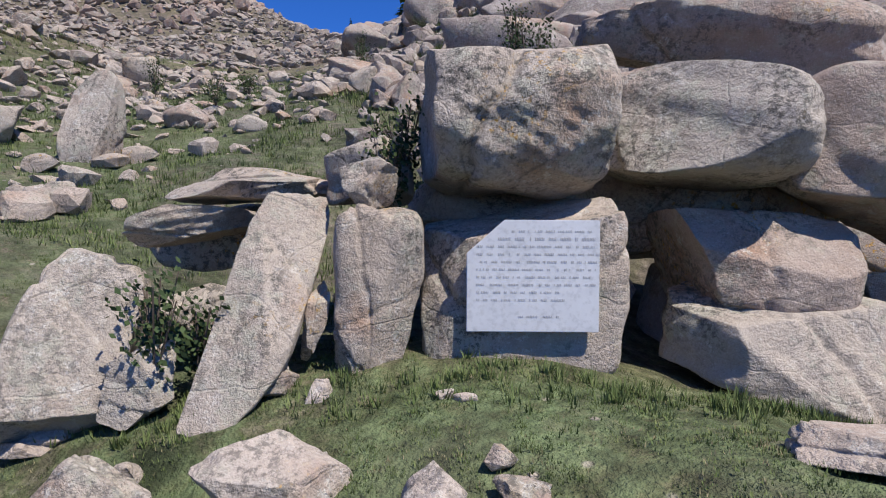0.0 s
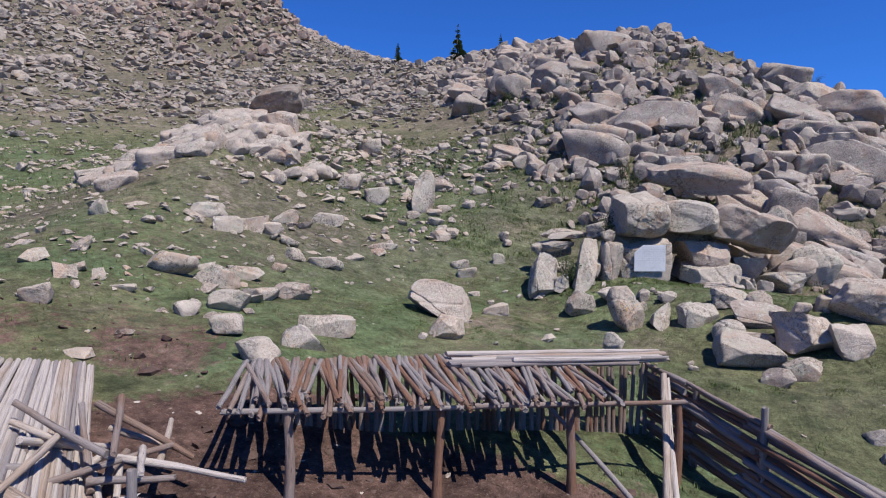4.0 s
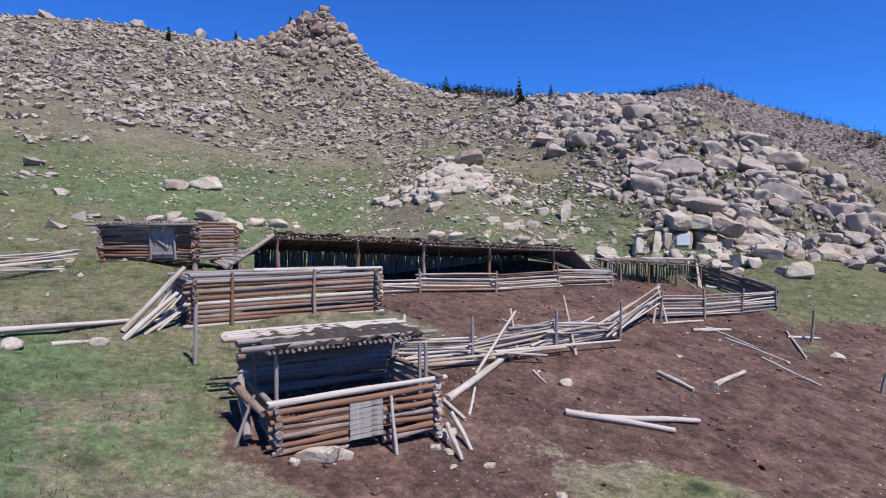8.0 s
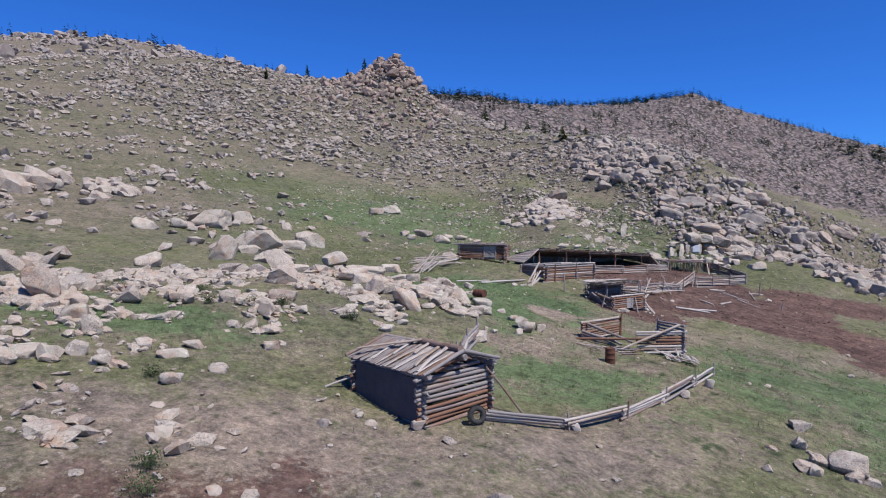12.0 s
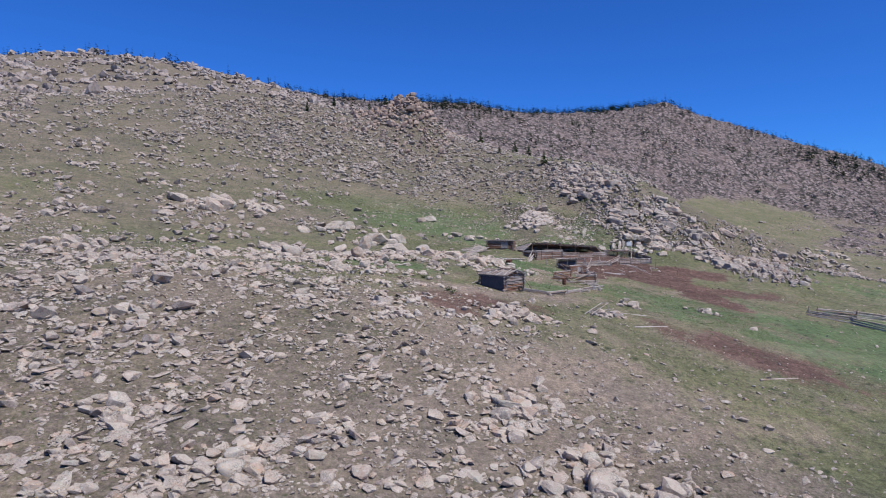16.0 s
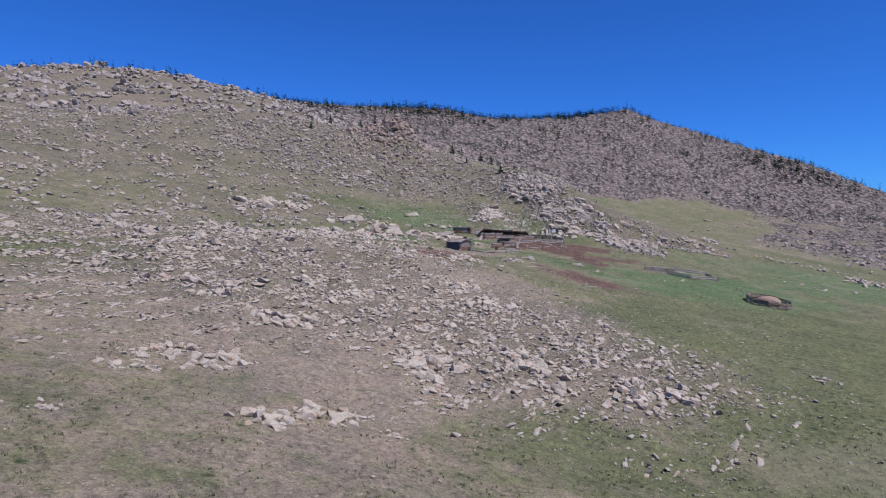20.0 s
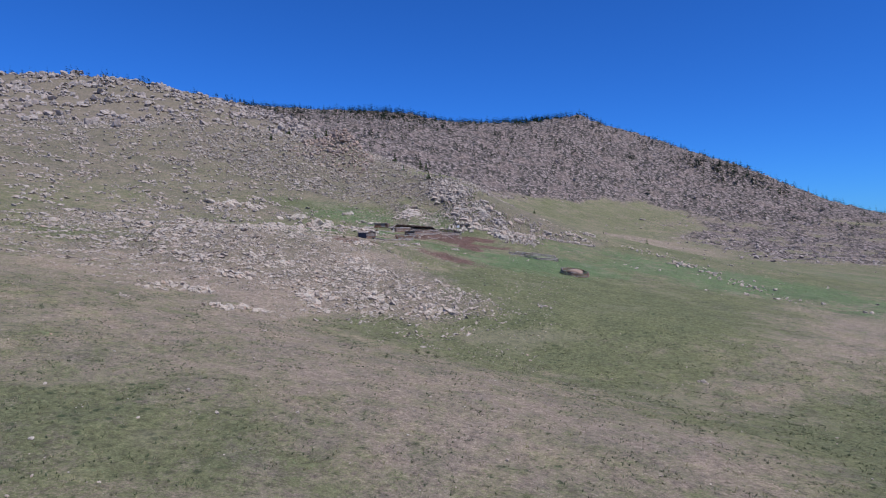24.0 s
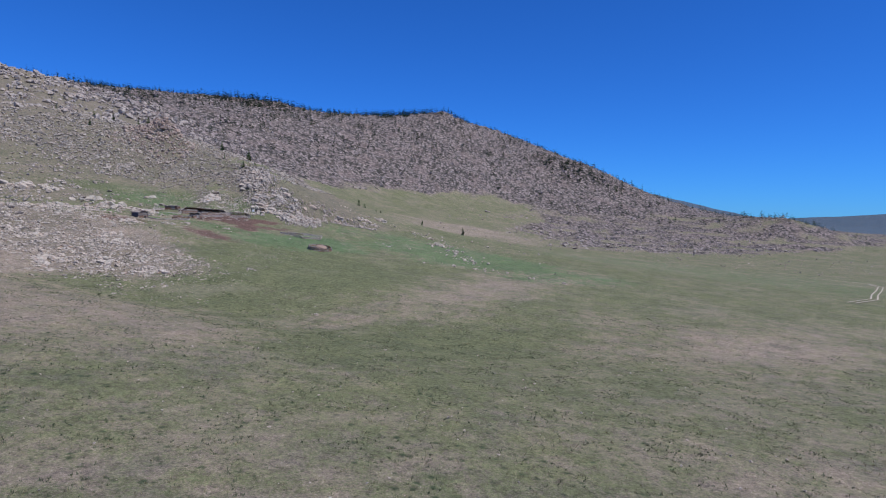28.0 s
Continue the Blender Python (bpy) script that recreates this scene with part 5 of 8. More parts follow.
# the two stones that the camera sees from all sides of the valley: the balanced block on the crag's peak
PEAK_X, PEAK_Y = -96.5, 85.5
for n, (dx, dy, dz, size) in enumerate(((0, 0, 0.4, 3.6), (0.4, 0.2, 2.7, 3.2), (-2.6, 0.5, -1.8, 3.8), (2.4, 1, -2.6, 3.6), (-0.6, -2.8, -2.2, 3.4), (-5, -0.5, -3.6, 4), (4.0, -2.0, -5.2, 4), (1.6, -4.5, -5.0, 4), (-7.5, -1.5, -3.6, 4.2), (-10.5, -3, -4.8, 4.0), (-13.5, -4.2, -6.0, 3.8), (-4.6, -2.4, -1.6, 3.6), (5.2, 1.2, -4.2, 4.2), (7.4, 2.2, -6.6, 4.4))):
    boulder(PEAK_X + dx, PEAK_Y + dy, float(land(PEAK_X, PEAK_Y)) + dz * 0.9 - 0.5, size, size * 0.9, size * 0.65, 47 * n, dx, seed=900 + n, sub=4, square=5, cuts=18, mat=M_ROCK_RED, label="reddish granite block stacked on the rocky peak", group="blocks of the peak crag")


M_ROCK_PEAK = rock_material("granite_red_brown", (0.30, 0.205, 0.17), island=True, lichen=0.3)


M_ROCK_LEDGE = rock_material("granite_ledge", (0.45, 0.375, 0.315), lichen=0.35)


# ---- many stones ----
TEMPLATES = {k: [stone(500 + 20 * k + n, k, 2.8 + 0.3 * (n % 6), 14, 0.025) for n in range(14)] for k in (1, 2, 3)}


def turned(rng, n, tilt, strike=None):
    """Random turns about z and a small tilt, as an array of matrices."""
    a, b, c = rng.uniform(0, 2 * np.pi, n), rng.normal(0, tilt, n), rng.normal(0, tilt, n)
    if strike is not None:
        a = radians(strike) + rng.normal(0, 0.16, n)
    out = np.zeros((n, 3, 3))
    ca, sa, cb, sb, cc, sc = np.cos(a), np.sin(a), np.cos(b), np.sin(b), np.cos(c), np.sin(c)
    out[:, 0, 0], out[:, 0, 1], out[:, 0, 2] = ca * cb, ca * sb * sc - sa * cc, ca * sb * cc + sa * sc
    out[:, 1, 0], out[:, 1, 1], out[:, 1, 2] = sa * cb, sa * sb * sc + ca * cc, sa * sb * cc - ca * sc
    out[:, 2, 0], out[:, 2, 1], out[:, 2, 2] = -sb, cb * sc, cb * cc
    return out


def sample(rng, n, box, chance):
    """n places in a box, kept by a chance between 0 and 1."""
    xs, ys = np.zeros(0), np.zeros(0)
    for _ in range(60):
        x, y = rng.uniform(box[0], box[1], 2 * n), rng.uniform(box[2], box[3], 2 * n)
        ok = rng.uniform(size=2 * n) < chance(x, y)
        xs, ys = np.append(xs, x[ok]), np.append(ys, y[ok])
        if len(xs) >= n:
            break
    return xs[:n], ys[:n]


def sizes(rng, n, lo, hi, power=2.2):
    u = rng.uniform(size=n)
    return (lo ** (1 - power) + u * (hi ** (1 - power) - lo ** (1 - power))) ** (1 / (1 - power))


def scatter(name, label, n, box, chance, lo, hi, sub, mat, seed, power=2.2, flat=0.62, sunk=0.12, tilt=0.28, strike=None):
    """Stones past counting, as one joined mesh; strike: the way in degrees that bedded slabs run."""
    rng = np.random.RandomState(seed)
    x, y = sample(rng, n, box, chance)
    n = len(x)
    s = sizes(rng, n, lo, hi, power)
    dims = np.stack([s * rng.uniform(0.8, 1.35, n), s * rng.uniform(0.7, 1.1, n), s * flat * rng.uniform(0.6, 1.35, n)], 1) / 2
    z = ground(x, y) + dims[:, 2] * (1 - 2 * sunk) - 0.1 * s
    turns, which = turned(rng, n, tilt, strike), rng.randint(0, 14, n)
    dims[:, 0] *= 1.7 if strike is not None else 1.0
    verts, faces, start = [], [], 0
    for k in range(14):
        tv, tf = TEMPLATES[sub][k]
        ids = np.nonzero(which == k)[0]
        if not len(ids):
            continue
        p = np.einsum("nij,nvj->nvi", turns[ids], tv[None] * dims[ids][:, None])
        p += np.stack([x, y, z], 1)[ids][:, None]
        verts.append(p.reshape(-1, 3))
        faces.append((tf[None] + (start + np.arange(len(ids)) * len(tv))[:, None, None]).reshape(-1, 3))
        start += len(ids) * len(tv)
    me = fast_mesh(name, np.concatenate(verts), np.concatenate(faces), False)
    me.materials.append(mat)
    return tagged(new(name, me), label, "rocks", kind="stuff")


def clumps(x, y, length, seed, low=0.0):
    return np.clip(waves(x, y, length, seed, 3) * 1.1 + 0.45 - low, 0, 1)


def outcrop(x, y):
    """The rocky spur behind and beside the plaque."""
    a = blob(x, y, 7, 14, 17, 12, -15, 0.2, 32, 0.12)
    a = np.maximum(a, blob(x, y, -16, 42, 25, 9, -58, 0.3, 36, 0.15))
    a = np.maximum(a, 0.8 * blob(x, y, 24, 2, 10, 19, 18, 0.35, 37, 0.2))
    a = np.maximum(a, 0.75 * blob(x, y, 40, 22, 16, 10, -20, 0.35, 85, 0.3))
    return a * (1 - blob(x, y, -2, -3.0, 7, 4.6, 0, 0.1, 38, 0.0)) * (1 - blob(x, y, 0, -18, 8, 9, 0, 0.1, 38, 0.0))


SLABS = {}


def ledge(x, y, w, h, turn, seed, mat):
    """A broken ledge: several bedded slabs of one outcrop, side by side and stepped."""
    rng = np.random.RandomState(seed)
    base = new("rock_ledge")
    us, vs = np.append(0.0, rng.normal(0, 0.34, 15) * w), np.append(0.0, rng.normal(0, 0.26, 15) * w)
    c, s = math.cos(radians(turn)), math.sin(radians(turn))
    px, py = x + us * c - vs * s, y + us * s + vs * c
    pz = ground(px, py)
    base.matrix_world = pose(x, y, pz[0])
    tagged(base, "broken bedded granite ledge in dry grass", "rock ledge", "ledges on the lower slope")
    for k in range(1, 16):
        which = rng.randint(14)
        if which not in SLABS:
            SLABS[which] = fast_mesh("slab", TEMPLATES[2][which][0] * 0.5, TEMPLATES[2][which][1], False)
            SLABS[which].materials.append(M_ROCK_LEDGE)
        size = w * rng.uniform(0.12, 0.34)
        dims = (size, size * rng.uniform(0.5, 0.9), size * rng.uniform(0.45, 0.85), 1)
        ob = part("slab", SLABS[which], None, base)
        ob.matrix_parent_inverse = Matrix.Identity(4)
        ob.matrix_basis = pose(px[k] - x, py[k] - y, pz[k] - pz[0] + dims[2] * 0.22, 0, math.degrees(rng.normal(0.4, 0.14)), turn + 20 + rng.normal(0, 14)) @ Matrix.Diagonal(dims)


ledge(-44.0, -85.0, 5.00, 2.78, 42, 327, M_ROCK_STUFF)
ledge(-53.8, -74.5, 6.67, 1.98, 41, 328, M_ROCK_STUFF)
ledge(-33.4, -84.4, 3.84, 2.56, 37, 329, M_ROCK_STUFF)
ledge(-29.6, -89.7, 2.55, 1.56, 39, 330, M_ROCK_STUFF)
ledge(-29.8, -85.4, 2.18, 1.19, 36, 331, M_ROCK_STUFF)
ledge(-27.5, -86.2, 1.94, 1.29, 35, 332, M_ROCK_STUFF)
ledge(-24.8, -86.0, 1.36, 0.75, 33, 333, M_ROCK_STUFF)
ledge(-24.2, -88.4, 1.47, 0.56, 34, 335, M_ROCK_STUFF)
ledge(-8.7, -93.0, 1.41, 0.86, 19, 337, M_ROCK_STUFF)
ledge(-18.1, -100.5, 1.57, 0.55, 40, 338, M_ROCK_STUFF)
ledge(0.1, -86.6, 1.76, 1.17, 5, 339, M_ROCK_STUFF)
ledge(3.3, -77.1, 2.55, 1.36, 3, 340, M_ROCK_STUFF)
ledge(-31.5, -92.2, 3.64, 1.13, 42, 342, M_ROCK_STUFF)
ledge(-27.6, -92.2, 2.32, 0.77, 39, 343, M_ROCK_STUFF)
ledge(-27.1, -89.6, 2.92, 0.83, 37, 344, M_ROCK_STUFF)
ledge(-33.7, -89.6, 1.80, 0.75, 41, 345, M_ROCK_STUFF)
ledge(-89.6, -45.7, 13.47, 3.16, 40, 346, M_ROCK_STUFF)
ledge(-83.9, -36.7, 10.31, 1.83, 37, 347, M_ROCK_STUFF)
ledge(-20.1, -104.1, 3.16, 1.49, 33, 348, M_ROCK_STUFF)
ledge(-18.6, -107.5, 2.00, 0.93, 35, 349, M_ROCK_STUFF)
ledge(-18.7, -105.3, 2.12, 0.82, 33, 350, M_ROCK_STUFF)
ledge(-17.5, -105.9, 1.86, 0.95, 32, 351, M_ROCK_STUFF)
ledge(-18.0, -101.9, 1.77, 0.73, 30, 354, M_ROCK_STUFF)
ledge(-17.8, -100.6, 1.43, 0.68, 28, 355, M_ROCK_STUFF)
ledge(-13.4, -102.1, 1.95, 1.30, 25, 356, M_ROCK_STUFF)
ledge(-9.8, -98.9, 2.27, 1.51, 19, 357, M_ROCK_STUFF)
ledge(-8.8, -96.7, 1.86, 1.24, 17, 358, M_ROCK_STUFF)
ledge(-7.4, -96.4, 3.26, 1.55, 16, 359, M_ROCK_STUFF)
ledge(-8.2, -98.1, 1.77, 0.71, 17, 360, M_ROCK_STUFF)
ledge(-10.4, -104.2, 1.50, 1.00, 22, 362, M_ROCK_STUFF)
ledge(-9.9, -104.4, 1.44, 0.75, 22, 363, M_ROCK_STUFF)
ledge(-6.0, -100.1, 1.54, 1.03, 15, 364, M_ROCK_STUFF)
ledge(-9.0, -93.1, 1.39, 0.68, 17, 365, M_ROCK_STUFF)
ledge(-6.3, -96.8, 1.60, 0.67, 15, 366, M_ROCK_STUFF)
ledge(-27.0, -108.6, 2.61, 1.51, 42, 367, M_ROCK_STUFF)
ledge(-25.6, -104.8, 2.36, 0.79, 38, 368, M_ROCK_STUFF)
ledge(0.2, -86.8, 1.99, 1.06, 7, 369, M_ROCK_STUFF)
ledge(1.8, -86.0, 2.74, 1.16, 6, 370, M_ROCK_STUFF)
ledge(-54.8, -88.6, 3.57, 1.49, 42, 372, M_ROCK_STUFF)
ledge(-25.1, -132.3, 4.41, 2.24, 41, 375, M_ROCK_STUFF)
ledge(-4.8, -116.0, 2.26, 1.43, 17, 376, M_ROCK_STUFF)
ledge(-3.2, -114.4, 3.84, 1.83, 15, 377, M_ROCK_STUFF)
ledge(-1.3, -117.6, 2.00, 1.00, 14, 378, M_ROCK_STUFF)
ledge(2.3, -116.5, 1.85, 1.23, 11, 379, M_ROCK_STUFF)
ledge(-3.3, -119.8, 2.41, 1.03, 16, 380, M_ROCK_STUFF)
ledge(0.1, -115.1, 1.43, 0.88, 13, 381, M_ROCK_STUFF)
ledge(-9.5, -98.2, 3.15, 1.42, 17, 382, M_ROCK_STUFF)
ledge(-7.8, -96.2, 4.02, 1.61, 16, 383, M_ROCK_STUFF)
ledge(-67.3, -100.1, 6.72, 1.93, 40, 384, M_ROCK_STUFF)
ledge(-46.3, -117.8, 4.37, 2.35, 41, 385, M_ROCK_STUFF)
ledge(-6.0, -99.3, 1.52, 1.01, 15, 386, M_ROCK_STUFF)
ledge(-8.4, -105.0, 2.23, 1.02, 17, 387, M_ROCK_STUFF)
ledge(-10.4, -103.4, 2.18, 1.26, 18, 388, M_ROCK_STUFF)
ledge(12.6, -62.2, 1.84, 0.92, 5, 389, M_ROCK_STUFF)
ledge(-26.9, -109.2, 3.64, 1.21, 29, 390, M_ROCK_STUFF)
ledge(-20.2, -66.4, 2.50, 1.67, 18, 391, M_ROCK_STUFF)
ledge(48.2, 40.3, 8.06, 2.15, 1, 392, M_ROCK_STUFF)
ledge(54.4, 37.6, 6.71, 2.98, -1, 393, M_ROCK_STUFF)
ledge(22.7, -5.9, 6.38, 3.89, 4, 394, M_ROCK_STUFF)
ledge(18.7, -6.8, 6.41, 3.05, 5, 395, M_ROCK_STUFF)
ledge(2.8, -120.5, 3.47, 1.95, 13, 396, M_ROCK_STUFF)
ledge(4.8, -124.0, 3.23, 2.15, 12, 397, M_ROCK_STUFF)
ledge(3.6, -125.0, 2.49, 1.66, 13, 398, M_ROCK_STUFF)
ledge(-16.6, -131.9, 3.20, 2.13, 27, 399, M_ROCK_STUFF)
ledge(-15.4, -131.9, 3.40, 1.18, 26, 400, M_ROCK_STUFF)
ledge(-18.4, -149.0, 5.58, 2.23, 36, 401, M_ROCK_STUFF)
ledge(-32.6, -143.1, 3.32, 1.36, 39, 402, M_ROCK_STUFF)
ledge(-17.6, -135.8, 2.67, 1.11, 29, 403, M_ROCK_STUFF)
ledge(-24.9, -132.3, 2.60, 1.49, 31, 404, M_ROCK_STUFF)
ledge(-13.2, -133.1, 1.23, 0.82, 26, 405, M_ROCK_STUFF)
ledge(-3.8, -116.4, 5.12, 1.59, 16, 406, M_ROCK_STUFF)
ledge(-2.6, -119.1, 3.66, 1.63, 16, 407, M_ROCK_STUFF)
ledge(-10.6, -137.3, 2.47, 1.65, 25, 408, M_ROCK_STUFF)
ledge(-19.6, -142.2, 1.78, 1.18, 33, 409, M_ROCK_STUFF)
ledge(-1.5, -140.1, 2.16, 0.90, 20, 410, M_ROCK_STUFF)
ledge(-22.3, -139.2, 3.22, 0.94, 33, 411, M_ROCK_STUFF)
ledge(9.1, -128.3, 1.94, 1.08, 10, 412, M_ROCK_STUFF)
ledge(0.7, -150.4, 5.15, 2.50, 19, 413, M_ROCK_STUFF)
ledge(3.3, -155.3, 3.70, 2.13, 19, 414, M_ROCK_STUFF)
ledge(6.0, -159.3, 4.48, 2.06, 18, 415, M_ROCK_STUFF)
ledge(4.1, -150.5, 4.24, 1.77, 18, 416, M_ROCK_STUFF)
ledge(13.2, -143.3, 4.46, 2.60, 13, 417, M_ROCK_STUFF)
ledge(15.8, -145.9, 5.34, 2.49, 12, 418, M_ROCK_STUFF)
ledge(19.2, -151.0, 4.45, 2.97, 11, 419, M_ROCK_STUFF)
ledge(20.3, -135.2, 3.22, 1.91, 10, 420, M_ROCK_STUFF)
ledge(22.3, -140.6, 3.35, 2.23, 9, 421, M_ROCK_STUFF)
ledge(27.4, -148.7, 4.65, 3.10, 7, 422, M_ROCK_STUFF)
ledge(28.4, -148.7, 2.46, 1.64, 7, 423, M_ROCK_STUFF)
ledge(31.4, -146.7, 3.19, 1.99, 5, 424, M_ROCK_STUFF)
ledge(-2.4, -179.6, 3.87, 2.58, 28, 425, M_ROCK_STUFF)
ledge(-1.3, -177.8, 3.83, 2.55, 26, 426, M_ROCK_STUFF)
ledge(0.2, -175.6, 4.09, 1.74, 25, 427, M_ROCK_STUFF)
ledge(1.9, -173.8, 3.82, 1.43, 23, 428, M_ROCK_STUFF)
ledge(3.0, -172.1, 2.35, 1.04, 22, 429, M_ROCK_STUFF)
ledge(-20.7, -170.3, 3.61, 2.41, 32, 430, M_ROCK_STUFF)
ledge(-19.2, -177.9, 2.55, 1.43, 34, 431, M_ROCK_STUFF)
ledge(-20.3, -173.8, 2.56, 1.71, 33, 432, M_ROCK_STUFF)
ledge(-16.8, -175.9, 2.20, 1.36, 33, 433, M_ROCK_STUFF)
ledge(-15.1, -170.0, 4.41, 1.59, 30, 434, M_ROCK_STUFF)
ledge(-15.1, -166.0, 4.20, 1.87, 29, 435, M_ROCK_STUFF)
ledge(-13.5, -189.6, 1.61, 0.83, 37, 436, M_ROCK_STUFF)
ledge(-16.0, -133.0, 4.11, 1.83, 22, 437, M_ROCK_STUFF)
ledge(3.8, -123.2, 5.66, 2.64, 15, 438, M_ROCK_STUFF)
ledge(7.3, -173.9, 1.71, 1.14, 20, 439, M_ROCK_STUFF)
ledge(30.4, -151.2, 1.42, 0.82, 6, 440, M_ROCK_STUFF)
ledge(-10.8, -151.0, 2.79, 1.26, 24, 441, M_ROCK_STUFF)
ledge(-18.4, -150.5, 5.18, 1.92, 26, 442, M_ROCK_STUFF)
ledge(51.3, -131.4, 2.24, 0.60, -2, 443, M_ROCK_STUFF)
ledge(13.1, -65.3, 2.78, 1.43, 10, 444, M_ROCK_STUFF)
ledge(94.0, 3.4, 4.06, 2.35, -3, 445, M_ROCK_STUFF)
ledge(95.6, 0.2, 4.79, 2.66, -3, 446, M_ROCK_STUFF)
ledge(27.3, -145.2, 3.70, 2.47, 18, 447, M_ROCK_STUFF)
ledge(31.8, -146.7, 4.64, 2.42, 17, 448, M_ROCK_STUFF)
ledge(2.0, -153.8, 6.07, 2.29, 24, 449, M_ROCK_STUFF)
ledge(94.7, -1.6, 5.99, 4.00, 4, 450, M_ROCK_STUFF)
ledge(81.3, -165.8, 1.60, 1.07, 5, 451, M_ROCK_STUFF)
ledge(55.4, 54.0, 7.85, 3.38, 8, 452, M_ROCK_STUFF)



def spur_boulders():
    """The large blocks of the spur, one thing each."""
    rng = np.random.RandomState(77)
    x, y = sample(rng, 298, (-36, 58, -22, 62), lambda a, b: outcrop(a, b) ** 2)
    meshes = []
    for n in range(18):
        tv, tf = stone(1500 + n, 4, 4.6, 7, 0.022)
        me = fast_mesh("rock_block", tv * 0.5, tf, True)
        me.materials.append((M_ROCK_SPUR, M_ROCK_SPUR, M_ROCK_PINK)[n % 3])
        meshes.append(me)
    for k, (a, b, z) in enumerate(zip(x, y, ground(x, y))):
        s = float(sizes(rng, 1, 1.1, 3.0, 1.8)[0])
        h = s * rng.uniform(0.55, 0.9)
        ob = new("rock_block", meshes[k % 18])
        ob.matrix_world = pose(a, b, z + 0.14 * h, rng.normal(8, 10), rng.normal(20, 9), rng.normal(12, 18)) @ Matrix.Diagonal((s * rng.uniform(1.0, 1.8), s * 0.95, h, 1))
        tagged(ob, "weathered grey granite block jammed in the rocky spur", "boulder", "blocks of the rocky spur")


spur_boulders()


def slab_outcrop():
    """Jointed pale slabs that crop out of the slope under the perched block."""
    rng = np.random.RandomState(78)
    meshes = []
    for n in range(12):
        tv, tf = stone(1600 + n, 4, 4.2, 7, 0.025)
        me = fast_mesh("granite_rock", tv * 0.5, tf, True)
        me.materials.append(M_ROCK_SLAB)
        meshes.append(me)
    xs, ys = -25.6 + rng.normal(0, 2.9, 150), 3.8 + rng.normal(0, 3.2, 150)
    ys = np.where(ys > 7.4, 14.8 - ys, ys)
    for k, (x, y, z) in enumerate(zip(xs, ys, ground(xs, ys))):
        s = rng.uniform(0.7, 1.9)
        ob = new("granite_rock", meshes[k % 12])
        ob.matrix_world = pose(x, y, z + 0.02 * s, rng.normal(16, 7), rng.normal(-14, 8), rng.normal(25, 14)) @ Matrix.Diagonal((s * rng.uniform(0.9, 1.35), s * 1.1, s * rng.uniform(0.5, 0.8), 1))
        tagged(ob, "pale jointed granite slab cropping out of grass", "rock", "slabs under the perched block")
    boulder(-24.3, 7.3, 7.6, 2.7, 2.4, 3.2, 25, -10, tip=14, seed=1651, sub=5, square=4, cuts=9, mat=M_ROCK_SLAB, name="granite_rock", label="pale upright granite slab under the perched boulder", group="slabs under the perched block")
    boulder(-26.6, 7.4, 7.3, 2.4, 2.2, 2.9, 20, -12, tip=12, seed=1652, sub=5, square=4, cuts=9, mat=M_ROCK_SLAB, name="granite_rock", label="pale upright granite slab under the perched boulder", group="slabs under the perched block")
    boulder(-25.2, 8.3, 10.15, 3.4, 2.6, 1.8, 24, -5, tip=24, seed=1653, sub=5, square=5, cuts=7, mat=M_ROCK_SHADY, label="overhanging boulder with shade in its dark tone, perched on pale slabs")


slab_outcrop()
scatter("spur_rocks", "jumbled angular granite rocks filling the spur", 4600, (-40, 60, -24, 66), outcrop, 0.35, 1.5, 2, M_ROCK_DARK, 61, 1.9, 0.85, tilt=0.7)
scatter("scree_slope", "loose angular granite scree on the hillside", 5600, (-75, -4, 3, 62),
        lambda x, y: np.clip(rocky(x, y) * (0.3 + clumps(x, y, 24, 62)), 0, 1) * np.clip((y + x * 0.12 - 4) / 10, 0, 1) * (1 - 0.8 * blob(x, y, -25.5, 6, 9, 6, 0, 0.3, 39, 0.1)) * (1 - 0.45 * blob(x, y, -13, 9, 11, 8, 0, 0.4, 39, 0.2)), 0.22, 1.5, 2, M_SCREE, 63, 2.1, 0.42, 0.16)
M_ROCK_HILL = rock_material("granite_hillside", (0.375, 0.312, 0.272), island=True, lichen=0.45)
scatter("scree_slope", "angular granite scree high on the hillside", 17000, (-170, 5, 20, 150), lambda x, y: np.clip(rocky(x, y) * (0.25 + clumps(x, y, 22, 162)), 0, 1) * np.clip((np.hypot(x + 30, y + 10) - 42) / 25, 0, 1), 0.4, 2.4, 1, M_SCREE, 163, 2.2, 0.55)
scatter("scree_slope", "pale angular stones below the perched block", 900, (-42, -6, -2, 30), lambda x, y: blob(x, y, -23, 9, 13, 9, 0, 0.5, 39, 0.2), 0.25, 0.9, 2, M_ROCK_STUFF, 64, 2.0)
scatter("mound_rocks", "weathered granite slabs bedded in low grassy mounds", 3800, (-62, -12, -92, -54), lambda x, y: np.maximum(blob(x, y, -27, -68, 16, 6.5, 18, 0.3, 33, 0.3), blob(x, y, -40, -82, 15, 8, 25, 0.35, 66, 0.3)) * clumps(x, y, 5.5, 65, 0.1) ** 1.6 * np.clip((-x - 0.35 * (y + 62) - 17.5) / 3, 0, 1), 0.25, 1.35, 2, M_ROCK_STUFF, 66, 1.8, 0.5, 0.2)
scatter("mound_rocks", "pale broken rocks on the dry hillside", 4500, (-90, 20, -150, -84), lambda x, y: np.maximum(blob(x, y, -34, -100, 26, 9, 10, 0.4, 67, 0.3), blob(x, y, -30, -128, 36, 18, 8, 0.5, 68, 0.3)) * clumps(x, y, 6, 69) ** 1.5 * (1 - yard(x, y)), 0.22, 1.2, 1, M_ROCK_STUFF, 70, 2.4, 0.5)
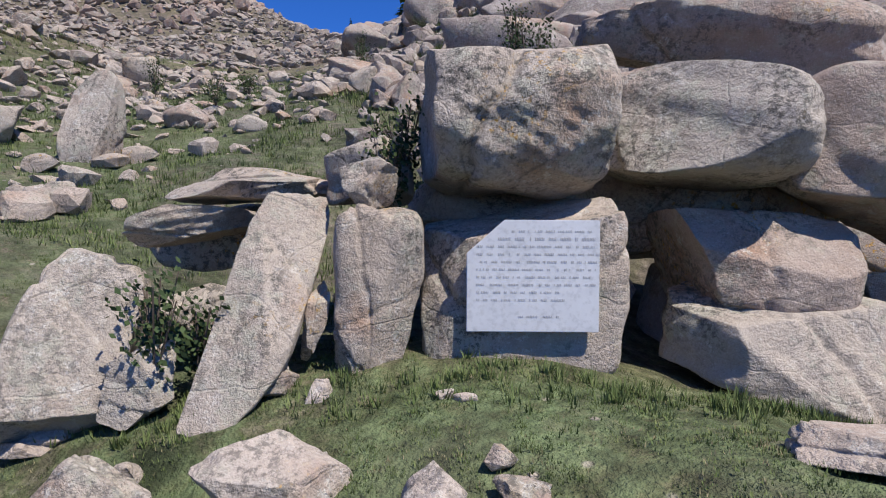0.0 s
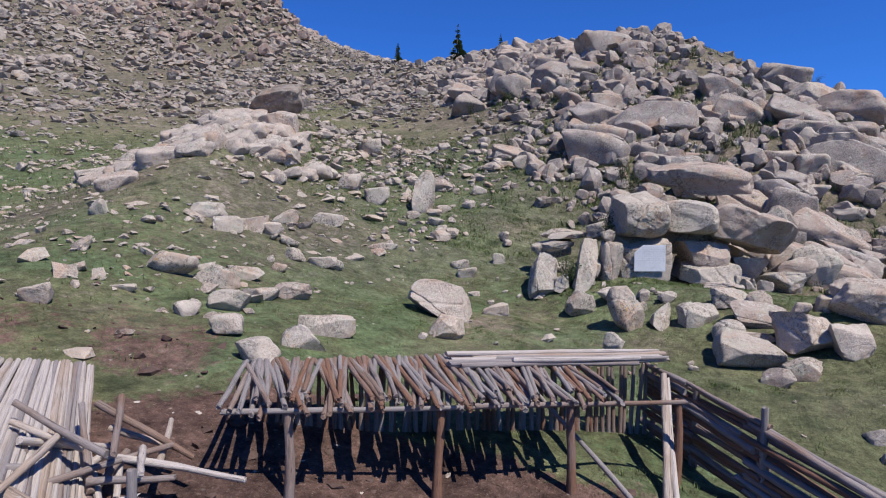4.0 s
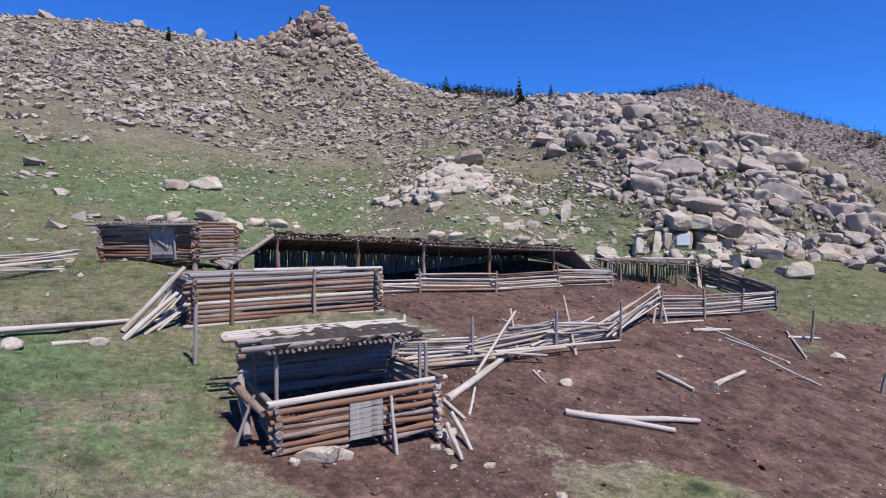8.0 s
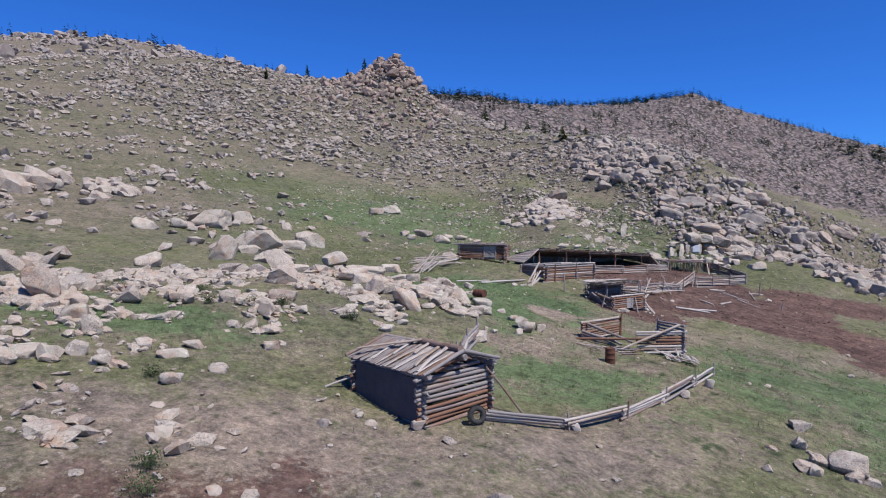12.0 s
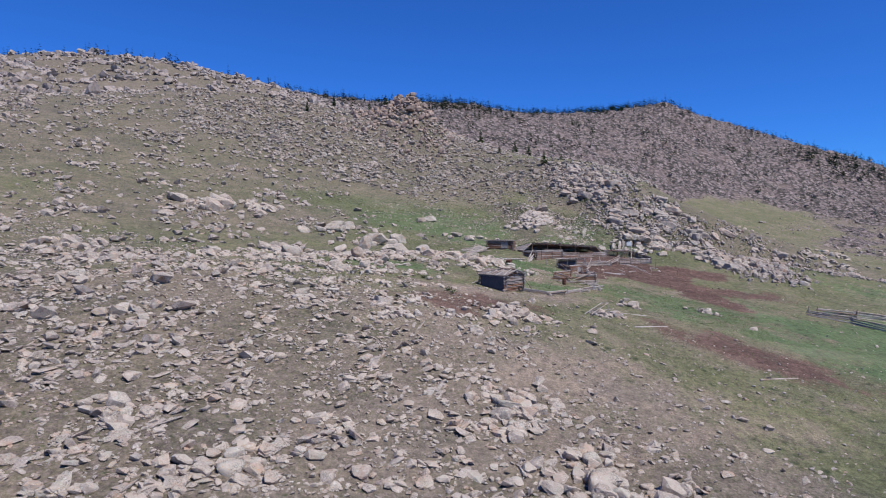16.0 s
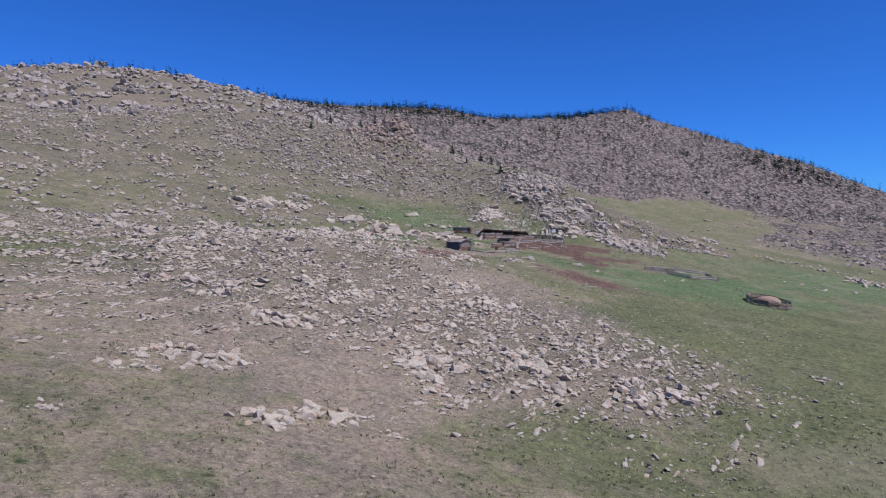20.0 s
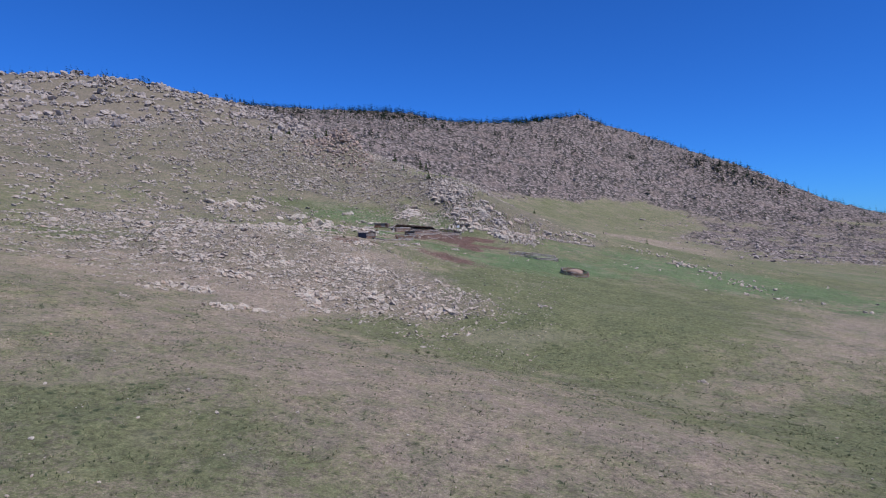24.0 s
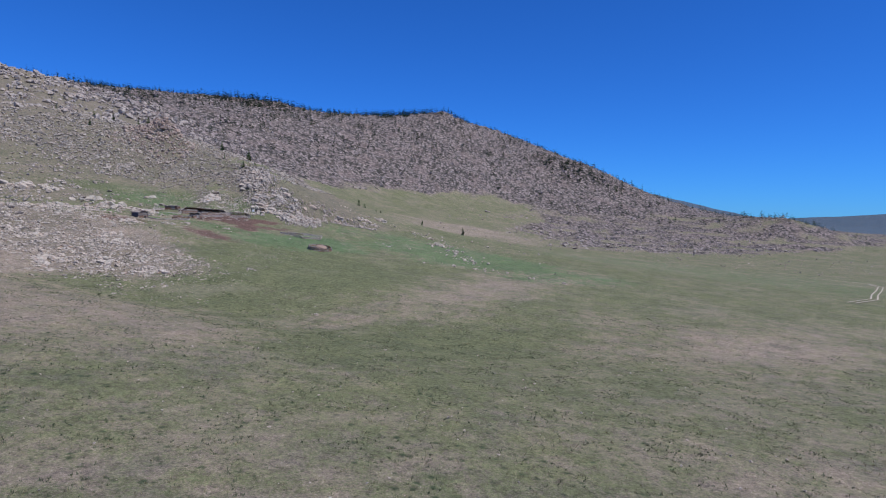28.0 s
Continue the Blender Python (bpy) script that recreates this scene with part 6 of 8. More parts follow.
scatter("mound_rocks", "broken stone litter on dry gravelly soil", 21000, (-95, 55, -172, -84), lambda x, y: np.clip(rocky(x, y) + 0.1, 0, 1) * (0.1 + 0.9 * clumps(x, y, 7, 169) ** 1.6) * (1 - yard(x, y)), 0.12, 0.55, 1, M_ROCK_HILL, 170, 2.3, 0.5)
scatter("mound_rocks", "flat broken rocks cropping out of dry soil", 1800, (-20, 45, -160, -105), lambda x, y: np.maximum(blob(x, y, 14, -134, 24, 14, -30, 0.4, 35, 0.3), blob(x, y, 3, -148, 18, 6, -10, 0.4, 71, 0.3)) * clumps(x, y, 5, 72) ** 1.5, 0.25, 1.2, 2, M_ROCK_STUFF, 73, 2.0, 0.5)
scatter("mound_rocks", "long bedded slabs showing through the dry slope", 6500, (-110, 40, -195, -95), lambda x, y: clumps((x * 0.26 + y * 0.97) * 0.28, y * 0.26 - x * 0.97, 5.5, 171, 0.15) ** 1.5 * np.maximum(blob(x, y, -48, -140, 48, 30, 25, 0.4, 172, 0.2), 0.8 * blob(x, y, 10, -140, 26, 20, -30, 0.4, 35)), 0.25, 0.95, 1, M_ROCK_HILL, 173, 2.2, 0.42, strike=75)
scatter("hill_rocks", "grey rocks scattered over the mountain side", 34000, (-330, -30, -150, 260), lambda x, y: np.clip((rocky(x, y) + 0.08) * (0.05 + 1.3 * clumps(x, y, 30, 74) ** 1.5 * (0.2 + clumps(x, y, 9, 176))), 0, 1) * (np.hypot(x + 40, y - 30) > 50), 0.4, 2.2, 1, M_ROCK_HILL, 75, 2.1, 0.6)
scatter("hill_rocks", "large grey blocks of the upper ridge", 5500, (-640, -150, 40, 480), lambda x, y: np.clip((land_quick(x, y) - 60) / 60, 0, 1) * clumps(x, y, 45, 174) ** 2, 1.5, 7.0, 1, M_ROCK_FAR, 175, 2.1, 0.8)
scatter("mountain_rocks", "distant mauve grey rock outcrops on the mountain", 18000, (-700, 620, 280, 1250), lambda x, y: np.clip(rocky(x, y) * (0.2 + clumps(x, y, 70, 76)), 0, 1), 1.2, 5.0, 1, M_ROCK_FAR, 77, 2.2, 0.6)
scatter("peak_rocks", "reddish broken blocks of the peak crag", 700, (-124, -78, 62, 102), lambda x, y: np.exp(-np.hypot((x + 100) * 0.7, (y - 84)) / 7), 0.7, 3.0, 2, M_ROCK_PEAK, 178, 1.8, 0.8, tilt=0.6)
scatter("meadow_stones", "stones lying in the green slope below the scree", 3600, (-75, -10, -34, 14), lambda x, y: (0.12 + 0.88 * clumps(x, y, 8, 182)) * (1 - yard(x, y)) * np.clip((y + 0.3 * x + 42) / 30, 0.1, 1), 0.12, 0.75, 1, M_ROCK_STUFF, 183, 2.3, 0.5, 0.2)
scatter("meadow_stones", "small pale stones strewn over the meadow", 2600, (-60, 60, -150, 0), lambda x, y: 0.25 + 0.75 * clumps(x, y, 12, 78) * (1 - yard(x, y)), 0.08, 0.4, 1, M_ROCK_STUFF, 79, 2.4)
scatter("meadow_stones", "line of pale stones along the foot of the slope", 420, (15, 150, -85, 62), lambda x, y: np.maximum(np.exp(-((x - np.interp(-y, (-60, -50, -44, -11, 21, 71, 79), (30, 57, 79, 97, 106, 122, 146))) / 5) ** 2), 0.02) * np.clip((y + 110) / 120, 0.1, 1), 0.3, 1.9, 2, M_ROCK_STUFF, 80, 2.0)
scatter("meadow_stones", "stones in the dry grass of the lower slope", 1500, (-40, 160, -290, -140), lambda x, y: 0.15 + 0.85 * clumps(x, y, 18, 81), 0.12, 0.4, 1, M_ROCK_STUFF, 82, 2.8)
scatter("hill_rocks", "rubble band on the green hillside across the hollow", 4200, (60, 760, 200, 860), lambda x, y: np.clip(clumps(x, y, 50, 83) ** 2 * 0.3 + rocky(x, y), 0, 1) * (land_quick(x, y) < 25), 0.6, 2.6, 1, M_ROCK_FAR, 84, 2.3, 0.6)


M_CLOD = plain_material("dry_dung_clods", (0.060, 0.038, 0.032), (0.135, 0.088, 0.073), 3.0, 0.95, 0.0, 0.6)
M_CHIP = plain_material("bleached_chips", (0.36, 0.31, 0.27), (0.50, 0.45, 0.40), 5.0, 0.9)
scatter("dung_clods", "dry brown dung clods trodden into the yard", 5200, (-20, 26, -52, -14), lambda x, y: yard(x, y) * (0.15 + 0.85 * clumps(x, y, 3.5, 87)), 0.05, 0.32, 1, M_CLOD, 88, 2.4, 0.45, 0.25)
scatter("wood_chips", "pale splinters and bone chips strewn over the yard", 700, (-18, 20, -50, -16), lambda x, y: yard(x, y) * (0.2 + 0.8 * clumps(x, y, 5, 89)), 0.04, 0.16, 1, M_CHIP, 90, 2.6, 0.3, 0.2)


# ---- plants ----
def grass(name, label, n, box, chance, height, mat, seed, blades=6, spread=0.09, wide=0.05):
    rng = np.random.RandomState(seed)
    x, y = sample(rng, n, box, chance)
    n = len(x)
    z = ground(x, y) - 0.015
    a = rng.uniform(0, 2 * np.pi, (n, blades))
    r = rng.uniform(0, spread, (n, blades))
    h = height * rng.uniform(0.45, 1.15, (n, blades)) * rng.uniform(0.6, 1.3, (n, 1))
    bx, by = x[:, None] + r * np.cos(a), y[:, None] + r * np.sin(a)
    w = wide * h + 0.003
    lean = h * rng.uniform(0.15, 0.7, (n, blades))
    t = a + rng.normal(0, 0.6, (n, blades))
    bz = np.repeat(z[:, None], blades, 1)
    p0 = np.stack([bx - w * np.sin(t), by + w * np.cos(t), bz], -1)
    p1 = np.stack([bx + w * np.sin(t), by - w * np.cos(t), bz], -1)
    p2 = np.stack([bx + lean * np.cos(t), by + lean * np.sin(t), bz + h], -1)
    verts = np.stack([p0, p1, p2], 2).reshape(-1, 3)
    me = fast_mesh(name, verts, np.arange(len(verts)).reshape(-1, 3))
    me.materials.append(mat)
    return tagged(new(name, me), label, "grass", kind="stuff")


grass("grass", "short green and dry grass before the crag", 30000, (-9, 6, -9.5, 0.3), lambda x, y: 0.35 + 0.65 * clumps(x, y, 1.6, 90), 0.032, M_GRASS, 91, 7, 0.06)
grass("grass", "dry grass stalks in the meadow turf", 7000, (-10, 7, -13, 0.3), lambda x, y: 0.2 + 0.8 * clumps(x, y, 1.1, 92), 0.034, M_GRASS_DRY, 93, 6, 0.07)
grass("grass", "tall green grass at the foot of the stones", 420, (-5, 3.5, -2.2, 0.6), lambda x, y: np.exp(-((y + 1.0 - 0.35 * (x + 1.5)) / 0.35) ** 2), 0.11, M_GRASS, 94, 12, 0.08)
grass("grass", "tufts of green meadow grass", 14000, (-48, 12, -30, 14), lambda x, y: np.clip(green(x, y) + lush(x, y), 0, 1) * (1 - yard(x, y)) * (1 - 0.9 * blob(x, y, -2, -4, 8, 6, 0, 0.3, 23)), 0.11, M_GRASS, 95, 6, 0.14)
grass("grass", "tufts of green meadow grass", 14000, (-50, 20, -100, -30), lambda x, y: np.clip(0.4 * green(x, y) + lush(x, y), 0, 1) * (1 - yard(x, y)), 0.16, M_GRASS, 96, 6, 0.2)
grass("grass", "dry tussocks on the lower slope", 16000, (-45, 170, -300, -150), lambda x, y: 0.25 + 0.75 * clumps(x, y, 9, 97), 0.22, M_GRASS_DRY, 98, 5, 0.22, 0.14)
grass("grass", "dark green tussocks on the lower slope", 30000, (-30, 200, -300, -140), lambda x, y: np.clip(clumps(x, y, 16, 99) ** 1.5 * (0.3 + green(x, y)), 0, 1), 0.17, M_TUSSOCK, 100, 7, 0.2, 0.18)


grass("grass", "green grass and herbs between the slope stones", 15000, (-32, -3, 0.5, 20), lambda x, y: 0.2 + 0.8 * clumps(x, y, 3.5, 101), 0.15, M_GRASS, 102, 8, 0.16)
grass("grass", "green grass and herbs between the blocks of the spur", 9000, (-30, 45, 2, 45), lambda x, y: outcrop(x, y) * clumps(x, y, 5, 105), 0.34, M_GRASS, 106, 9, 0.3, 0.07)
grass("grass", "green grass on the long hillside", 9000, (-110, -25, -50, 45), lambda x, y: green(x, y) * (0.3 + 0.7 * clumps(x, y, 6, 103)), 0.26, M_GRASS, 104, 7, 0.3)


def crown(rng, height, tiers, boughs, needles=3):
    """A ragged conifer crown: tiers of drooping boughs, each of several needle blades."""
    verts = []
    for k in range(tiers):
        f = (k + rng.uniform(0, 0.8)) / tiers
        z = height * (0.10 + 0.88 * f)
        reach = height * 0.27 * (1 - f) ** 0.75 * rng.uniform(0.75, 1.2) + 0.03 * height
        for _ in range(boughs):
            a = rng.uniform(0, 6.283)
            L = reach * rng.uniform(0.6, 1.15)
            for _ in range(needles):
                b = a + rng.normal(0, 0.28)
                c, s = math.cos(b), math.sin(b)
                m, w = L * rng.uniform(0.55, 1.0), L * rng.uniform(0.16, 0.3)
                zz = z + rng.normal(0, 0.02) * height
                verts += [(c * m * 0.15, s * m * 0.15, zz), (c * m * 0.6 - s * w, s * m * 0.6 + c * w, zz - 0.10 * m), (c * m, s * m, zz - 0.22 * m), (c * m * 0.6 + s * w, s * m * 0.6 - c * w, zz + 0.03 * m)]
    return np.array(verts)


def conifer(x, y, height, seed, tiers=13, boughs=8):
    rng = np.random.RandomState(seed)
    base = new("larch_tree")
    base.matrix_world = pose(x, y, float(ground(x, y)) - 0.1)
    tagged(base, "dark green larch tree standing among rocks", "tree", "trees on the ridge")
    bm = bmesh.new()
    bmesh.ops.create_cone(bm, segments=7, radius1=height * 0.022, radius2=height * 0.004, depth=height * 0.96, cap_ends=True)
    bmesh.ops.translate(bm, verts=bm.verts, vec=(0, 0, height * 0.48))
    part("trunk", bm, M_BARK, base)
    v = crown(rng, height, tiers, boughs)
    part("crown", fast_mesh("crown", v, np.arange(len(v)).reshape(-1, 4)), M_NEEDLE, base)


for n, (x, y, h) in enumerate(((-35.8, 68.4, 6.0), (-30, 73, 3.0), (-112, 92, 7.0), (-108, 97, 5.5), (-126, 104, 6.0), (-150, 112, 7), (-170, 120, 6), (-142, 75, 5), (-205, 128, 8), (-196, 138, 8), (-225, 150, 9), (-240, 160, 9),
                               (12, 186, 9), (16, 190, 7), (28, 178, 5), (33, 171, 4.5), (-60, 95, 4), (62, 205, 7), (95, 230, 8), (-52, 118, 7), (-80, 135, 8), (-66, 150, 9))):
    conifer(x, y, h, 300 + n)


def forest(name, label, n, box, chance, lo, hi, seed):
    rng = np.random.RandomState(seed)
    x, y = sample(rng, n, box, chance)
    shapes = [crown(np.random.RandomState(seed + k), 1.0, 8, 5, 1) for k in range(6)]
    verts = []
    for k, (a, b, z) in enumerate(zip(x, y, ground(x, y))):
        h = rng.uniform(lo, hi)
        verts.append(shapes[k % 6] * np.array([h * rng.uniform(0.8, 1.3), h, h]) + np.array([a, b, z - 0.05 * h]))
    v = np.concatenate(verts)
    me = fast_mesh(name, v, np.arange(len(v)).reshape(-1, 4))
    me.materials.append(M_NEEDLE_FAR)
    return tagged(new(name, me), label, "forest", kind="stuff")


def crest_chance(x, y):
    z = land_quick(x, y)
    return np.clip((z - np.maximum(land_quick(x, y + 90), land_quick(x, y + 45)) + 6) / 10, 0, 1) * np.clip((z - 70) / 60, 0, 1)


forest("pine_forest", "dark pines along the mountain crest", 1500, (-900, 560, 850, 1500), lambda x, y: np.clip(crest_chance(x, y), 0, 1), 11, 19, 401)
forest("pine_forest", "dense dark pines on the crest humps", 800, (-560, 420, 820, 1300), lambda x, y: np.maximum(np.maximum(0.4 * blob(x, y, -390, 965, 105, 55, 10, 0.3, 408, 0.2), 0.7 * blob(x, y, -90, 1095, 110, 55, 0, 0.3, 409, 0.2)), 0.35 * blob(x, y, 295, 1000, 90, 45, -20, 0.3, 411, 0.3)), 12, 20, 410)
forest("pine_forest", "scattered dark pines on the mountain side", 1700, (-750, 620, 420, 1200), lambda x, y: np.clip((land_quick(x, y) - 40) / 200, 0, 1) * (0.10 + clumps(x, y, 120, 402)) ** 2, 9, 16, 403)
forest("pine_forest", "scattered dark pines on the near mountain ridge", 420, (-800, -200, 220, 600), lambda x, y: np.clip((land_quick(x, y) - 145) / 35, 0, 1) * (0.15 + clumps(x, y, 70, 404)) ** 1.5, 8, 14, 405)
forest("pine_forest", "pines on the descending ridge and knoll", 420, (200, 760, 780, 1250), lambda x, y: clumps(x, y, 70, 406) ** 2, 9, 16, 407)
forest("pine_forest", "small pines on the low knoll of the ridge", 60, (545, 690, 745, 830), lambda x, y: blob(x, y, 615, 785, 45, 25, -20, 0.3, 412, 0.2), 5, 10, 413)

# ---- timber ----
def unit_log(seed, sides=9, rings=7, flat=0.0):
    """A bent, tapered, uneven round timber along x, one metre long and of radius one."""
    rng = np.random.RandomState(seed)
    bend, ph = rng.uniform(0.15, 0.5), rng.uniform(0, 6.28)
    verts = []
    for k in range(rings):
        f = k / (rings - 1)
        r = 1.0 - 0.22 * f + rng.normal(0, 0.035)
        oy, oz = bend * math.sin(math.pi * f + ph) - bend * math.sin(ph), 0.5 * bend * math.sin(2.2 * math.pi * f + ph) - 0.5 * bend * math.sin(ph)
        for a in range(sides):
            t = 2 * math.pi * a / sides
            q = r * (1 + rng.normal(0, 0.05))
            verts.append((f + (rng.normal(0, 0.006) if k in (0, rings - 1) else 0), q * math.cos(t) + oy, q * math.sin(t) * (1 - flat) + oz))
    faces = [[k * sides + a, k * sides + (a + 1) % sides, (k + 1) * sides + (a + 1) % sides, (k + 1) * sides + a] for k in range(rings - 1) for a in range(sides)]
    return verts, faces + [list(range(sides))[::-1], [(rings - 1) * sides + a for a in range(sides)]]


def log_meshes(mat, flat=0.0, tag=0):
    out = []
    for n in range(6):
        v, f = unit_log(700 + n + tag, flat=flat)
        me = bpy.data.meshes.new("log")
        me.from_pydata(v, [], f)
        for p in me.polygons:
            p.use_smooth = len(p.vertices) == 4
        me.materials.append(mat)
        out.append(me)
    return out


LOGS = {"grey": log_meshes(M_WOOD), "brown": log_meshes(M_WOOD_BROWN, tag=10), "pale": log_meshes(M_WOOD_PALE, tag=20)}
SPLIT = {"grey": log_meshes(M_WOOD, 0.55, 30), "brown": log_meshes(M_WOOD_BROWN, 0.55, 40), "pale": log_meshes(M_WOOD_PALE, 0.55, 50)}
dice = random.Random(5)


def thing(name, x, y, label, category, group="", z=None):
    ob = new(name)
    ob.location = (x, y, float(ground_near(x, y)) if z is None else z)
    return tagged(ob, label, category, group)


def log(owner, a, b, r, kind="grey", name="log", split=False):
    """A timber from a to b under a thing (or under a part, whose turn is none)."""
    a, b = Vector(a), Vector(b)
    d = b - a
    ob = new(name, dice.choice((SPLIT if split else LOGS)[kind]))
    x = d.normalized()
    up = Vector((0, 0, 1)) if abs(x.z) < 0.95 else Vector((0, 1, 0))
    y = up.cross(x).normalized()
    m = Matrix((x, y, x.cross(y))).transposed().to_4x4()
    spin = 0 if split else dice.uniform(0, 6.28)
    base, p = Vector((0, 0, 0)), owner
    while p:
        base += p.location
        p = p.parent
    ob.parent = owner
    ob.matrix_basis = Matrix.Translation(a - base) @ m @ Matrix.Rotation(spin, 4, "X") @ Matrix.Diagonal((d.length, r, r, 1))
    return ob


ground_near = table(ground, (-52, 64, -100, 12), 0.4)


def gz(x, y, up=0.0):
    return (x, y, float(ground_near(x, y)) + up)


def between(a, b, f):
    return tuple(p + (q - p) * f for p, q in zip(a, b))


def loose(a, b, r, kind="pale", label="weathered log lying on the trodden ground", up=(0.0, 0.0), group="loose logs in the yard"):
    """A single log lying on the ground, from a to b in plan."""
    t = thing("fallen_log", (a[0] + b[0]) / 2, (a[1] + b[1]) / 2, label, "log", group)
    log(t, gz(*a, r * 0.8 + up[0]), gz(*b, r * 0.8 + up[1]), r, kind, "trunk")


def crib_wall(owner, a, b, z0, z1, n, r, kinds, over=0.22, odd=0, gap=None):
    """Courses of logs from corner a to b, from height z0 to z1; gap: the stretch of a doorway as shares of the length."""
    for k in range(n):
        z = z0 + (z1 - z0) * (k + 0.5 + 0.5 * odd) / n
        d = Vector((b[0] - a[0], b[1] - a[1], 0)).normalized() * (over + dice.uniform(-0.08, 0.1))
        p, q = (a[0] - d.x, a[1] - d.y, z + dice.uniform(-0.015, 0.015)), (b[0] + d.x, b[1] + d.y, z + dice.uniform(-0.015, 0.015))
        if dice.random() < 0.5:
            p, q = q, p
        kind = dice.choice(kinds)
        if gap and gap[2] <= (k + 0.5) / n <= gap[3]:
            lo, hi = (gap[0], gap[1]) if (Vector(p) - Vector((*a, z))).length < 1 else (1 - gap[1], 1 - gap[0])
            log(owner, p, between(p, q, lo), r, kind)
            log(owner, between(p, q, hi), q, r * 0.95, kind)
        else:
            log(owner, p, q, r * dice.uniform(0.9, 1.1), kind)


def rails(owner, a, b, n, lo, hi, r, kinds, wild=0.1, over=0.3):
    """Loose rails from post to post."""
    for k in range(n):
        h = lo + (hi - lo) * k / max(1, n - 1)
        d = Vector((b[0] - a[0], b[1] - a[1], 0)).normalized()
        s, e = dice.uniform(0, over), dice.uniform(0, over)
        off = dice.uniform(-0.07, 0.07)
        p = gz(a[0] - d.x * s - d.y * off, a[1] - d.y * s + d.x * off, h + dice.uniform(-wild, wild))
        q = gz(b[0] + d.x * e - d.y * off, b[1] + d.y * e + d.x * off, h + dice.uniform(-wild, wild))
        if dice.random() < 0.5:
            p, q = q, p
        log(owner, p, q, r * dice.uniform(0.75, 1.2), dice.choice(kinds), "rail")


def pole(owner, x, y, h, r, kind="grey", lean=(0, 0), name="post"):
    return log(owner, gz(x, y, -0.25), (x + lean[0], y + lean[1], float(ground_near(x, y)) + h), r, kind, name)


def plank(owner, a, b, width, thick, mat, name="plank", face=None):
    """A sawn board from a to b; face: the way its broad side looks."""
    a, b = Vector(a), Vector(b)
    d = b - a
    x = d.normalized()
    n = Vector(face or (0, 0, 1))
    n = (n - x * n.dot(x)).normalized()
    y = n.cross(x)
    bm = bmesh.new()
    bmesh.ops.create_cube(bm, size=1.0)
    for v in bm.verts:
        v.co = Vector(((v.co.x + 0.5), v.co.y * width, v.co.z * thick))
        v.co.x *= d.length
        v.co.y *= 1 + dice.uniform(-0.08, 0.08)
    bmesh.ops.bevel(bm, geom=bm.edges[:], offset=thick * 0.15, segments=1, affect="EDGES")
    ob = part(name, bm, mat, owner)
    base, p = Vector((0, 0, 0)), owner
    while p:
        base += p.location
        p = p.parent
    ob.matrix_basis = Matrix.Translation(a - base) @ Matrix((x, y, n)).transposed().to_4x4()
    return ob


M_PLANK = wood_material("plank_grey", (0.36, 0.33, 0.32), (0.30, 0.22, 0.17), 0.15)
M_THATCH = plain_material("dark_dung_thatch", (0.035, 0.030, 0.026), (0.075, 0.062, 0.052), 5.0, 0.95, 0.0, 0.9)
M_RUST = plain_material("rusty_steel", (0.085, 0.036, 0.025), (0.155, 0.070, 0.046), 4.0, 0.75, 0.3, 0.3)
M_RUBBER = plain_material("tyre_rubber", (0.022, 0.022, 0.023), (0.055, 0.052, 0.050), 8.0, 0.8)
M_MARBLE = plain_material("grey_white_marble", (0.50, 0.515, 0.54), (0.61, 0.625, 0.65), 1.8, 0.55, 0.0, 0.05)
M_LETTER = plain_material("worn_letters", (0.38, 0.38, 0.39), (0.48, 0.48, 0.49), 20.0, 0.7)
M_SHEET = plain_material("dark_painted_sheet", (0.045, 0.047, 0.065), (0.075, 0.076, 0.095), 1.5, 0.55, 0.0, 0.1)
M_FELT = plain_material("red_brown_heap", (0.22, 0.15, 0.12), (0.31, 0.22, 0.17), 1.2, 0.95, 0.0, 0.6)


# ---- plaque on the crag ----
def plaque():
    """A marble plate with one corner cut off, set against the flat face of the block."""
    origin, turn, width, height = (-1.866, -0.657, 0.255), 22.2, 1.19, 1.005
    t = new("memorial_plaque")
    t.matrix_world = pose(*origin, 0, 0, turn)
    tagged(t, "grey white marble plaque with rows of engraved text", "plaque")
    w, h, cx, cz = width, height, 0.285 * width, 0.30 * height
    bm = bmesh.new()
    ring = [bm.verts.new(p) for p in ((0, 0, 0), (w, 0, 0), (w, 0, h), (cx, 0, h), (0, 0, h - cz))]
    f = bm.faces.new(ring)
    out = bmesh.ops.extrude_face_region(bm, geom=[f])
    bmesh.ops.translate(bm, verts=[v for v in out["geom"] if isinstance(v, bmesh.types.BMVert)], vec=(0, 0.05, 0))
    bmesh.ops.recalc_face_normals(bm, faces=bm.faces)
    bmesh.ops.bevel(bm, geom=bm.edges[:], offset=0.006, segments=2, affect="EDGES")
    part("plate", bm, M_MARBLE, t)
    rng = random.Random(8)
    rows = 11
    for k in range(rows):
        z = h * (0.90 - 0.068 * k) if k < rows - 1 else h * 0.14
        lo, hi = (0.33, 0.93) if k == 0 else (0.24, 0.96) if k == 1 else (0.08, 0.95 if k < 8 else 0.72)
        if k == rows - 1:
            lo, hi = 0.40, 0.70
        bm = bmesh.new()
        x = lo * w
        while x < hi * w:
            n = rng.uniform(0.03, 0.12) * w
            for c in range(int(n / (0.012 * w))):
                if rng.random() < 0.9:
                    m = Matrix.Translation((x + c * 0.012 * w, -0.002, z)) @ Matrix.Diagonal((0.0062 * w, 0.003, (0.030 if k == 1 else 0.021) * h * rng.uniform(0.7, 1.0), 1))
                    bmesh.ops.create_cube(bm, size=1.0, matrix=m)
            x += n + 0.018 * w
        part("text_line", bm, M_LETTER, t, "row of engraved bars")


plaque()


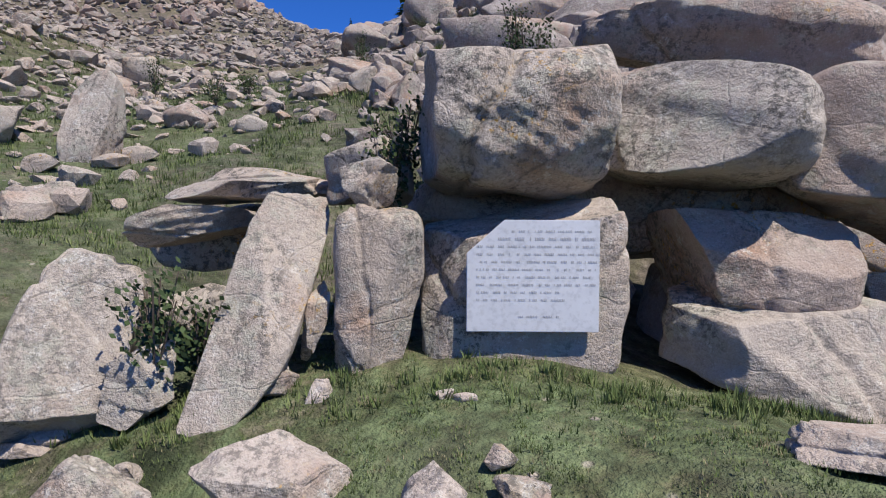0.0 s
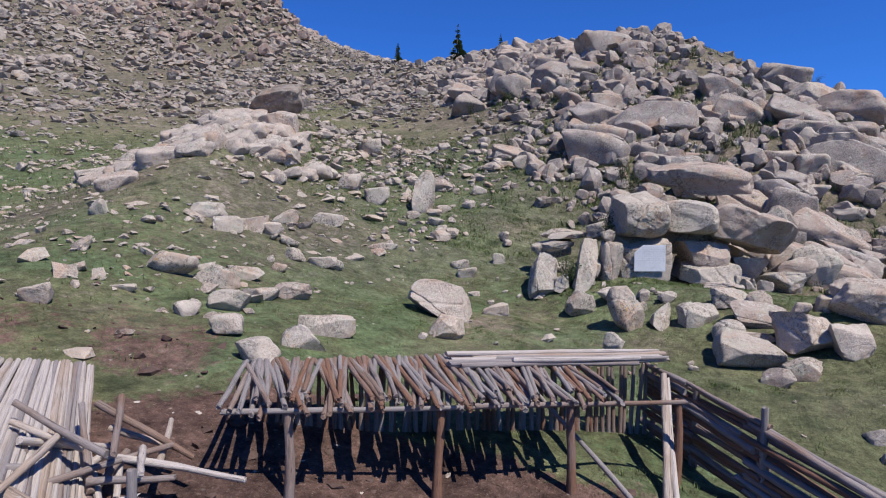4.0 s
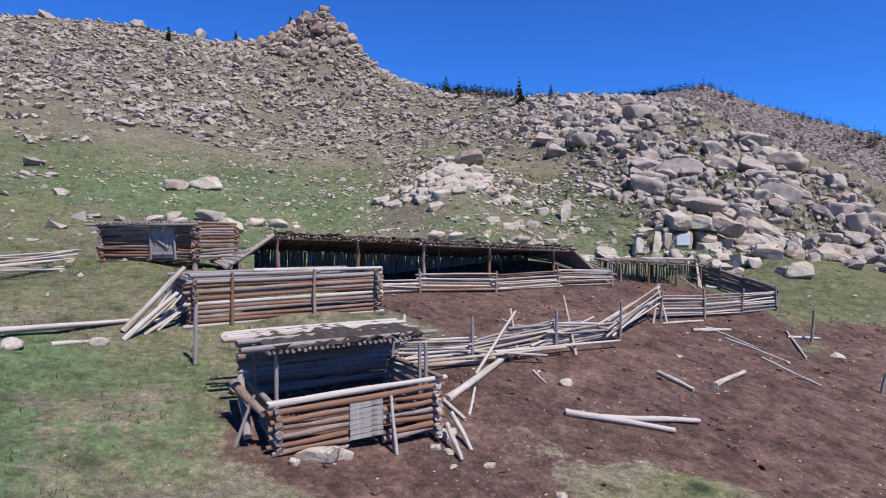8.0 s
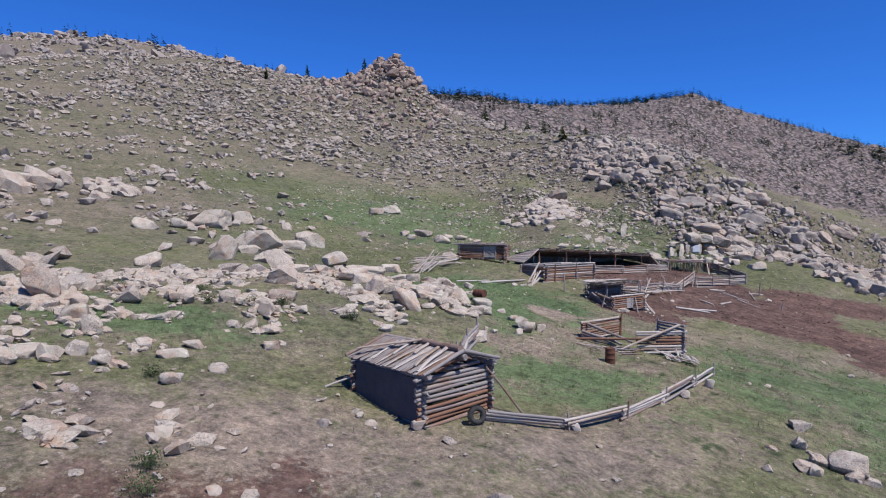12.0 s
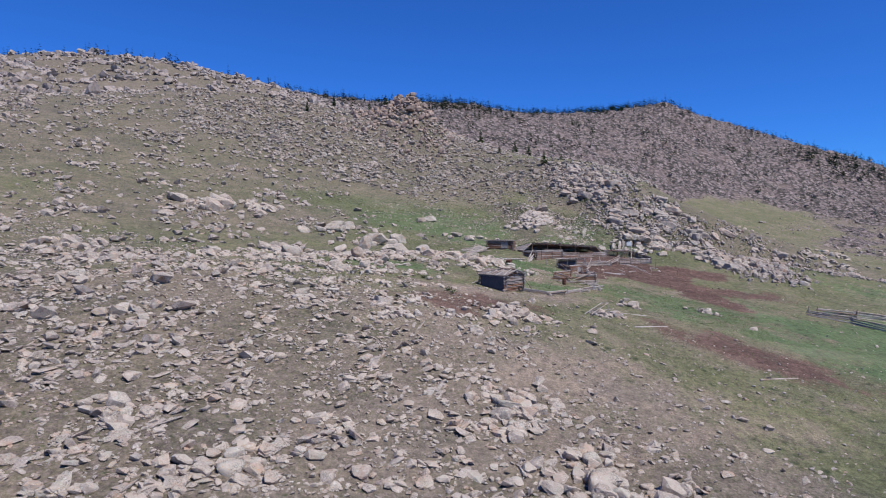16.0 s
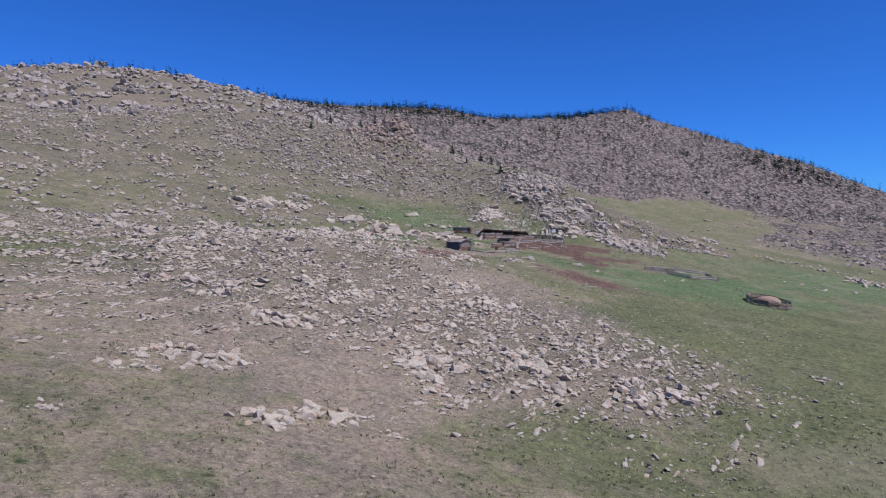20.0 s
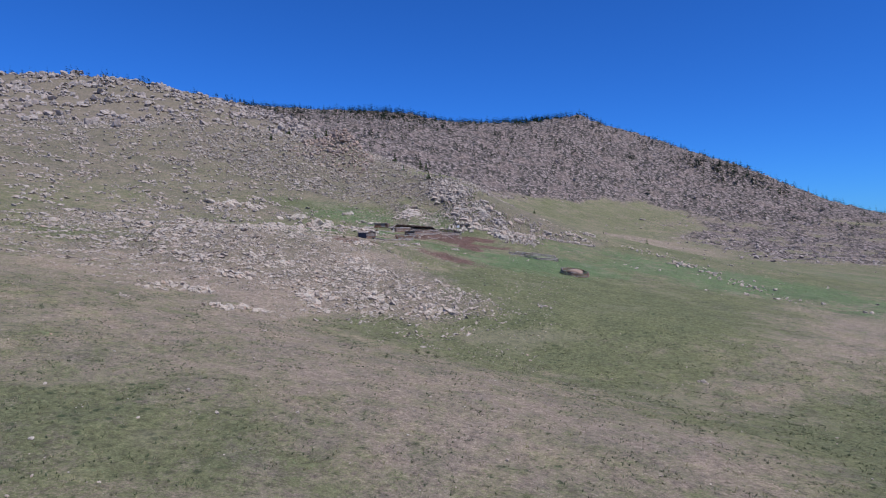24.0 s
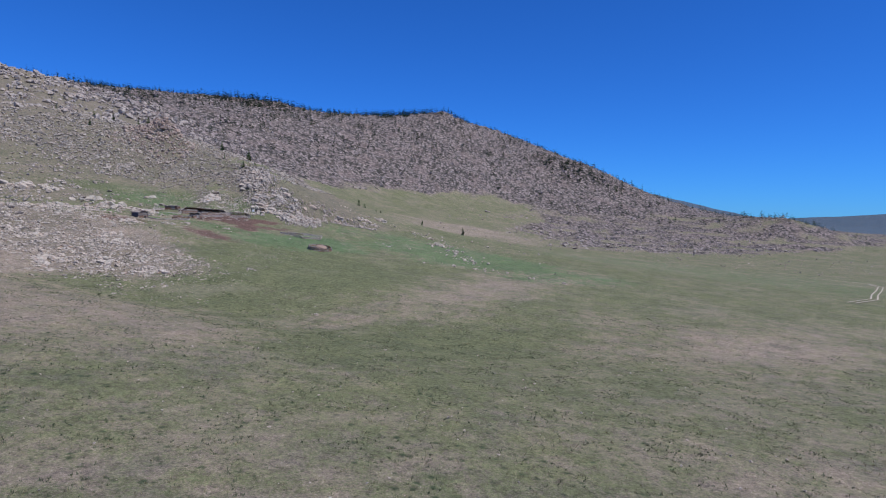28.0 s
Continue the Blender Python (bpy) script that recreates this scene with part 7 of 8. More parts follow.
# ---- long open shelter ----
def shelter():
    t = thing("open_cattle_shelter", -16, -27, "long open-fronted pole shelter with dark dung roof", "shelter")
    fl, fr = (-18.7, -36.3), (-7.35, -22.1)
    back = (-3.4, 2.75)
    L = math.hypot(fr[0] - fl[0], fr[1] - fl[1])
    ux, uy = (fr[0] - fl[0]) / L, (fr[1] - fl[1]) / L
    top = lambda f: 1.48 - 1.02 * f   # height of the front beam
    at = lambda f, d: (fl[0] + (fr[0] - fl[0]) * f + back[0] * d, fl[1] + (fr[1] - fl[1]) * f + back[1] * d)
    for f in (0.01, 0.23, 0.44, 0.67, 0.93):
        x, y = at(f, 0)
        log(t, gz(x, y, -0.2), (x, y, top(f) - 0.05), 0.11, "brown", "post")
        x, y = at(f, 0.95)
        log(t, gz(x, y, -0.2), (x, y, max(top(f) - 0.85, float(ground_near(x, y)) + 0.3)), 0.09, "grey", "post")
    for f0, f1 in ((-0.02, 0.46), (0.42, 0.70), (0.66, 1.02)):
        a, b = at(f0, 0), at(f1, 0)
        log(t, (*a, top(f0)), (*b, top(f1)), 0.10, "pale", "beam")
    bt = lambda f: max(top(f) - 0.85, float(ground_near(*at(f, 1.0))) + 0.3)
    n = 118
    for k in range(n):   # roof poles from front to back, their ends ragged
        f = (k + dice.uniform(-0.3, 0.3)) / n
        s, e = at(f, -0.10 - dice.uniform(0, 0.08)), at(f + dice.uniform(-0.01, 0.01), 1.06)
        log(t, (*s, top(f) + 0.13 + dice.uniform(-0.03, 0.05)), (*e, bt(f) + 0.1), 0.055, dice.choice(("grey", "brown")), "roof_pole")
    n = 215
    for k in range(n):   # back wall of upright poles with chinks of light between them
        f = (k + dice.uniform(-0.35, 0.35)) / n
        x, y = at(f, 1.0)
        log(t, gz(x, y, -0.1), (x + dice.uniform(-0.1, 0.1), y, bt(f) + 0.14), 0.075, "grey", "wall_pole")
    # dung and brush on the roof
    bm = bmesh.new()
    rows, cols = 10, 90
    grid = []
    for lay in (0, 1):
        for i in range(rows):
            for j in range(cols):
                f, d = j / (cols - 1), -0.03 + 1.03 * i / (rows - 1)
                x, y = at(f, d + (dice.uniform(-0.03, 0.03) if i in (0, rows - 1) else 0))
                z = top(f) + (bt(f) - top(f)) * d + 0.17 + lay * (0.10 + dice.uniform(-0.07, 0.09))
                grid.append(bm.verts.new((x - t.location.x, y - t.location.y, z - t.location.z)))
    bm.verts.ensure_lookup_table()
    q = lambda l, i, j: grid[(l * rows + i) * cols + j]
    for i in range(rows - 1):
        for j in range(cols - 1):
            bm.faces.new((q(1, i, j), q(1, i, j + 1), q(1, i + 1, j + 1), q(1, i + 1, j)))
            bm.faces.new((q(0, i, j), q(0, i + 1, j), q(0, i + 1, j + 1), q(0, i, j + 1)))
    for j in range(cols - 1):
        bm.faces.new((q(0, 0, j), q(0, 0, j + 1), q(1, 0, j + 1), q(1, 0, j)))
        bm.faces.new((q(0, rows - 1, j + 1), q(0, rows - 1, j), q(1, rows - 1, j), q(1, rows - 1, j + 1)))
    for i in range(rows - 1):
        bm.faces.new((q(0, i + 1, 0), q(0, i, 0), q(1, i, 0), q(1, i + 1, 0)))
        bm.faces.new((q(0, i, cols - 1), q(0, i + 1, cols - 1), q(1, i + 1, cols - 1), q(1, i, cols - 1)))
    part("roof_cover", bm, M_THATCH, t, "dark trodden dung and brush cover")
    # slanting ends: poles from the roof's edge down to the ground, laid over a slanting rafter
    for f, way, kind in ((1.0, 1, "pale"), (0.0, -1, "pale")):
        foot = lambda d: (at(f, d)[0] + way * ux * 2.3, at(f, d)[1] + way * uy * 2.3)
        log(t, (*at(f, -0.02), top(f) + 0.15), gz(*foot(-0.05), 0.25), 0.11, kind, "rafter")
        log(t, (*at(f, 1.0), bt(f)), gz(*foot(1.0), 0.2), 0.09, "grey", "rafter")
        for k in range(40):
            s = (k + 0.5) / 40
            p, r = at(f, 0.0), foot(-0.05)
            c, e = at(f, 1.0), foot(1.0)
            a = between((*p, top(f) + 0.2), gz(*r, 0.3), s)
            b = between((*c, bt(f) + 0.12), gz(*e, 0.3), s)
            log(t, between(a, b, -0.02), b, 0.055, dice.choice((kind, kind, "grey")), "roof_pole")
    # props and rubbish inside
    for f, d, h in ((0.12, 0.4, 1.4), (0.33, 0.5, 1.5), (0.55, 0.5, 1.5), (0.8, 0.5, 1.4)):
        x, y = at(f, d)
        log(t, gz(x, y), (x + dice.uniform(-.6, .6), y + dice.uniform(-.6, .6), float(ground_near(x, y)) + h), 0.05, "grey", "prop")


shelter()


def rail_fence(name, label, points, n, hi, r, kinds, group, wild=0.08, post=1.15, postkind="grey", lo=0.12):
    t = thing(name, points[0][0], points[0][1], label, "fence", group)
    for k, p in enumerate(points):
        pole(t, p[0] + 0.08, p[1] - 0.08, post * dice.uniform(0.9, 1.15), 0.065, postkind, (dice.uniform(-0.1, 0.1), dice.uniform(-0.1, 0.1)))
        if k:
            rails(t, points[k - 1], p, n, lo, hi, r, kinds, wild)
    return t


rail_fence("rail_fence", "bleached pole fence before the open shelter", [(-13.0, -32.2), (-9.9, -29.4), (-7.5, -25.1), (-5.1, -20.4)], 8, 0.95, 0.055, ("pale", "pale", "brown"), "fences of the yard", 0.05)
rail_fence("rail_fence", "low brown pole fence between shelter and log pen", [(-12.4, -37.4), (-13.9, -34.6), (-13.0, -32.2)], 6, 0.6, 0.05, ("brown", "pale"), "fences of the yard", 0.06)
# the sagging fence along the front of the yard, heaped up to a peak
t = rail_fence("sagging_rail_fence", "sagging fence of stacked bleached poles along the yard", [(-11.9, -46.0), (-10.2, -43.2), (-7.3, -40.2), (-5.2, -36.8), (-3.2, -33.3)], 10, 0.82, 0.052, ("pale", "pale", "grey"), "fences of the yard", 0.16, 1.5)
for k in range(9):
    s = (-3.6 + dice.uniform(-0.7, 0.5), -33.9 + dice.uniform(-0.8, 0.4))
    e = (-1.9 + dice.uniform(-0.2, 0.2), -26.8 + dice.uniform(-0.3, 0.4))
    log(t, gz(*s, 0.1 + 0.09 * k), gz(*e, 0.75 + 0.12 * k), 0.05, "pale", "rail")
for a, b, h in (((-6.9, -40.9), (-6.3, -38.2), 1.5), ((-4.3, -36.9), (-5.4, -33.9), 1.4), ((-2.1, -28.2), (-1.9, -26.4), 1.75), ((-1.5, -27.2), (-2.0, -26.3), 1.7), ((-8.9, -42.5), (-9.4, -41.2), 1.4), ((-6.0, -38.8), (-6.7, -37.5), 1.3)):
    log(t, gz(*a), gz(*b, h), 0.06, "pale", "prop")
for k in range(26):
    f = dice.uniform(0, 0.85)
    p, q = between((-11.6, -46.0), (-3.4, -33.6), f), between((-11.6, -46.0), (-3.4, -33.6), f + dice.uniform(0.12, 0.3))
    o = dice.uniform(-0.5, 0.35)
    log(t, gz(p[0] - o, p[1] + o * 0.6, dice.uniform(0.1, 1.1)), gz(q[0] - o * dice.uniform(-0.4, 1), q[1], dice.uniform(0.05, 1.0)), 0.05, dice.choice(("pale", "pale", "grey")), "rail")
for a, b in (((-9.0, -43.0), (-4.6, -37.3)), ((-8.6, -41.2), (-5.0, -38.6)), ((-10.6, -45.0), (-7.8, -40.8)), ((-6.6, -39.8), (-3.0, -34.6))):
    log(t, gz(*a, 0.45), gz(*b, 0.35), 0.06, "pale", "rail")
rail_fence("rail_fence", "pole fence rising to the far corner of the yard", [(-1.9, -26.9), (0.2, -23.8), (2.2, -21.0), (4.3, -18.0)], 9, 1.2, 0.055, ("pale", "grey"), "fences of the yard", 0.07, 1.4)
rail_fence("rail_fence", "dark tight pole fence behind the yard", [(4.3, -18.0), (2.6, -15.9), (1.2, -14.6)], 15, 1.35, 0.06, ("grey", "brown"), "fences of the yard", 0.04, 1.5)
rail_fence("rail_fence", "dark pole fence at the back of the yard", [(1.2, -14.6), (0.2, -13.4), (-0.5, -12.5)], 15, 1.42, 0.06, ("grey", "brown"), "fences of the yard", 0.04, 1.5)


def low_shelter():
    """The low lean-to at the back of the yard: upright pole wall, front posts, a thin roof of poles."""
    t = thing("pole_lean_to", -3.5, -15, "low collapsing lean-to of thin grey poles", "shelter")
    a, b = (-6.6, -16.9), (-0.5, -12.5)
    fa, fb = (-5.5, -18.6), (0.2, -14.6)
    bz, fz = lambda f: -0.38 - 0.22 * f, lambda f: -0.44 - 0.30 * f   # heights of the back and the front edge
    for k in range(62):
        f = (k + dice.uniform(-0.3, 0.3)) / 62
        p = between(a, b, f)
        log(t, gz(*p, -0.1), (p[0] + dice.uniform(-0.08, 0.08), p[1], bz(f) + dice.uniform(-0.12, 0.03)), 0.045, dice.choice(("grey", "brown")), "wall_pole")
    for k in range(118):   # roof poles, slanting and uneven, open towards the corner
        f = 0.80 * (k + dice.uniform(-0.4, 0.4)) / 118
        p, q = between(a, b, f), between(fa, fb, f + dice.uniform(-0.02, 0.08))
        u = dice.uniform(0.82, 1.15)
        log(t, (*between(p, q, -0.12), bz(f) + 0.08 + dice.uniform(-0.03, 0.06)), (*between(p, q, u), bz(f) + (fz(f) - bz(f)) * u + 0.08 + dice.uniform(-0.12, 0.06)), 0.048, dice.choice(("grey", "brown", "grey")), "roof_pole")
    for k in range(12):   # long bleached poles laid along the back edge
        f0, f1 = dice.uniform(0.45, 0.62), dice.uniform(0.92, 1.04)
        p, q = between(a, b, f0), between(a, b, f1)
        o = dice.uniform(-0.1, 0.75)
        log(t, (p[0] + 0.6 * o, p[1] - o, bz(f0) + 0.16 + dice.uniform(-0.03, 0.06)), (q[0] + 0.6 * o, q[1] - o, bz(f1) + 0.14 + dice.uniform(-0.05, 0.05)), 0.052, dice.choice(("pale", "pale", "grey")), "roof_pole")
    for f in (0.12, 0.42, 0.72, 0.98):
        q = between(fa, fb, f)
        log(t, gz(*q, -0.1), (q[0], q[1] + 0.1, fz(f)), 0.075, "brown", "post")
    log(t, (*fa, fz(0) - 0.02), (*between(fa, fb, 0.55), fz(0.55) - 0.02), 0.045, "grey", "beam")
    log(t, (*between(fa, fb, 0.5), fz(0.5) - 0.02), (*fb, fz(1.0) - 0.02), 0.045, "grey", "beam")
    # two long props at the corner and a slanting one
    log(t, gz(0.0, -15.6), (-0.2, -13.3, -0.66), 0.075, "pale", "prop")
    log(t, gz(0.15, -15.7), (-0.12, -13.3, -0.70), 0.05, "pale", "prop")
    log(t, gz(-0.2, -15.9), (-2.3, -14.7, -0.75), 0.045, "grey", "prop")
    # the spilled poles between the two shelters
    for k in range(22):
        s = (-6.6 + dice.uniform(-0.6, 0.8), -19.8 + dice.uniform(-1.0, 0.9))
        d = dice.uniform(0, 6.28)
        log(t, gz(*s, dice.uniform(0.1, 0.9)), gz(s[0] + math.cos(d) * dice.uniform(0.8, 2.0), s[1] + math.sin(d) * dice.uniform(0.8, 2.0), dice.uniform(0.0, 1.1)), 0.05, dice.choice(("pale", "grey")), "fallen_pole")


low_shelter()


# ---- log pen, store hut, small shed ----
def log_pen():
    t = thing("log_pen", -15.5, -40.5, "large open pen of stacked weathered logs", "log pen")
    a, b = (-16.2, -43.9), (-12.2, -38.2)
    d, c = (-19.1, -41.9), (-15.1, -36.2)
    z0 = lambda p: float(ground_near(*p)) - 0.05
    top = 0.15
    for (p, q, odd, ks) in ((a, b, 0, ("grey", "brown", "brown", "pale")), (b, c, 1, ("grey", "brown")), (d, c, 0, ("grey",)), (a, d, 1, ("grey", "brown"))):
        crib_wall(t, p, q, (z0(p) + z0(q)) / 2, top, 11, 0.088, ks, 0.25, odd)
    for f in (0.18, 0.62):
        p = between(a, b, f)
        log(t, (p[0] + 0.14, p[1] - 0.1, z0(p) - 0.1), (p[0] + 0.12, p[1] - 0.08, top + 0.2), 0.07, "brown", "post")
    # props against the corner
    log(t, gz(-17.6, -45.6), (-16.9, -43.6, 0.55), 0.11, "pale", "prop")
    log(t, gz(-17.1, -46.0), (-16.6, -44.2, -0.3), 0.10, "pale", "prop")
    for k in range(8):
        log(t, gz(-17.4 + dice.uniform(-0.3, 0.5), -45.0 + dice.uniform(-0.4, 0.6)), (-16.9 + dice.uniform(-0.3, 0.3), -43.6 + dice.uniform(-0.3, 0.3), dice.uniform(-1.0, 0.1)), 0.05, "pale", "prop")
    log(t, (*between(a, b, -0.02), top + 0.13), (*between(a, b, 0.66), top + 0.12), 0.09, "grey", "log")
    log(t, (*between(a, b, 0.3), top + 0.24), (*between(a, b, 1.04), top + 0.14), 0.08, "pale", "log")
    log(t, gz(-13.8, -46.3), gz(-13.9, -46.1, 1.7), 0.075, "grey", "post")


log_pen()


def store_hut():
    t = thing("log_store_hut", -25, -36.6, "raised log store hut with plank door", "hut")
    a, b = (-27.5, -38.4), (-22.3, -37.6)
    d, c = (-28.0, -35.2), (-22.8, -34.4)
    base = max(float(ground_near(*p)) for p in (a, b, c, d)) + 0.12
    top = 2.05
    for p in (a, b, c, d, between(a, b, 0.5)):
        log(t, gz(*p, -0.2), (*p, base + 0.06), 0.16, "brown", "pier")
    crib_wall(t, a, b, base, top, 11, 0.088, ("brown", "brown", "grey"), 0.25, 0, (0.55, 0.79, 0.05, 0.95))
    for p, q, o in ((b, c, 1), (d, c, 0), (a, d, 1)):
        crib_wall(t, p, q, base, top, 11, 0.088, ("brown", "grey"), 0.25, o)
    n = 34
    for k in range(n):
        f = k / (n - 1)
        p, q = between(a, b, f), between(d, c, f)
        log(t, (*between(p, q, -0.12), top + 0.16 + dice.uniform(-0.02, 0.03)), (*between(p, q, 1.1), top + 0.14), 0.07, "grey", "roof_pole")
    log(t, (a[0] - 0.7, a[1] - 0.35, top + 0.10), (b[0] + 0.5, b[1] - 0.3, top + 0.08), 0.08, "grey", "beam")
    door = new("door")
    door.parent = t
    door.location = Vector((*between(a, b, 0.55), base + 0.1)) - t.location
    tagged(door, "grey plank door with cross braces")
    u = Vector((b[0] - a[0], b[1] - a[1], 0)).normalized()
    nrm = Vector((u.y, -u.x, 0))
    p0 = Vector((*between(a, b, 0.555), base + 0.12)) + nrm * 0.09
    for k in range(6):
        s = p0 + u * (0.10 + 0.2 * k)
        plank(door, s, s + Vector((0, 0, 1.45)), 0.19, 0.04, M_PLANK, "plank", nrm)
    for h in (0.2, 1.25):
        s = p0 + nrm * 0.045 + Vector((0, 0, h))
        plank(door, s, s + u * 1.2, 0.12, 0.04, M_PLANK, "brace", nrm)
    s = p0 + nrm * 0.05
    plank(door, s + u * 0.25 + Vector((0, 0, 0.95)), s + u * 0.95 + Vector((0, 0, 0.45)), 0.1, 0.04, M_PLANK, "brace", nrm)
    log(t, p0 + nrm * 0.02 - u * 0.08 - Vector((0, 0, 0.1)), p0 + nrm * 0.02 - u * 0.06 + Vector((0, 0, 1.6)), 0.07, "grey", "door_post")
    log(t, p0 + nrm * 0.02 + u * 1.3 - Vector((0, 0, 0.1)), p0 + nrm * 0.02 + u * 1.28 + Vector((0, 0, 1.6)), 0.07, "grey", "door_post")


store_hut()
boulder(-26.0, -36.6, 2.42, 0.9, 0.7, 0.5, 10, seed=1301, sub=3, mat=M_ROCK_PALE, name="stone", label="pale stone weighing down the hut roof")


def small_shed():
    t = thing("small_log_shed", -8.8, -45.6, "small collapsing log shed with open dark front", "shed")
    a, b = (-9.0, -48.7), (-6.5, -45.25)
    d, c = (-11.3, -46.9), (-8.8, -43.5)
    z0 = lambda p: float(ground_near(*p)) - 0.03
    low, top = -2.25, -1.2
    crib_wall(t, a, b, (z0(a) + z0(b)) / 2, low, 7, 0.085, ("brown", "pale", "brown"), 0.2, 0, (0.42, 0.62, 0.0, 0.85))
    crib_wall(t, b, c, z0(b), low + 0.2, 8, 0.085, ("grey", "pale"), 0.2, 1)
    crib_wall(t, a, d, z0(a), low, 6, 0.095, ("grey",), 0.2, 1)
    crib_wall(t, d, c, z0(d), top - 0.02, 11, 0.10, ("grey",), 0.2, 0)
    for k in range(8):   # planks of the doorway
        f0, z = 0.43, z0(a) + 0.12 + k * 0.125
        p, q = between(a, b, 0.42), between(a, b, 0.63)
        plank(t, (p[0] + 0.05, p[1] - 0.05, z), (q[0] + 0.05, q[1] - 0.05, z + dice.uniform(-0.03, 0.03)), 0.11, 0.035, M_PLANK, "plank", (0.81, -0.58, 0))
    p = between(a, b, 0.68)
    log(t, gz(p[0] + 0.35, p[1] - 0.3), (p[0] + 0.1, p[1] - 0.1, low - 0.1), 0.05, "pale", "prop")
    log(t, gz(p[0] + 0.22, p[1] - 0.2), (p[0] + 0.12, p[1] - 0.1, low - 0.15), 0.04, "brown", "prop")
    log(t, (*between(a, b, -0.05), low + 0.1), (*between(a, b, 1.08), low + 0.14), 0.09, "pale", "log")
    for f, g in ((0.06, 0.32), (0.97, 0.1), (0.94, 0.14), (0.0, 0.75), (1.0, 0.9)):
        p, q = between(a, b, f), between(d, c, f)
        x, y = between(p, q, g)
        log(t, gz(x, y, -0.1), (x, y, top), 0.06, "grey", "post")
    n = 30
    for k in range(n):   # short roof poles under a dark cover
        f = k / (n - 1)
        p, q = between(a, b, f), between(d, c, f)
        log(t, (*between(p, q, 0.20 + dice.uniform(-0.02, 0.04)), top + 0.12), (*between(p, q, 1.12), top + 0.02), 0.045, "grey", "roof_pole")
    for g, kind in ((0.24, "grey"), (0.62, "grey"), (0.8, "pale"), (0.98, "pale"), (1.12, "pale"), (0.9, "pale")):
        p, q = between(a, d, g), between(b, c, g)
        log(t, (*between(p, q, -0.12 + dice.uniform(-0.1, 0.05)), top + 0.24), (*between(p, q, 1.1), top + 0.2), 0.075, kind, "beam")
    bm = bmesh.new()
    rows, cols = 5, 22
    vs = []
    for lay in (0, 1):
        for i in range(rows):
            for j in range(cols):
                f, g = j / (cols - 1), 0.22 + 0.85 * i / (rows - 1)
                x, y = between(between(a, b, f), between(d, c, f), g + dice.uniform(-0.03, 0.03))
                vs.append(bm.verts.new((x - t.location.x, y - t.location.y, top + 0.17 + lay * (0.10 + dice.uniform(-0.05, 0.06)) - t.location.z)))
    q = lambda l, i, j: vs[(l * rows + i) * cols + j]
    for i in range(rows - 1):
        for j in range(cols - 1):
            bm.faces.new((q(1, i, j), q(1, i, j + 1), q(1, i + 1, j + 1), q(1, i + 1, j)))
            bm.faces.new((q(0, i, j), q(0, i + 1, j), q(0, i + 1, j + 1), q(0, i, j + 1)))
    for j in range(cols - 1):
        bm.faces.new((q(0, 0, j), q(0, 0, j + 1), q(1, 0, j + 1), q(1, 0, j)))
    part("roof_cover", bm, M_THATCH, t, "dark ragged brush cover")
    # broken logs at the side
    for p, q2, r in (((-10.6, -48.3, -1.9), (-9.2, -48.9, -2.35), 0.12), ((-11.0, -47.6, -2.0), (-9.6, -49.0, -2.9), 0.12), ((-9.9, -49.1, -3.2), (-9.6, -48.7, -2.0), 0.05)):
        log(t, p, q2, r, "grey", "broken_log")
    for p, q2 in (((-6.2, -45.2), (-5.5, -45.9)), ((-6.3, -44.6), (-5.5, -45.2))):
        log(t, gz(*p, 0.5), gz(*q2, 0.05), 0.07, "pale", "broken_log")


small_shed()


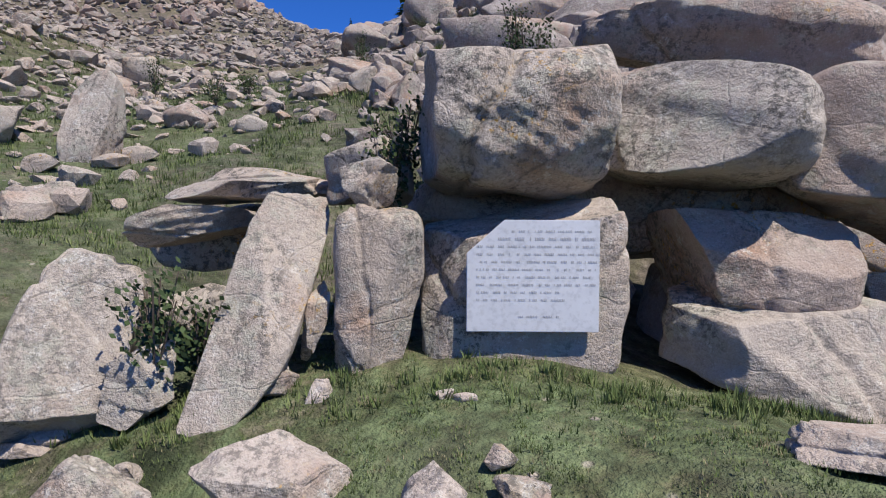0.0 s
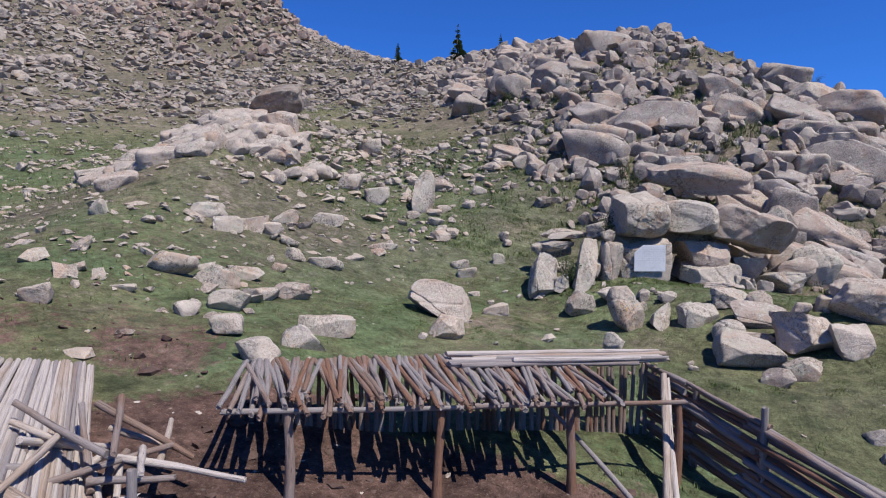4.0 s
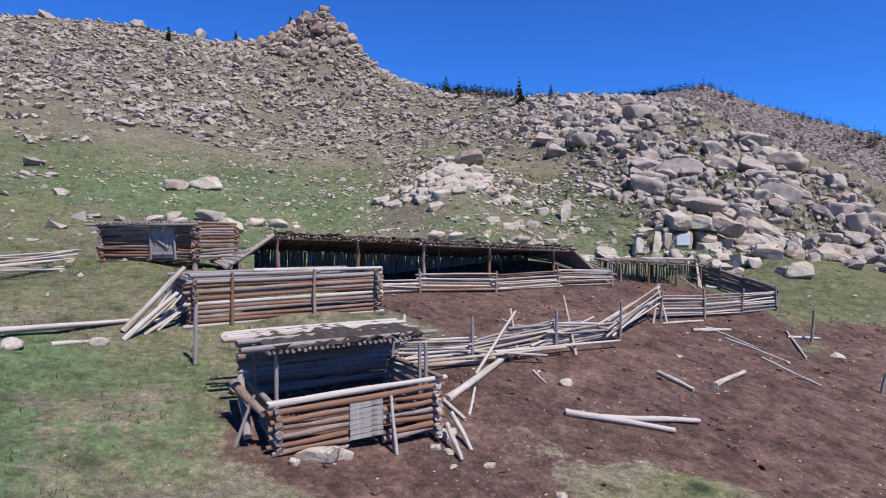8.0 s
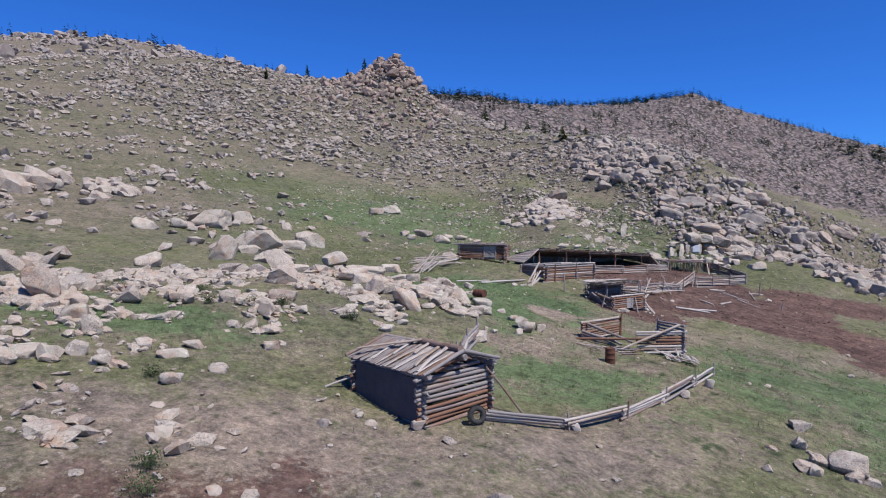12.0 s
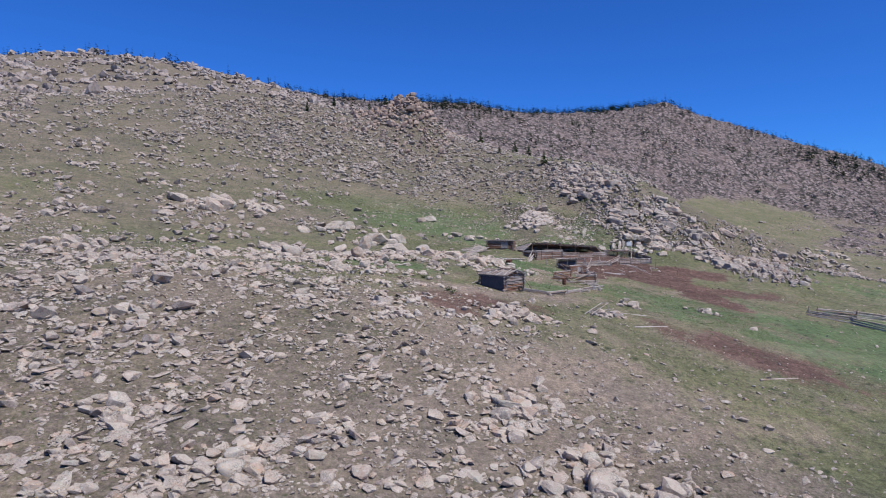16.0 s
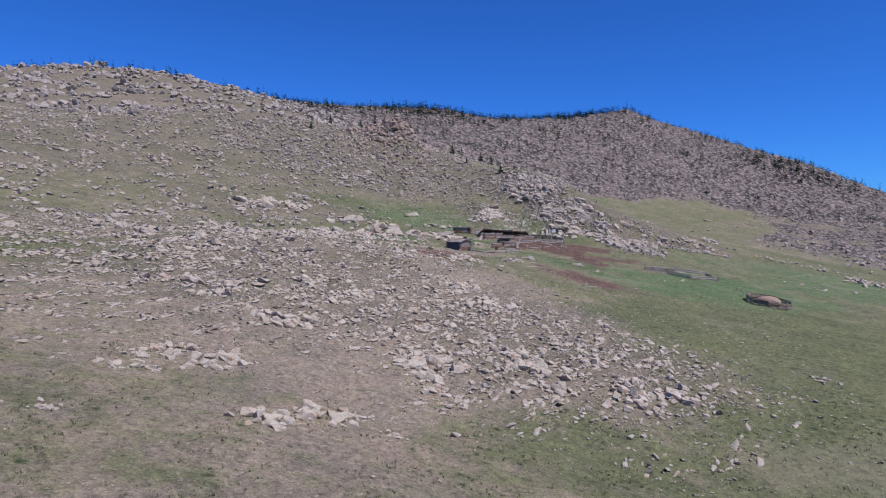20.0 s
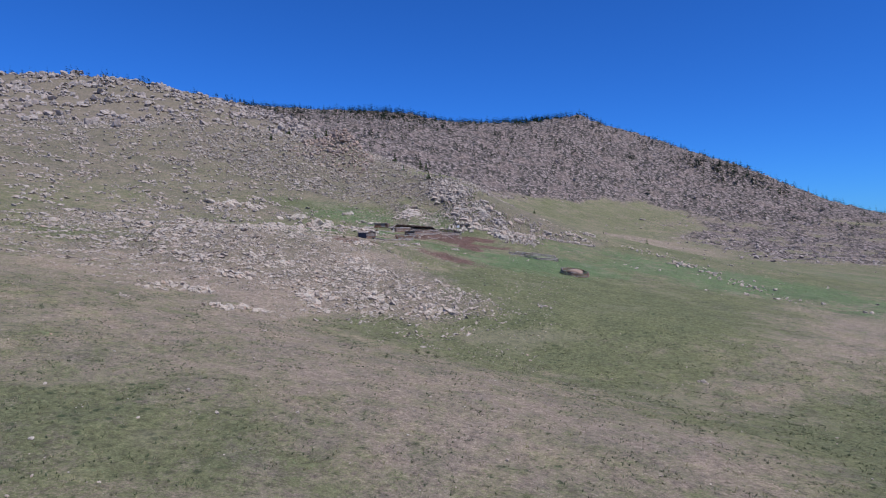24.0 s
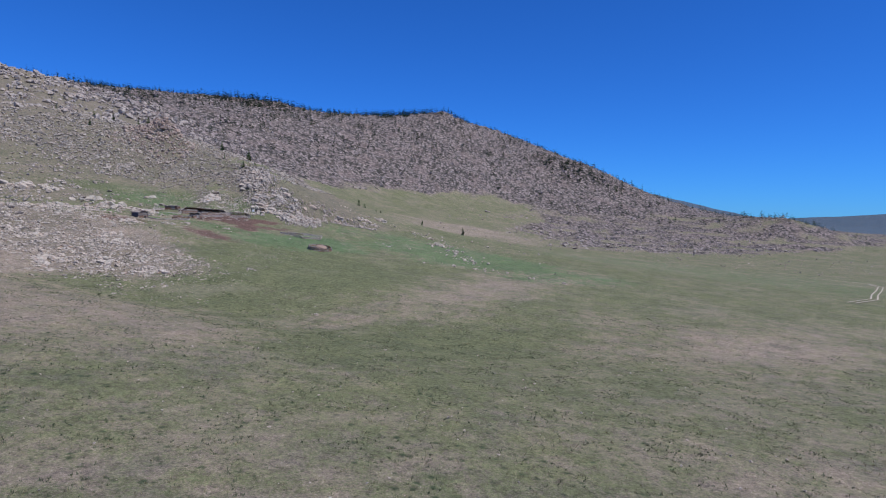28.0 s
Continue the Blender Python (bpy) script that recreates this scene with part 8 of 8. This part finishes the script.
def enclosure():
    t = thing("ruined_log_enclosure", -6, -63.5, "roofless ruined log enclosure with broken corners", "log pen")
    A, B, Cc, D, E = (-9.2, -64.6), (-7.2, -61.1), (-4.5, -62.2), (-3.0, -63.7), (-5.6, -65.0)
    g = lambda p: float(ground_near(*p)) - 0.03
    crib_wall(t, A, B, (g(A) + g(B)) / 2, -2.1, 8, 0.09, ("grey", "brown", "pale"), 0.18, 0)
    for k in range(3):
        log(t, (*between(A, B, -0.03), g(A) + 0.15 + 0.17 * k), (*between(A, E, 0.5 + 0.1 * k), g(E) + 0.1 + 0.15 * k), 0.1, "grey")
    crib_wall(t, Cc, D, (g(Cc) + g(D)) / 2, -2.1, 10, 0.085, ("grey", "pale"), 0.15, 0)
    crib_wall(t, E, D, (g(E) + g(D)) / 2, -2.55, 8, 0.085, ("pale", "grey", "brown"), 0.15, 1)
    log(t, (B[0] + 0.1, B[1] - 0.1, g(B) - 0.1), (B[0] + 0.12, B[1] - 0.1, -1.95), 0.09, "brown", "post")
    log(t, (Cc[0] - 0.1, Cc[1], g(Cc) - 0.1), (Cc[0] - 0.1, Cc[1], -2.0), 0.08, "grey", "post")
    log(t, (-9.0, -64.4, -2.25), (-6.0, -65.3, -3.2), 0.10, "grey", "broken_log")
    log(t, (-9.6, -65.2, -3.2), (-5.4, -65.2, -2.9), 0.09, "brown", "broken_log")
    log(t, (-3.2, -63.8, -2.1), (-6.6, -66.2, -3.5), 0.085, "pale", "broken_log")
    for k in range(26):
        s = (-2.9 + dice.uniform(-0.8, 0.9), -65.2 + dice.uniform(-1.3, 0.9))
        d = 2.4 + dice.gauss(0, 0.35)
        n = dice.uniform(0.5, 1.5)
        log(t, gz(*s, dice.uniform(0.05, 0.45)), gz(s[0] + math.cos(d) * n, s[1] + math.sin(d) * n, dice.uniform(0.05, 0.6)), 0.06, "pale", "fallen_log", True)
    for k in range(14):
        s = (-8.0 + dice.uniform(-1.5, 1.8), -66.0 + dice.uniform(-1.0, 0.7))
        d = dice.gauss(0.2, 0.5)
        n = dice.uniform(0.7, 2.0)
        log(t, gz(*s, 0.06), gz(s[0] + math.cos(d) * n, s[1] + math.sin(d) * n, dice.uniform(0.05, 0.35)), 0.045, dice.choice(("pale", "grey")), "fallen_pole")


enclosure()


def hut():
    """The log hut that stands on its own below the pens."""
    t = thing("log_hut", -13, -82.7, "weathered log hut with low gabled pole roof", "hut")
    a, b = (-12.0, -85.0), (-10.5, -81.6)     # the lit gable end
    d, c = (-15.8, -83.2), (-14.3, -79.8)
    z0 = min(float(ground_near(*p)) for p in (a, b)) - 0.03
    zb = z0 + 0.15
    top = -1.45
    crib_wall(t, a, b, z0, top, 11, 0.088, ("brown", "brown", "grey"), 0.26, 0)
    crib_wall(t, d, c, zb, top, 10, 0.088, ("brown", "grey"), 0.26, 0)
    crib_wall(t, a, d, z0, top, 11, 0.088, ("grey",), 0.26, 1)
    crib_wall(t, b, c, z0, top, 11, 0.088, ("grey",), 0.26, 1)
    u = Vector((d[0] - a[0], d[1] - a[1], 0)).normalized()
    nrm = Vector((u.y, -u.x, 0)) if (u.y * -0.5 - u.x * -0.86) > 0 else Vector((-u.y, u.x, 0))
    L = math.hypot(d[0] - a[0], d[1] - a[1])
    for k in range(3):   # dark sheets nailed over the long wall
        p = Vector((*a, (z0 + top) / 2 + 0.1)) + u * (0.12 + k * (L - 0.24) / 3) + nrm * (0.115 + 0.004 * k)
        plank(t, p, p + u * ((L - 0.24) / 3 + 0.02), top - z0 - 0.35, 0.012, M_SHEET, "wall_sheet", nrm)
    ridge = top + 0.55
    for p, q in ((a, b), (d, c)):   # gables
        for k in range(3):
            f = 0.16 + 0.13 * k
            log(t, (*between(p, q, f), top + 0.14 + 0.17 * k), (*between(p, q, 1 - f), top + 0.14 + 0.17 * k), 0.085, "brown")
    m0, m1 = between(a, b, 0.5), between(d, c, 0.5)
    log(t, (*between(m0, m1, -0.12), ridge), (*between(m0, m1, 1.1), ridge + 0.02), 0.13, "grey", "ridge_log")
    for p, q in ((a, d), (b, c)):
        log(t, (*between(p, q, -0.1), top + 0.08), (*between(p, q, 1.1), top + 0.08), 0.11, "grey", "eave_log")
    n = 40
    for side in (0, 1):
        p, q = ((a, d), (b, c))[side]
        for k in range(n):
            f = -0.07 + 1.14 * k / (n - 1)
            e, r = between(p, q, f), between(m0, m1, f)
            o = between(r, e, 1.14 + dice.uniform(-0.03, 0.04))
            log(t, (*r, ridge + 0.16 + dice.uniform(-0.02, 0.03)), (*o, top + 0.12 + dice.uniform(-0.02, 0.03)), 0.062, dice.choice(("grey", "grey", "grey", "pale")), "roof_slab", True)
    # loose boards on the roof
    for f, s0, s1, r in ((0.15, 0.1, 0.9, 0.09), (0.32, -0.1, 0.5, 0.1), (0.55, 0.0, 0.7, 0.08), (0.72, 0.2, 1.0, 0.07), (0.05, 0.0, 1.05, 0.11)):
        e, rr = between(a, d, f), between(m0, m1, f + 0.06)
        p, q = between((*rr, ridge + 0.30), (*e, top + 0.24), s0), between((*rr, ridge + 0.30), (*e, top + 0.24), s1)
        log(t, p, q, r, "pale", "loose_board", True)
    log(t, (*between(m0, m1, -0.05), ridge + 0.3), (*between(m0, m1, 0.55), ridge + 0.30), 0.15, "grey", "ridge_cap")
    for p, q, f in ((a, d, -0.09), (b, c, -0.09), (a, d, 1.09), (b, c, 1.09)):   # verge logs along the gables
        log(t, (*between(m0, m1, f), ridge + 0.24), (*between(between(m0, m1, f), between(p, q, f), 1.16), top + 0.20), 0.085, "grey", "verge_log")
    log(t, (*between(m0, m1, 0.5), ridge + 0.35), (*between(a, d, 0.98), top + 0.5), 0.12, "pale", "loose_board", True)
    # leaning poles
    log(t, gz(-9.1, -80.9), (-10.5, -81.9, top - 0.1), 0.05, "grey", "prop")
    log(t, gz(-16.9, -83.9), (-15.9, -83.3, top - 0.7), 0.05, "pale", "prop")


hut()


def tyre():
    t = thing("tyre", -10.35, -83.75, "worn black tyre leaning against the hut", "tyre")
    bm = bmesh.new()
    R, r, N, K = 0.26, 0.105, 40, 12
    vs = [[bm.verts.new(((R + r * math.cos(b) * (1.05 if abs(math.cos(b)) > 0.6 else 1.0)) * math.cos(a), 1.05 * r * math.sin(b), (R + r * math.cos(b)) * math.sin(a))) for b in (2 * math.pi * k / K for k in range(K))] for a in (2 * math.pi * n / N for n in range(N))]
    for n in range(N):
        for k in range(K):
            f = bm.faces.new((vs[n][k], vs[(n + 1) % N][k], vs[(n + 1) % N][(k + 1) % K], vs[n][(k + 1) % K]))
            f.smooth = True
    casing = part("casing", bm, M_RUBBER, t)
    bm = bmesh.new()
    for n in range(36):
        m = Matrix.Rotation(2 * math.pi * n / 36, 4, "Y") @ Matrix.Translation((R + r * 1.03, 0, 0)) @ Matrix.Diagonal((0.025, 0.15, 0.035, 1))
        bmesh.ops.create_cube(bm, size=1.0, matrix=m)
    part("tread", bm, M_RUBBER, t)
    t.matrix_world = pose(-10.3, -83.6, float(ground_near(-10.3, -83.6)) + 0.35, -14, 0, 40)


tyre()


def barrel(x, y, z, turn, laid, label):
    t = new("steel_barrel")
    tagged(t, label, "barrel", "rusty barrels")
    bm = bmesh.new()
    prof = [(0.0, 0.0), (0.27, 0.0), (0.29, 0.012), (0.285, 0.04), (0.285, 0.27), (0.298, 0.285), (0.298, 0.31), (0.285, 0.325), (0.285, 0.57), (0.298, 0.585), (0.298, 0.61), (0.285, 0.625), (0.285, 0.84), (0.29, 0.87), (0.27, 0.88), (0.262, 0.86), (0.0, 0.858)]
    N = 28
    rings = [[bm.verts.new((r * math.cos(2 * math.pi * k / N), r * math.sin(2 * math.pi * k / N), h)) for k in range(N)] for r, h in prof[1:-1]]
    for p, q in zip(rings, rings[1:]):
        for k in range(N):
            bm.faces.new((p[k], p[(k + 1) % N], q[(k + 1) % N], q[k])).smooth = True
    bm.faces.new(rings[0][::-1])
    bm.faces.new(rings[-1])
    part("drum", bm, M_RUST, t)
    bm = bmesh.new()
    bmesh.ops.create_cone(bm, segments=14, radius1=0.035, radius2=0.03, depth=0.03, cap_ends=True, matrix=Matrix.Translation((0.17, 0, 0.87)))
    part("bung", bm, M_RUST, t)
    t.matrix_world = pose(x, y, z, 90 if laid else 0, 0, turn)


barrel(-6.9, -69.4, float(ground_near(-6.9, -69.4)) - 0.02, 0, False, "upright rusty brown steel barrel in the grass")
barrel(-17.1, -63.7, float(ground_near(-17.4, -63.4)) + 0.45, 70, True, "rusty brown steel barrel lying on stones")

# ---- fences and loose timber round the hut ----
rail_fence("rail_fence", "short fence of heavy grey poles beside the hut", [(-14.2, -71.9), (-13.9, -74.6), (-13.2, -77.4)], 5, 0.85, 0.095, ("grey", "pale"), "fences round the hut", 0.05, 1.45)
t = rail_fence("rail_fence", "leaning grey pole fence behind the hut", [(-13.2, -77.4), (-13.4, -78.6), (-14.0, -79.6)], 5, 0.8, 0.09, ("grey",), "fences round the hut", 0.1, 1.2)
for k in range(5):
    log(t, gz(-13.0 + dice.uniform(-0.4, 0.4), -77.6 + dice.uniform(-0.5, 0.5)), gz(-13.3 + dice.uniform(-0.4, 0.4), -77.3 + dice.uniform(-0.5, 0.5), dice.uniform(1.0, 1.5)), 0.05, "grey", "prop")
t = thing("pole_stack_fence", -5, -78, "curving low fence of stacked bleached logs on stones", "fence", "fences round the hut")
line = [(-10.0, -83.0), (-7.3, -81.0), (-5.3, -78.5), (-3.8, -75.2), (-2.5, -71.5), (-1.5, -67.9)]
for k in range(5):
    p, q = line[k], line[k + 1]
    for m in range(4):
        s, e = dice.uniform(-0.12, 0.02), dice.uniform(0.98, 1.15)
        u, v = between(p, q, s), between(p, q, e)
        o = dice.uniform(-0.14, 0.14)
        log(t, gz(u[0] + o, u[1], 0.1 + 0.11 * m), gz(v[0] + o, v[1], 0.15 + 0.11 * m), 0.07, dice.choice(("pale", "grey")), "rail")
    pole(t, q[0] + 0.12, q[1], 0.75, 0.05, "grey", (dice.uniform(-.15, .15), 0.1))


def cart_frame():
    t = thing("ladder_frame", -0.3, -86, "broken bleached wooden ladder frame propped on poles", "ladder frame")
    a, b = gz(-1.6, -88.2, 0.1), (0.0, -84.2, float(ground_near(0.0, -84.2)) + 1.0)
    side = Vector((0.75, -0.30, 0.0))
    for s in (0.0, 1.0):
        o = side * s
        log(t, Vector(a) + o, Vector(b) + o, 0.05, "pale", "side_rail")
    for k in range(9):
        f = 0.08 + 0.1 * k
        p = Vector(between(a, b, f))
        log(t, p - side * 0.15, p + side * 1.15, 0.035, "pale", "rung")
    for k in range(7):
        s = (0.3 + dice.uniform(-0.7, 0.7), -85.0 + dice.uniform(-0.9, 0.7))
        d = dice.uniform(-0.9, 0.6)
        log(t, gz(*s, 0.1), gz(s[0] + 1.9 * math.cos(d), s[1] + 1.9 * math.sin(d), dice.uniform(0.1, 0.8)), 0.05, dice.choice(("grey", "pale")), "pole")
    log(t, gz(-0.2, -84.8), gz(0.0, -84.3, 1.1), 0.06, "grey", "prop")
    log(t, gz(0.8, -85.0), gz(0.7, -84.6, 0.9), 0.06, "grey", "prop")


cart_frame()

# loose logs in the yard and meadow
for a, b, r in (((-3.75, -41.7), (-0.65, -40.75), 0.11), ((-2.9, -41.4), (0.0, -39.6), 0.10), ((0.53, -35.8), (1.74, -32.9), 0.11), ((-1.4, -36.2), (-0.2, -37.0), 0.09), ((-7.0, -43.2), (-6.3, -38.3), 0.13), ((-8.7, -41.5), (-6.7, -39.4), 0.12),
                ((-8.9, -42.0), (-6.9, -40.1), 0.10), ((-6.2, -43.5), (-6.55, -41.9), 0.05), ((-7.3, -43.1), (-6.2, -43.8), 0.07), ((-5.3, -39.5), (-4.7, -40.1), 0.05), ((0.1, -27.3), (1.5, -25.4), 0.09), ((-0.3, -27.7), (0.6, -26.6), 0.10),
                ((-1.7, -27.9), (0.2, -24.8), 0.07), ((1.2, -27.4), (3.8, -29.0), 0.05), ((0.3, -26.0), (2.6, -27.6), 0.05), ((4.3, -23.2), (4.6, -27.7), 0.06), ((2.6, -29.6), (4.6, -31.6), 0.06), ((4.2, -24.4), (5.8, -23.4), 0.08)):
    loose(a, b, r)
t = thing("fence_post", 5.3, -24.2, "lone grey post standing in bare soil", "post")
pole(t, 5.3, -24.2, 1.6, 0.08, "grey", (0.1, 0.05))
t = thing("fence_post", 6.8, -30.5, "lone leaning grey post in bare soil", "post")
pole(t, 6.8, -30.5, 0.8, 0.07, "grey", (0.25, 0.05))
for a, b, r in (((-20.2, -52.7), (-18.0, -45.0), 0.10), ((-20.0, -52.2), (-18.3, -45.3), 0.08), ((-17.8, -47.9), (-17.3, -46.5), 0.08), ((-22.5, -53), (-20.2, -50.2), 0.08)):
    loose(a, b, r, "pale", "long weathered log lying in the meadow grass", group="loose logs in the meadow")
for a, b, r in (((1.2, -84.6), (5.0, -80.6), 0.10), ((4.0, -88.0), (7.5, -83.5), 0.09), ((16, -95), (20, -91), 0.1), ((0.4, -15.3), (1.25, -14.7), 0.09), ((1.0, -16.8), (2.6, -18.6), 0.06)):
    loose(a, b, r, "pale", "weathered log lying in the grass", group="loose logs in the meadow")
# pole heap beyond the store hut
t = thing("pole_heap", -27, -46, "collapsed heap of long bleached fence poles", "pole heap")
for k in range(26):
    s = (-28.4 + dice.gauss(0, 0.5), -48.2 + dice.gauss(0, 0.6))
    e = (-27.6 + dice.gauss(0, 0.6), -46.2 + dice.gauss(0, 0.8))
    log(t, gz(*s, dice.uniform(0, 0.3)), gz(*e, dice.uniform(0.5, 1.9)), 0.05, "pale", "pole")
for k in range(12):
    s = (-28.6 + dice.gauss(0, 0.4), -47.4 + dice.gauss(0, 0.5))
    log(t, gz(*s, dice.uniform(0.2, 0.8)), gz(-26.9 + dice.gauss(0, 0.6), -41.2 + dice.gauss(0, 0.5), dice.uniform(0.1, 0.8)), 0.055, "pale", "pole")
for k in range(8):
    log(t, gz(-31.5 + dice.gauss(0, 0.5), -41.8 + dice.gauss(0, 0.4), dice.uniform(0.1, 0.7)), gz(-28.0 + dice.gauss(0, 0.4), -39.6 + dice.gauss(0, 0.3), dice.uniform(0.2, 0.9)), 0.055, "pale", "pole")

# ---- pens down in the meadow ----
rail_fence("far_rail_fence", "long low fence of fallen grey poles in green meadow", [(29.5, -45.5), (35.5, -46.5), (41.0, -51.0), (47.8, -47.5), (46, -38.5), (37.6, -40.5), (31.5, -42.5)], 6, 1.0, 0.09, ("grey", "pale"), "pens in the meadow", 0.2, 1.5)


def round_pen():
    t = thing("round_pen", 55.3, -73, "round pole pen with a red brown heap inside", "pen", "pens in the meadow")
    n = 14
    pts = [(55.3 + 4.4 * math.cos(2 * math.pi * k / n), -73.0 + 5.6 * math.sin(2 * math.pi * k / n)) for k in range(n)]
    for k in range(n):
        pole(t, *pts[k], 1.5, 0.09, "grey")
        rails(t, pts[k], pts[(k + 1) % n], 7, 0.15, 1.25, 0.085, ("grey", "brown"), 0.05, 0.15)


round_pen()
p, f = stone(1400, 4, 2.2, 3, 0.05)
me = fast_mesh("manure_mound", p * np.array([2.5, 3.0, 1.25]), f, True)
me.materials.append(M_FELT)
heap = new("manure_mound", me)
heap.location = (55.3, -72.6, float(ground_near(55.3, -72.6)) + 0.55)
tagged(heap, "rounded red brown heap inside the round pen", "heap")

# ---- shrubs ----
M_SHRUB = leaf_material("shrub_leaves", (0.045, 0.075, 0.030), (0.085, 0.115, 0.045))


def shrub(x, y, z, h, w, seed, upright=0.5, label="dark green twiggy shrub between the stones"):
    t = new("shrub")
    t.location = (x, y, z)
    tagged(t, label, "shrub", "shrubs among the rocks")
    rng = np.random.RandomState(seed)
    bm = bmesh.new()
    leaves = []
    for k in range(16):
        a, q = rng.uniform(0, 6.28), rng.uniform(0.2, 1.0)
        tip = Vector((math.cos(a) * w * 0.5 * q, math.sin(a) * w * 0.5 * q, h * rng.uniform(0.6, 1.0)))
        d = tip.normalized()
        side = d.cross(Vector((0, 0, 1))).normalized() * 0.008
        r0 = [bm.verts.new(v) for v in (-side, side, side + tip, tip - side)]
        bm.faces.new(r0)
        for m in range(26):
            s = tip * rng.uniform(0.25, 1.05) + Vector(rng.normal(0, 0.035 + 0.07 * w, 3))
            n = Vector(rng.normal(size=3)).normalized()
            u = n.orthogonal().normalized() * rng.uniform(0.012, 0.03)
            v = n.cross(u).normalized() * rng.uniform(0.02, 0.05)
            leaves += [s - u, s - v, s + u, s + v]
    part("stem", bm, M_BARK, t)
    lv = np.array([tuple(v) for v in leaves])
    part("foliage", fast_mesh("foliage", lv, np.arange(len(lv)).reshape(-1, 4)), M_SHRUB, t)


shrub(-4.25, -1.9, -0.15, 1.0, 0.7, 1)
shrub(-4.05, -1.6, -0.2, 0.7, 0.6, 2)
shrub(-2.95, -0.1, 1.2, 1.0, 0.6, 3, label="dark green upright shrub behind the crag")
shrub(-3.1, 0.5, 1.5, 1.1, 0.8, 4)
shrub(-2.4, 3.6, 3.3, 1.2, 0.9, 5)
shrub(-3.0, 5.0, 4.0, 1.2, 0.8, 6)
for k in range(26):
    x, y = dice.uniform(-20, 20), dice.uniform(5, 34)
    shrub(x, y, float(ground(x, y)) + 0.2, dice.uniform(0.6, 1.3), dice.uniform(0.6, 1.3), 20 + k)
for x, y in ((-25.5, -78.0), (-27.0, -79.5), (-24.0, -77.0), (-29.5, -77.5), (-20.5, -75.5), (-17.0, -93.0), (-16.0, -94.0), (-33.0, -80.0), (-22, -88), (36.0, -176), (38, -178), (34.5, -177.5)):
    shrub(x, y, float(ground(x, y)), dice.uniform(0.35, 0.6), dice.uniform(0.8, 1.5), int(400 + x), label="low dark green shrub in the meadow")



# ---- track across the valley ----
def track():
    """Two pale wheel ruts through the meadow."""
    line = [(268, -48), (295, -17), (318, 22), (346, 66), (373, 110), (384, 142), (372, 158), (352, 168)]
    pts = []
    for k in range(len(line) - 1):
        pts += [between(line[k], line[k + 1], m / 8) for m in range(8)]
    verts, faces = [], []
    for side in (-1, 1):
        start = len(verts)
        for k, (x, y) in enumerate(pts):
            nx, ny = pts[min(k + 1, len(pts) - 1)], pts[max(k - 1, 0)]
            dx, dy = nx[0] - ny[0], nx[1] - ny[1]
            n = math.hypot(dx, dy)
            for e in (-0.32, 0.32):
                o = side * 1.3 + e * dice.uniform(0.8, 1.3)
                a, b = x - dy / n * o, y + dx / n * o
                verts.append((a, b, float(land(a, b)) + 0.25))
        faces += [[start + 2 * k, start + 2 * k + 1, start + 2 * k + 3, start + 2 * k + 2] for k in range(len(pts) - 1)]
    me = fast_mesh("track", np.array(verts), np.array(faces), True)
    me.materials.append(plain_material("rut_dust", (0.34, 0.29, 0.23), (0.44, 0.38, 0.31), 0.6, 0.95))
    tagged(new("track", me), "pale dusty wheel ruts through green meadow", "track", kind="structure")


track()
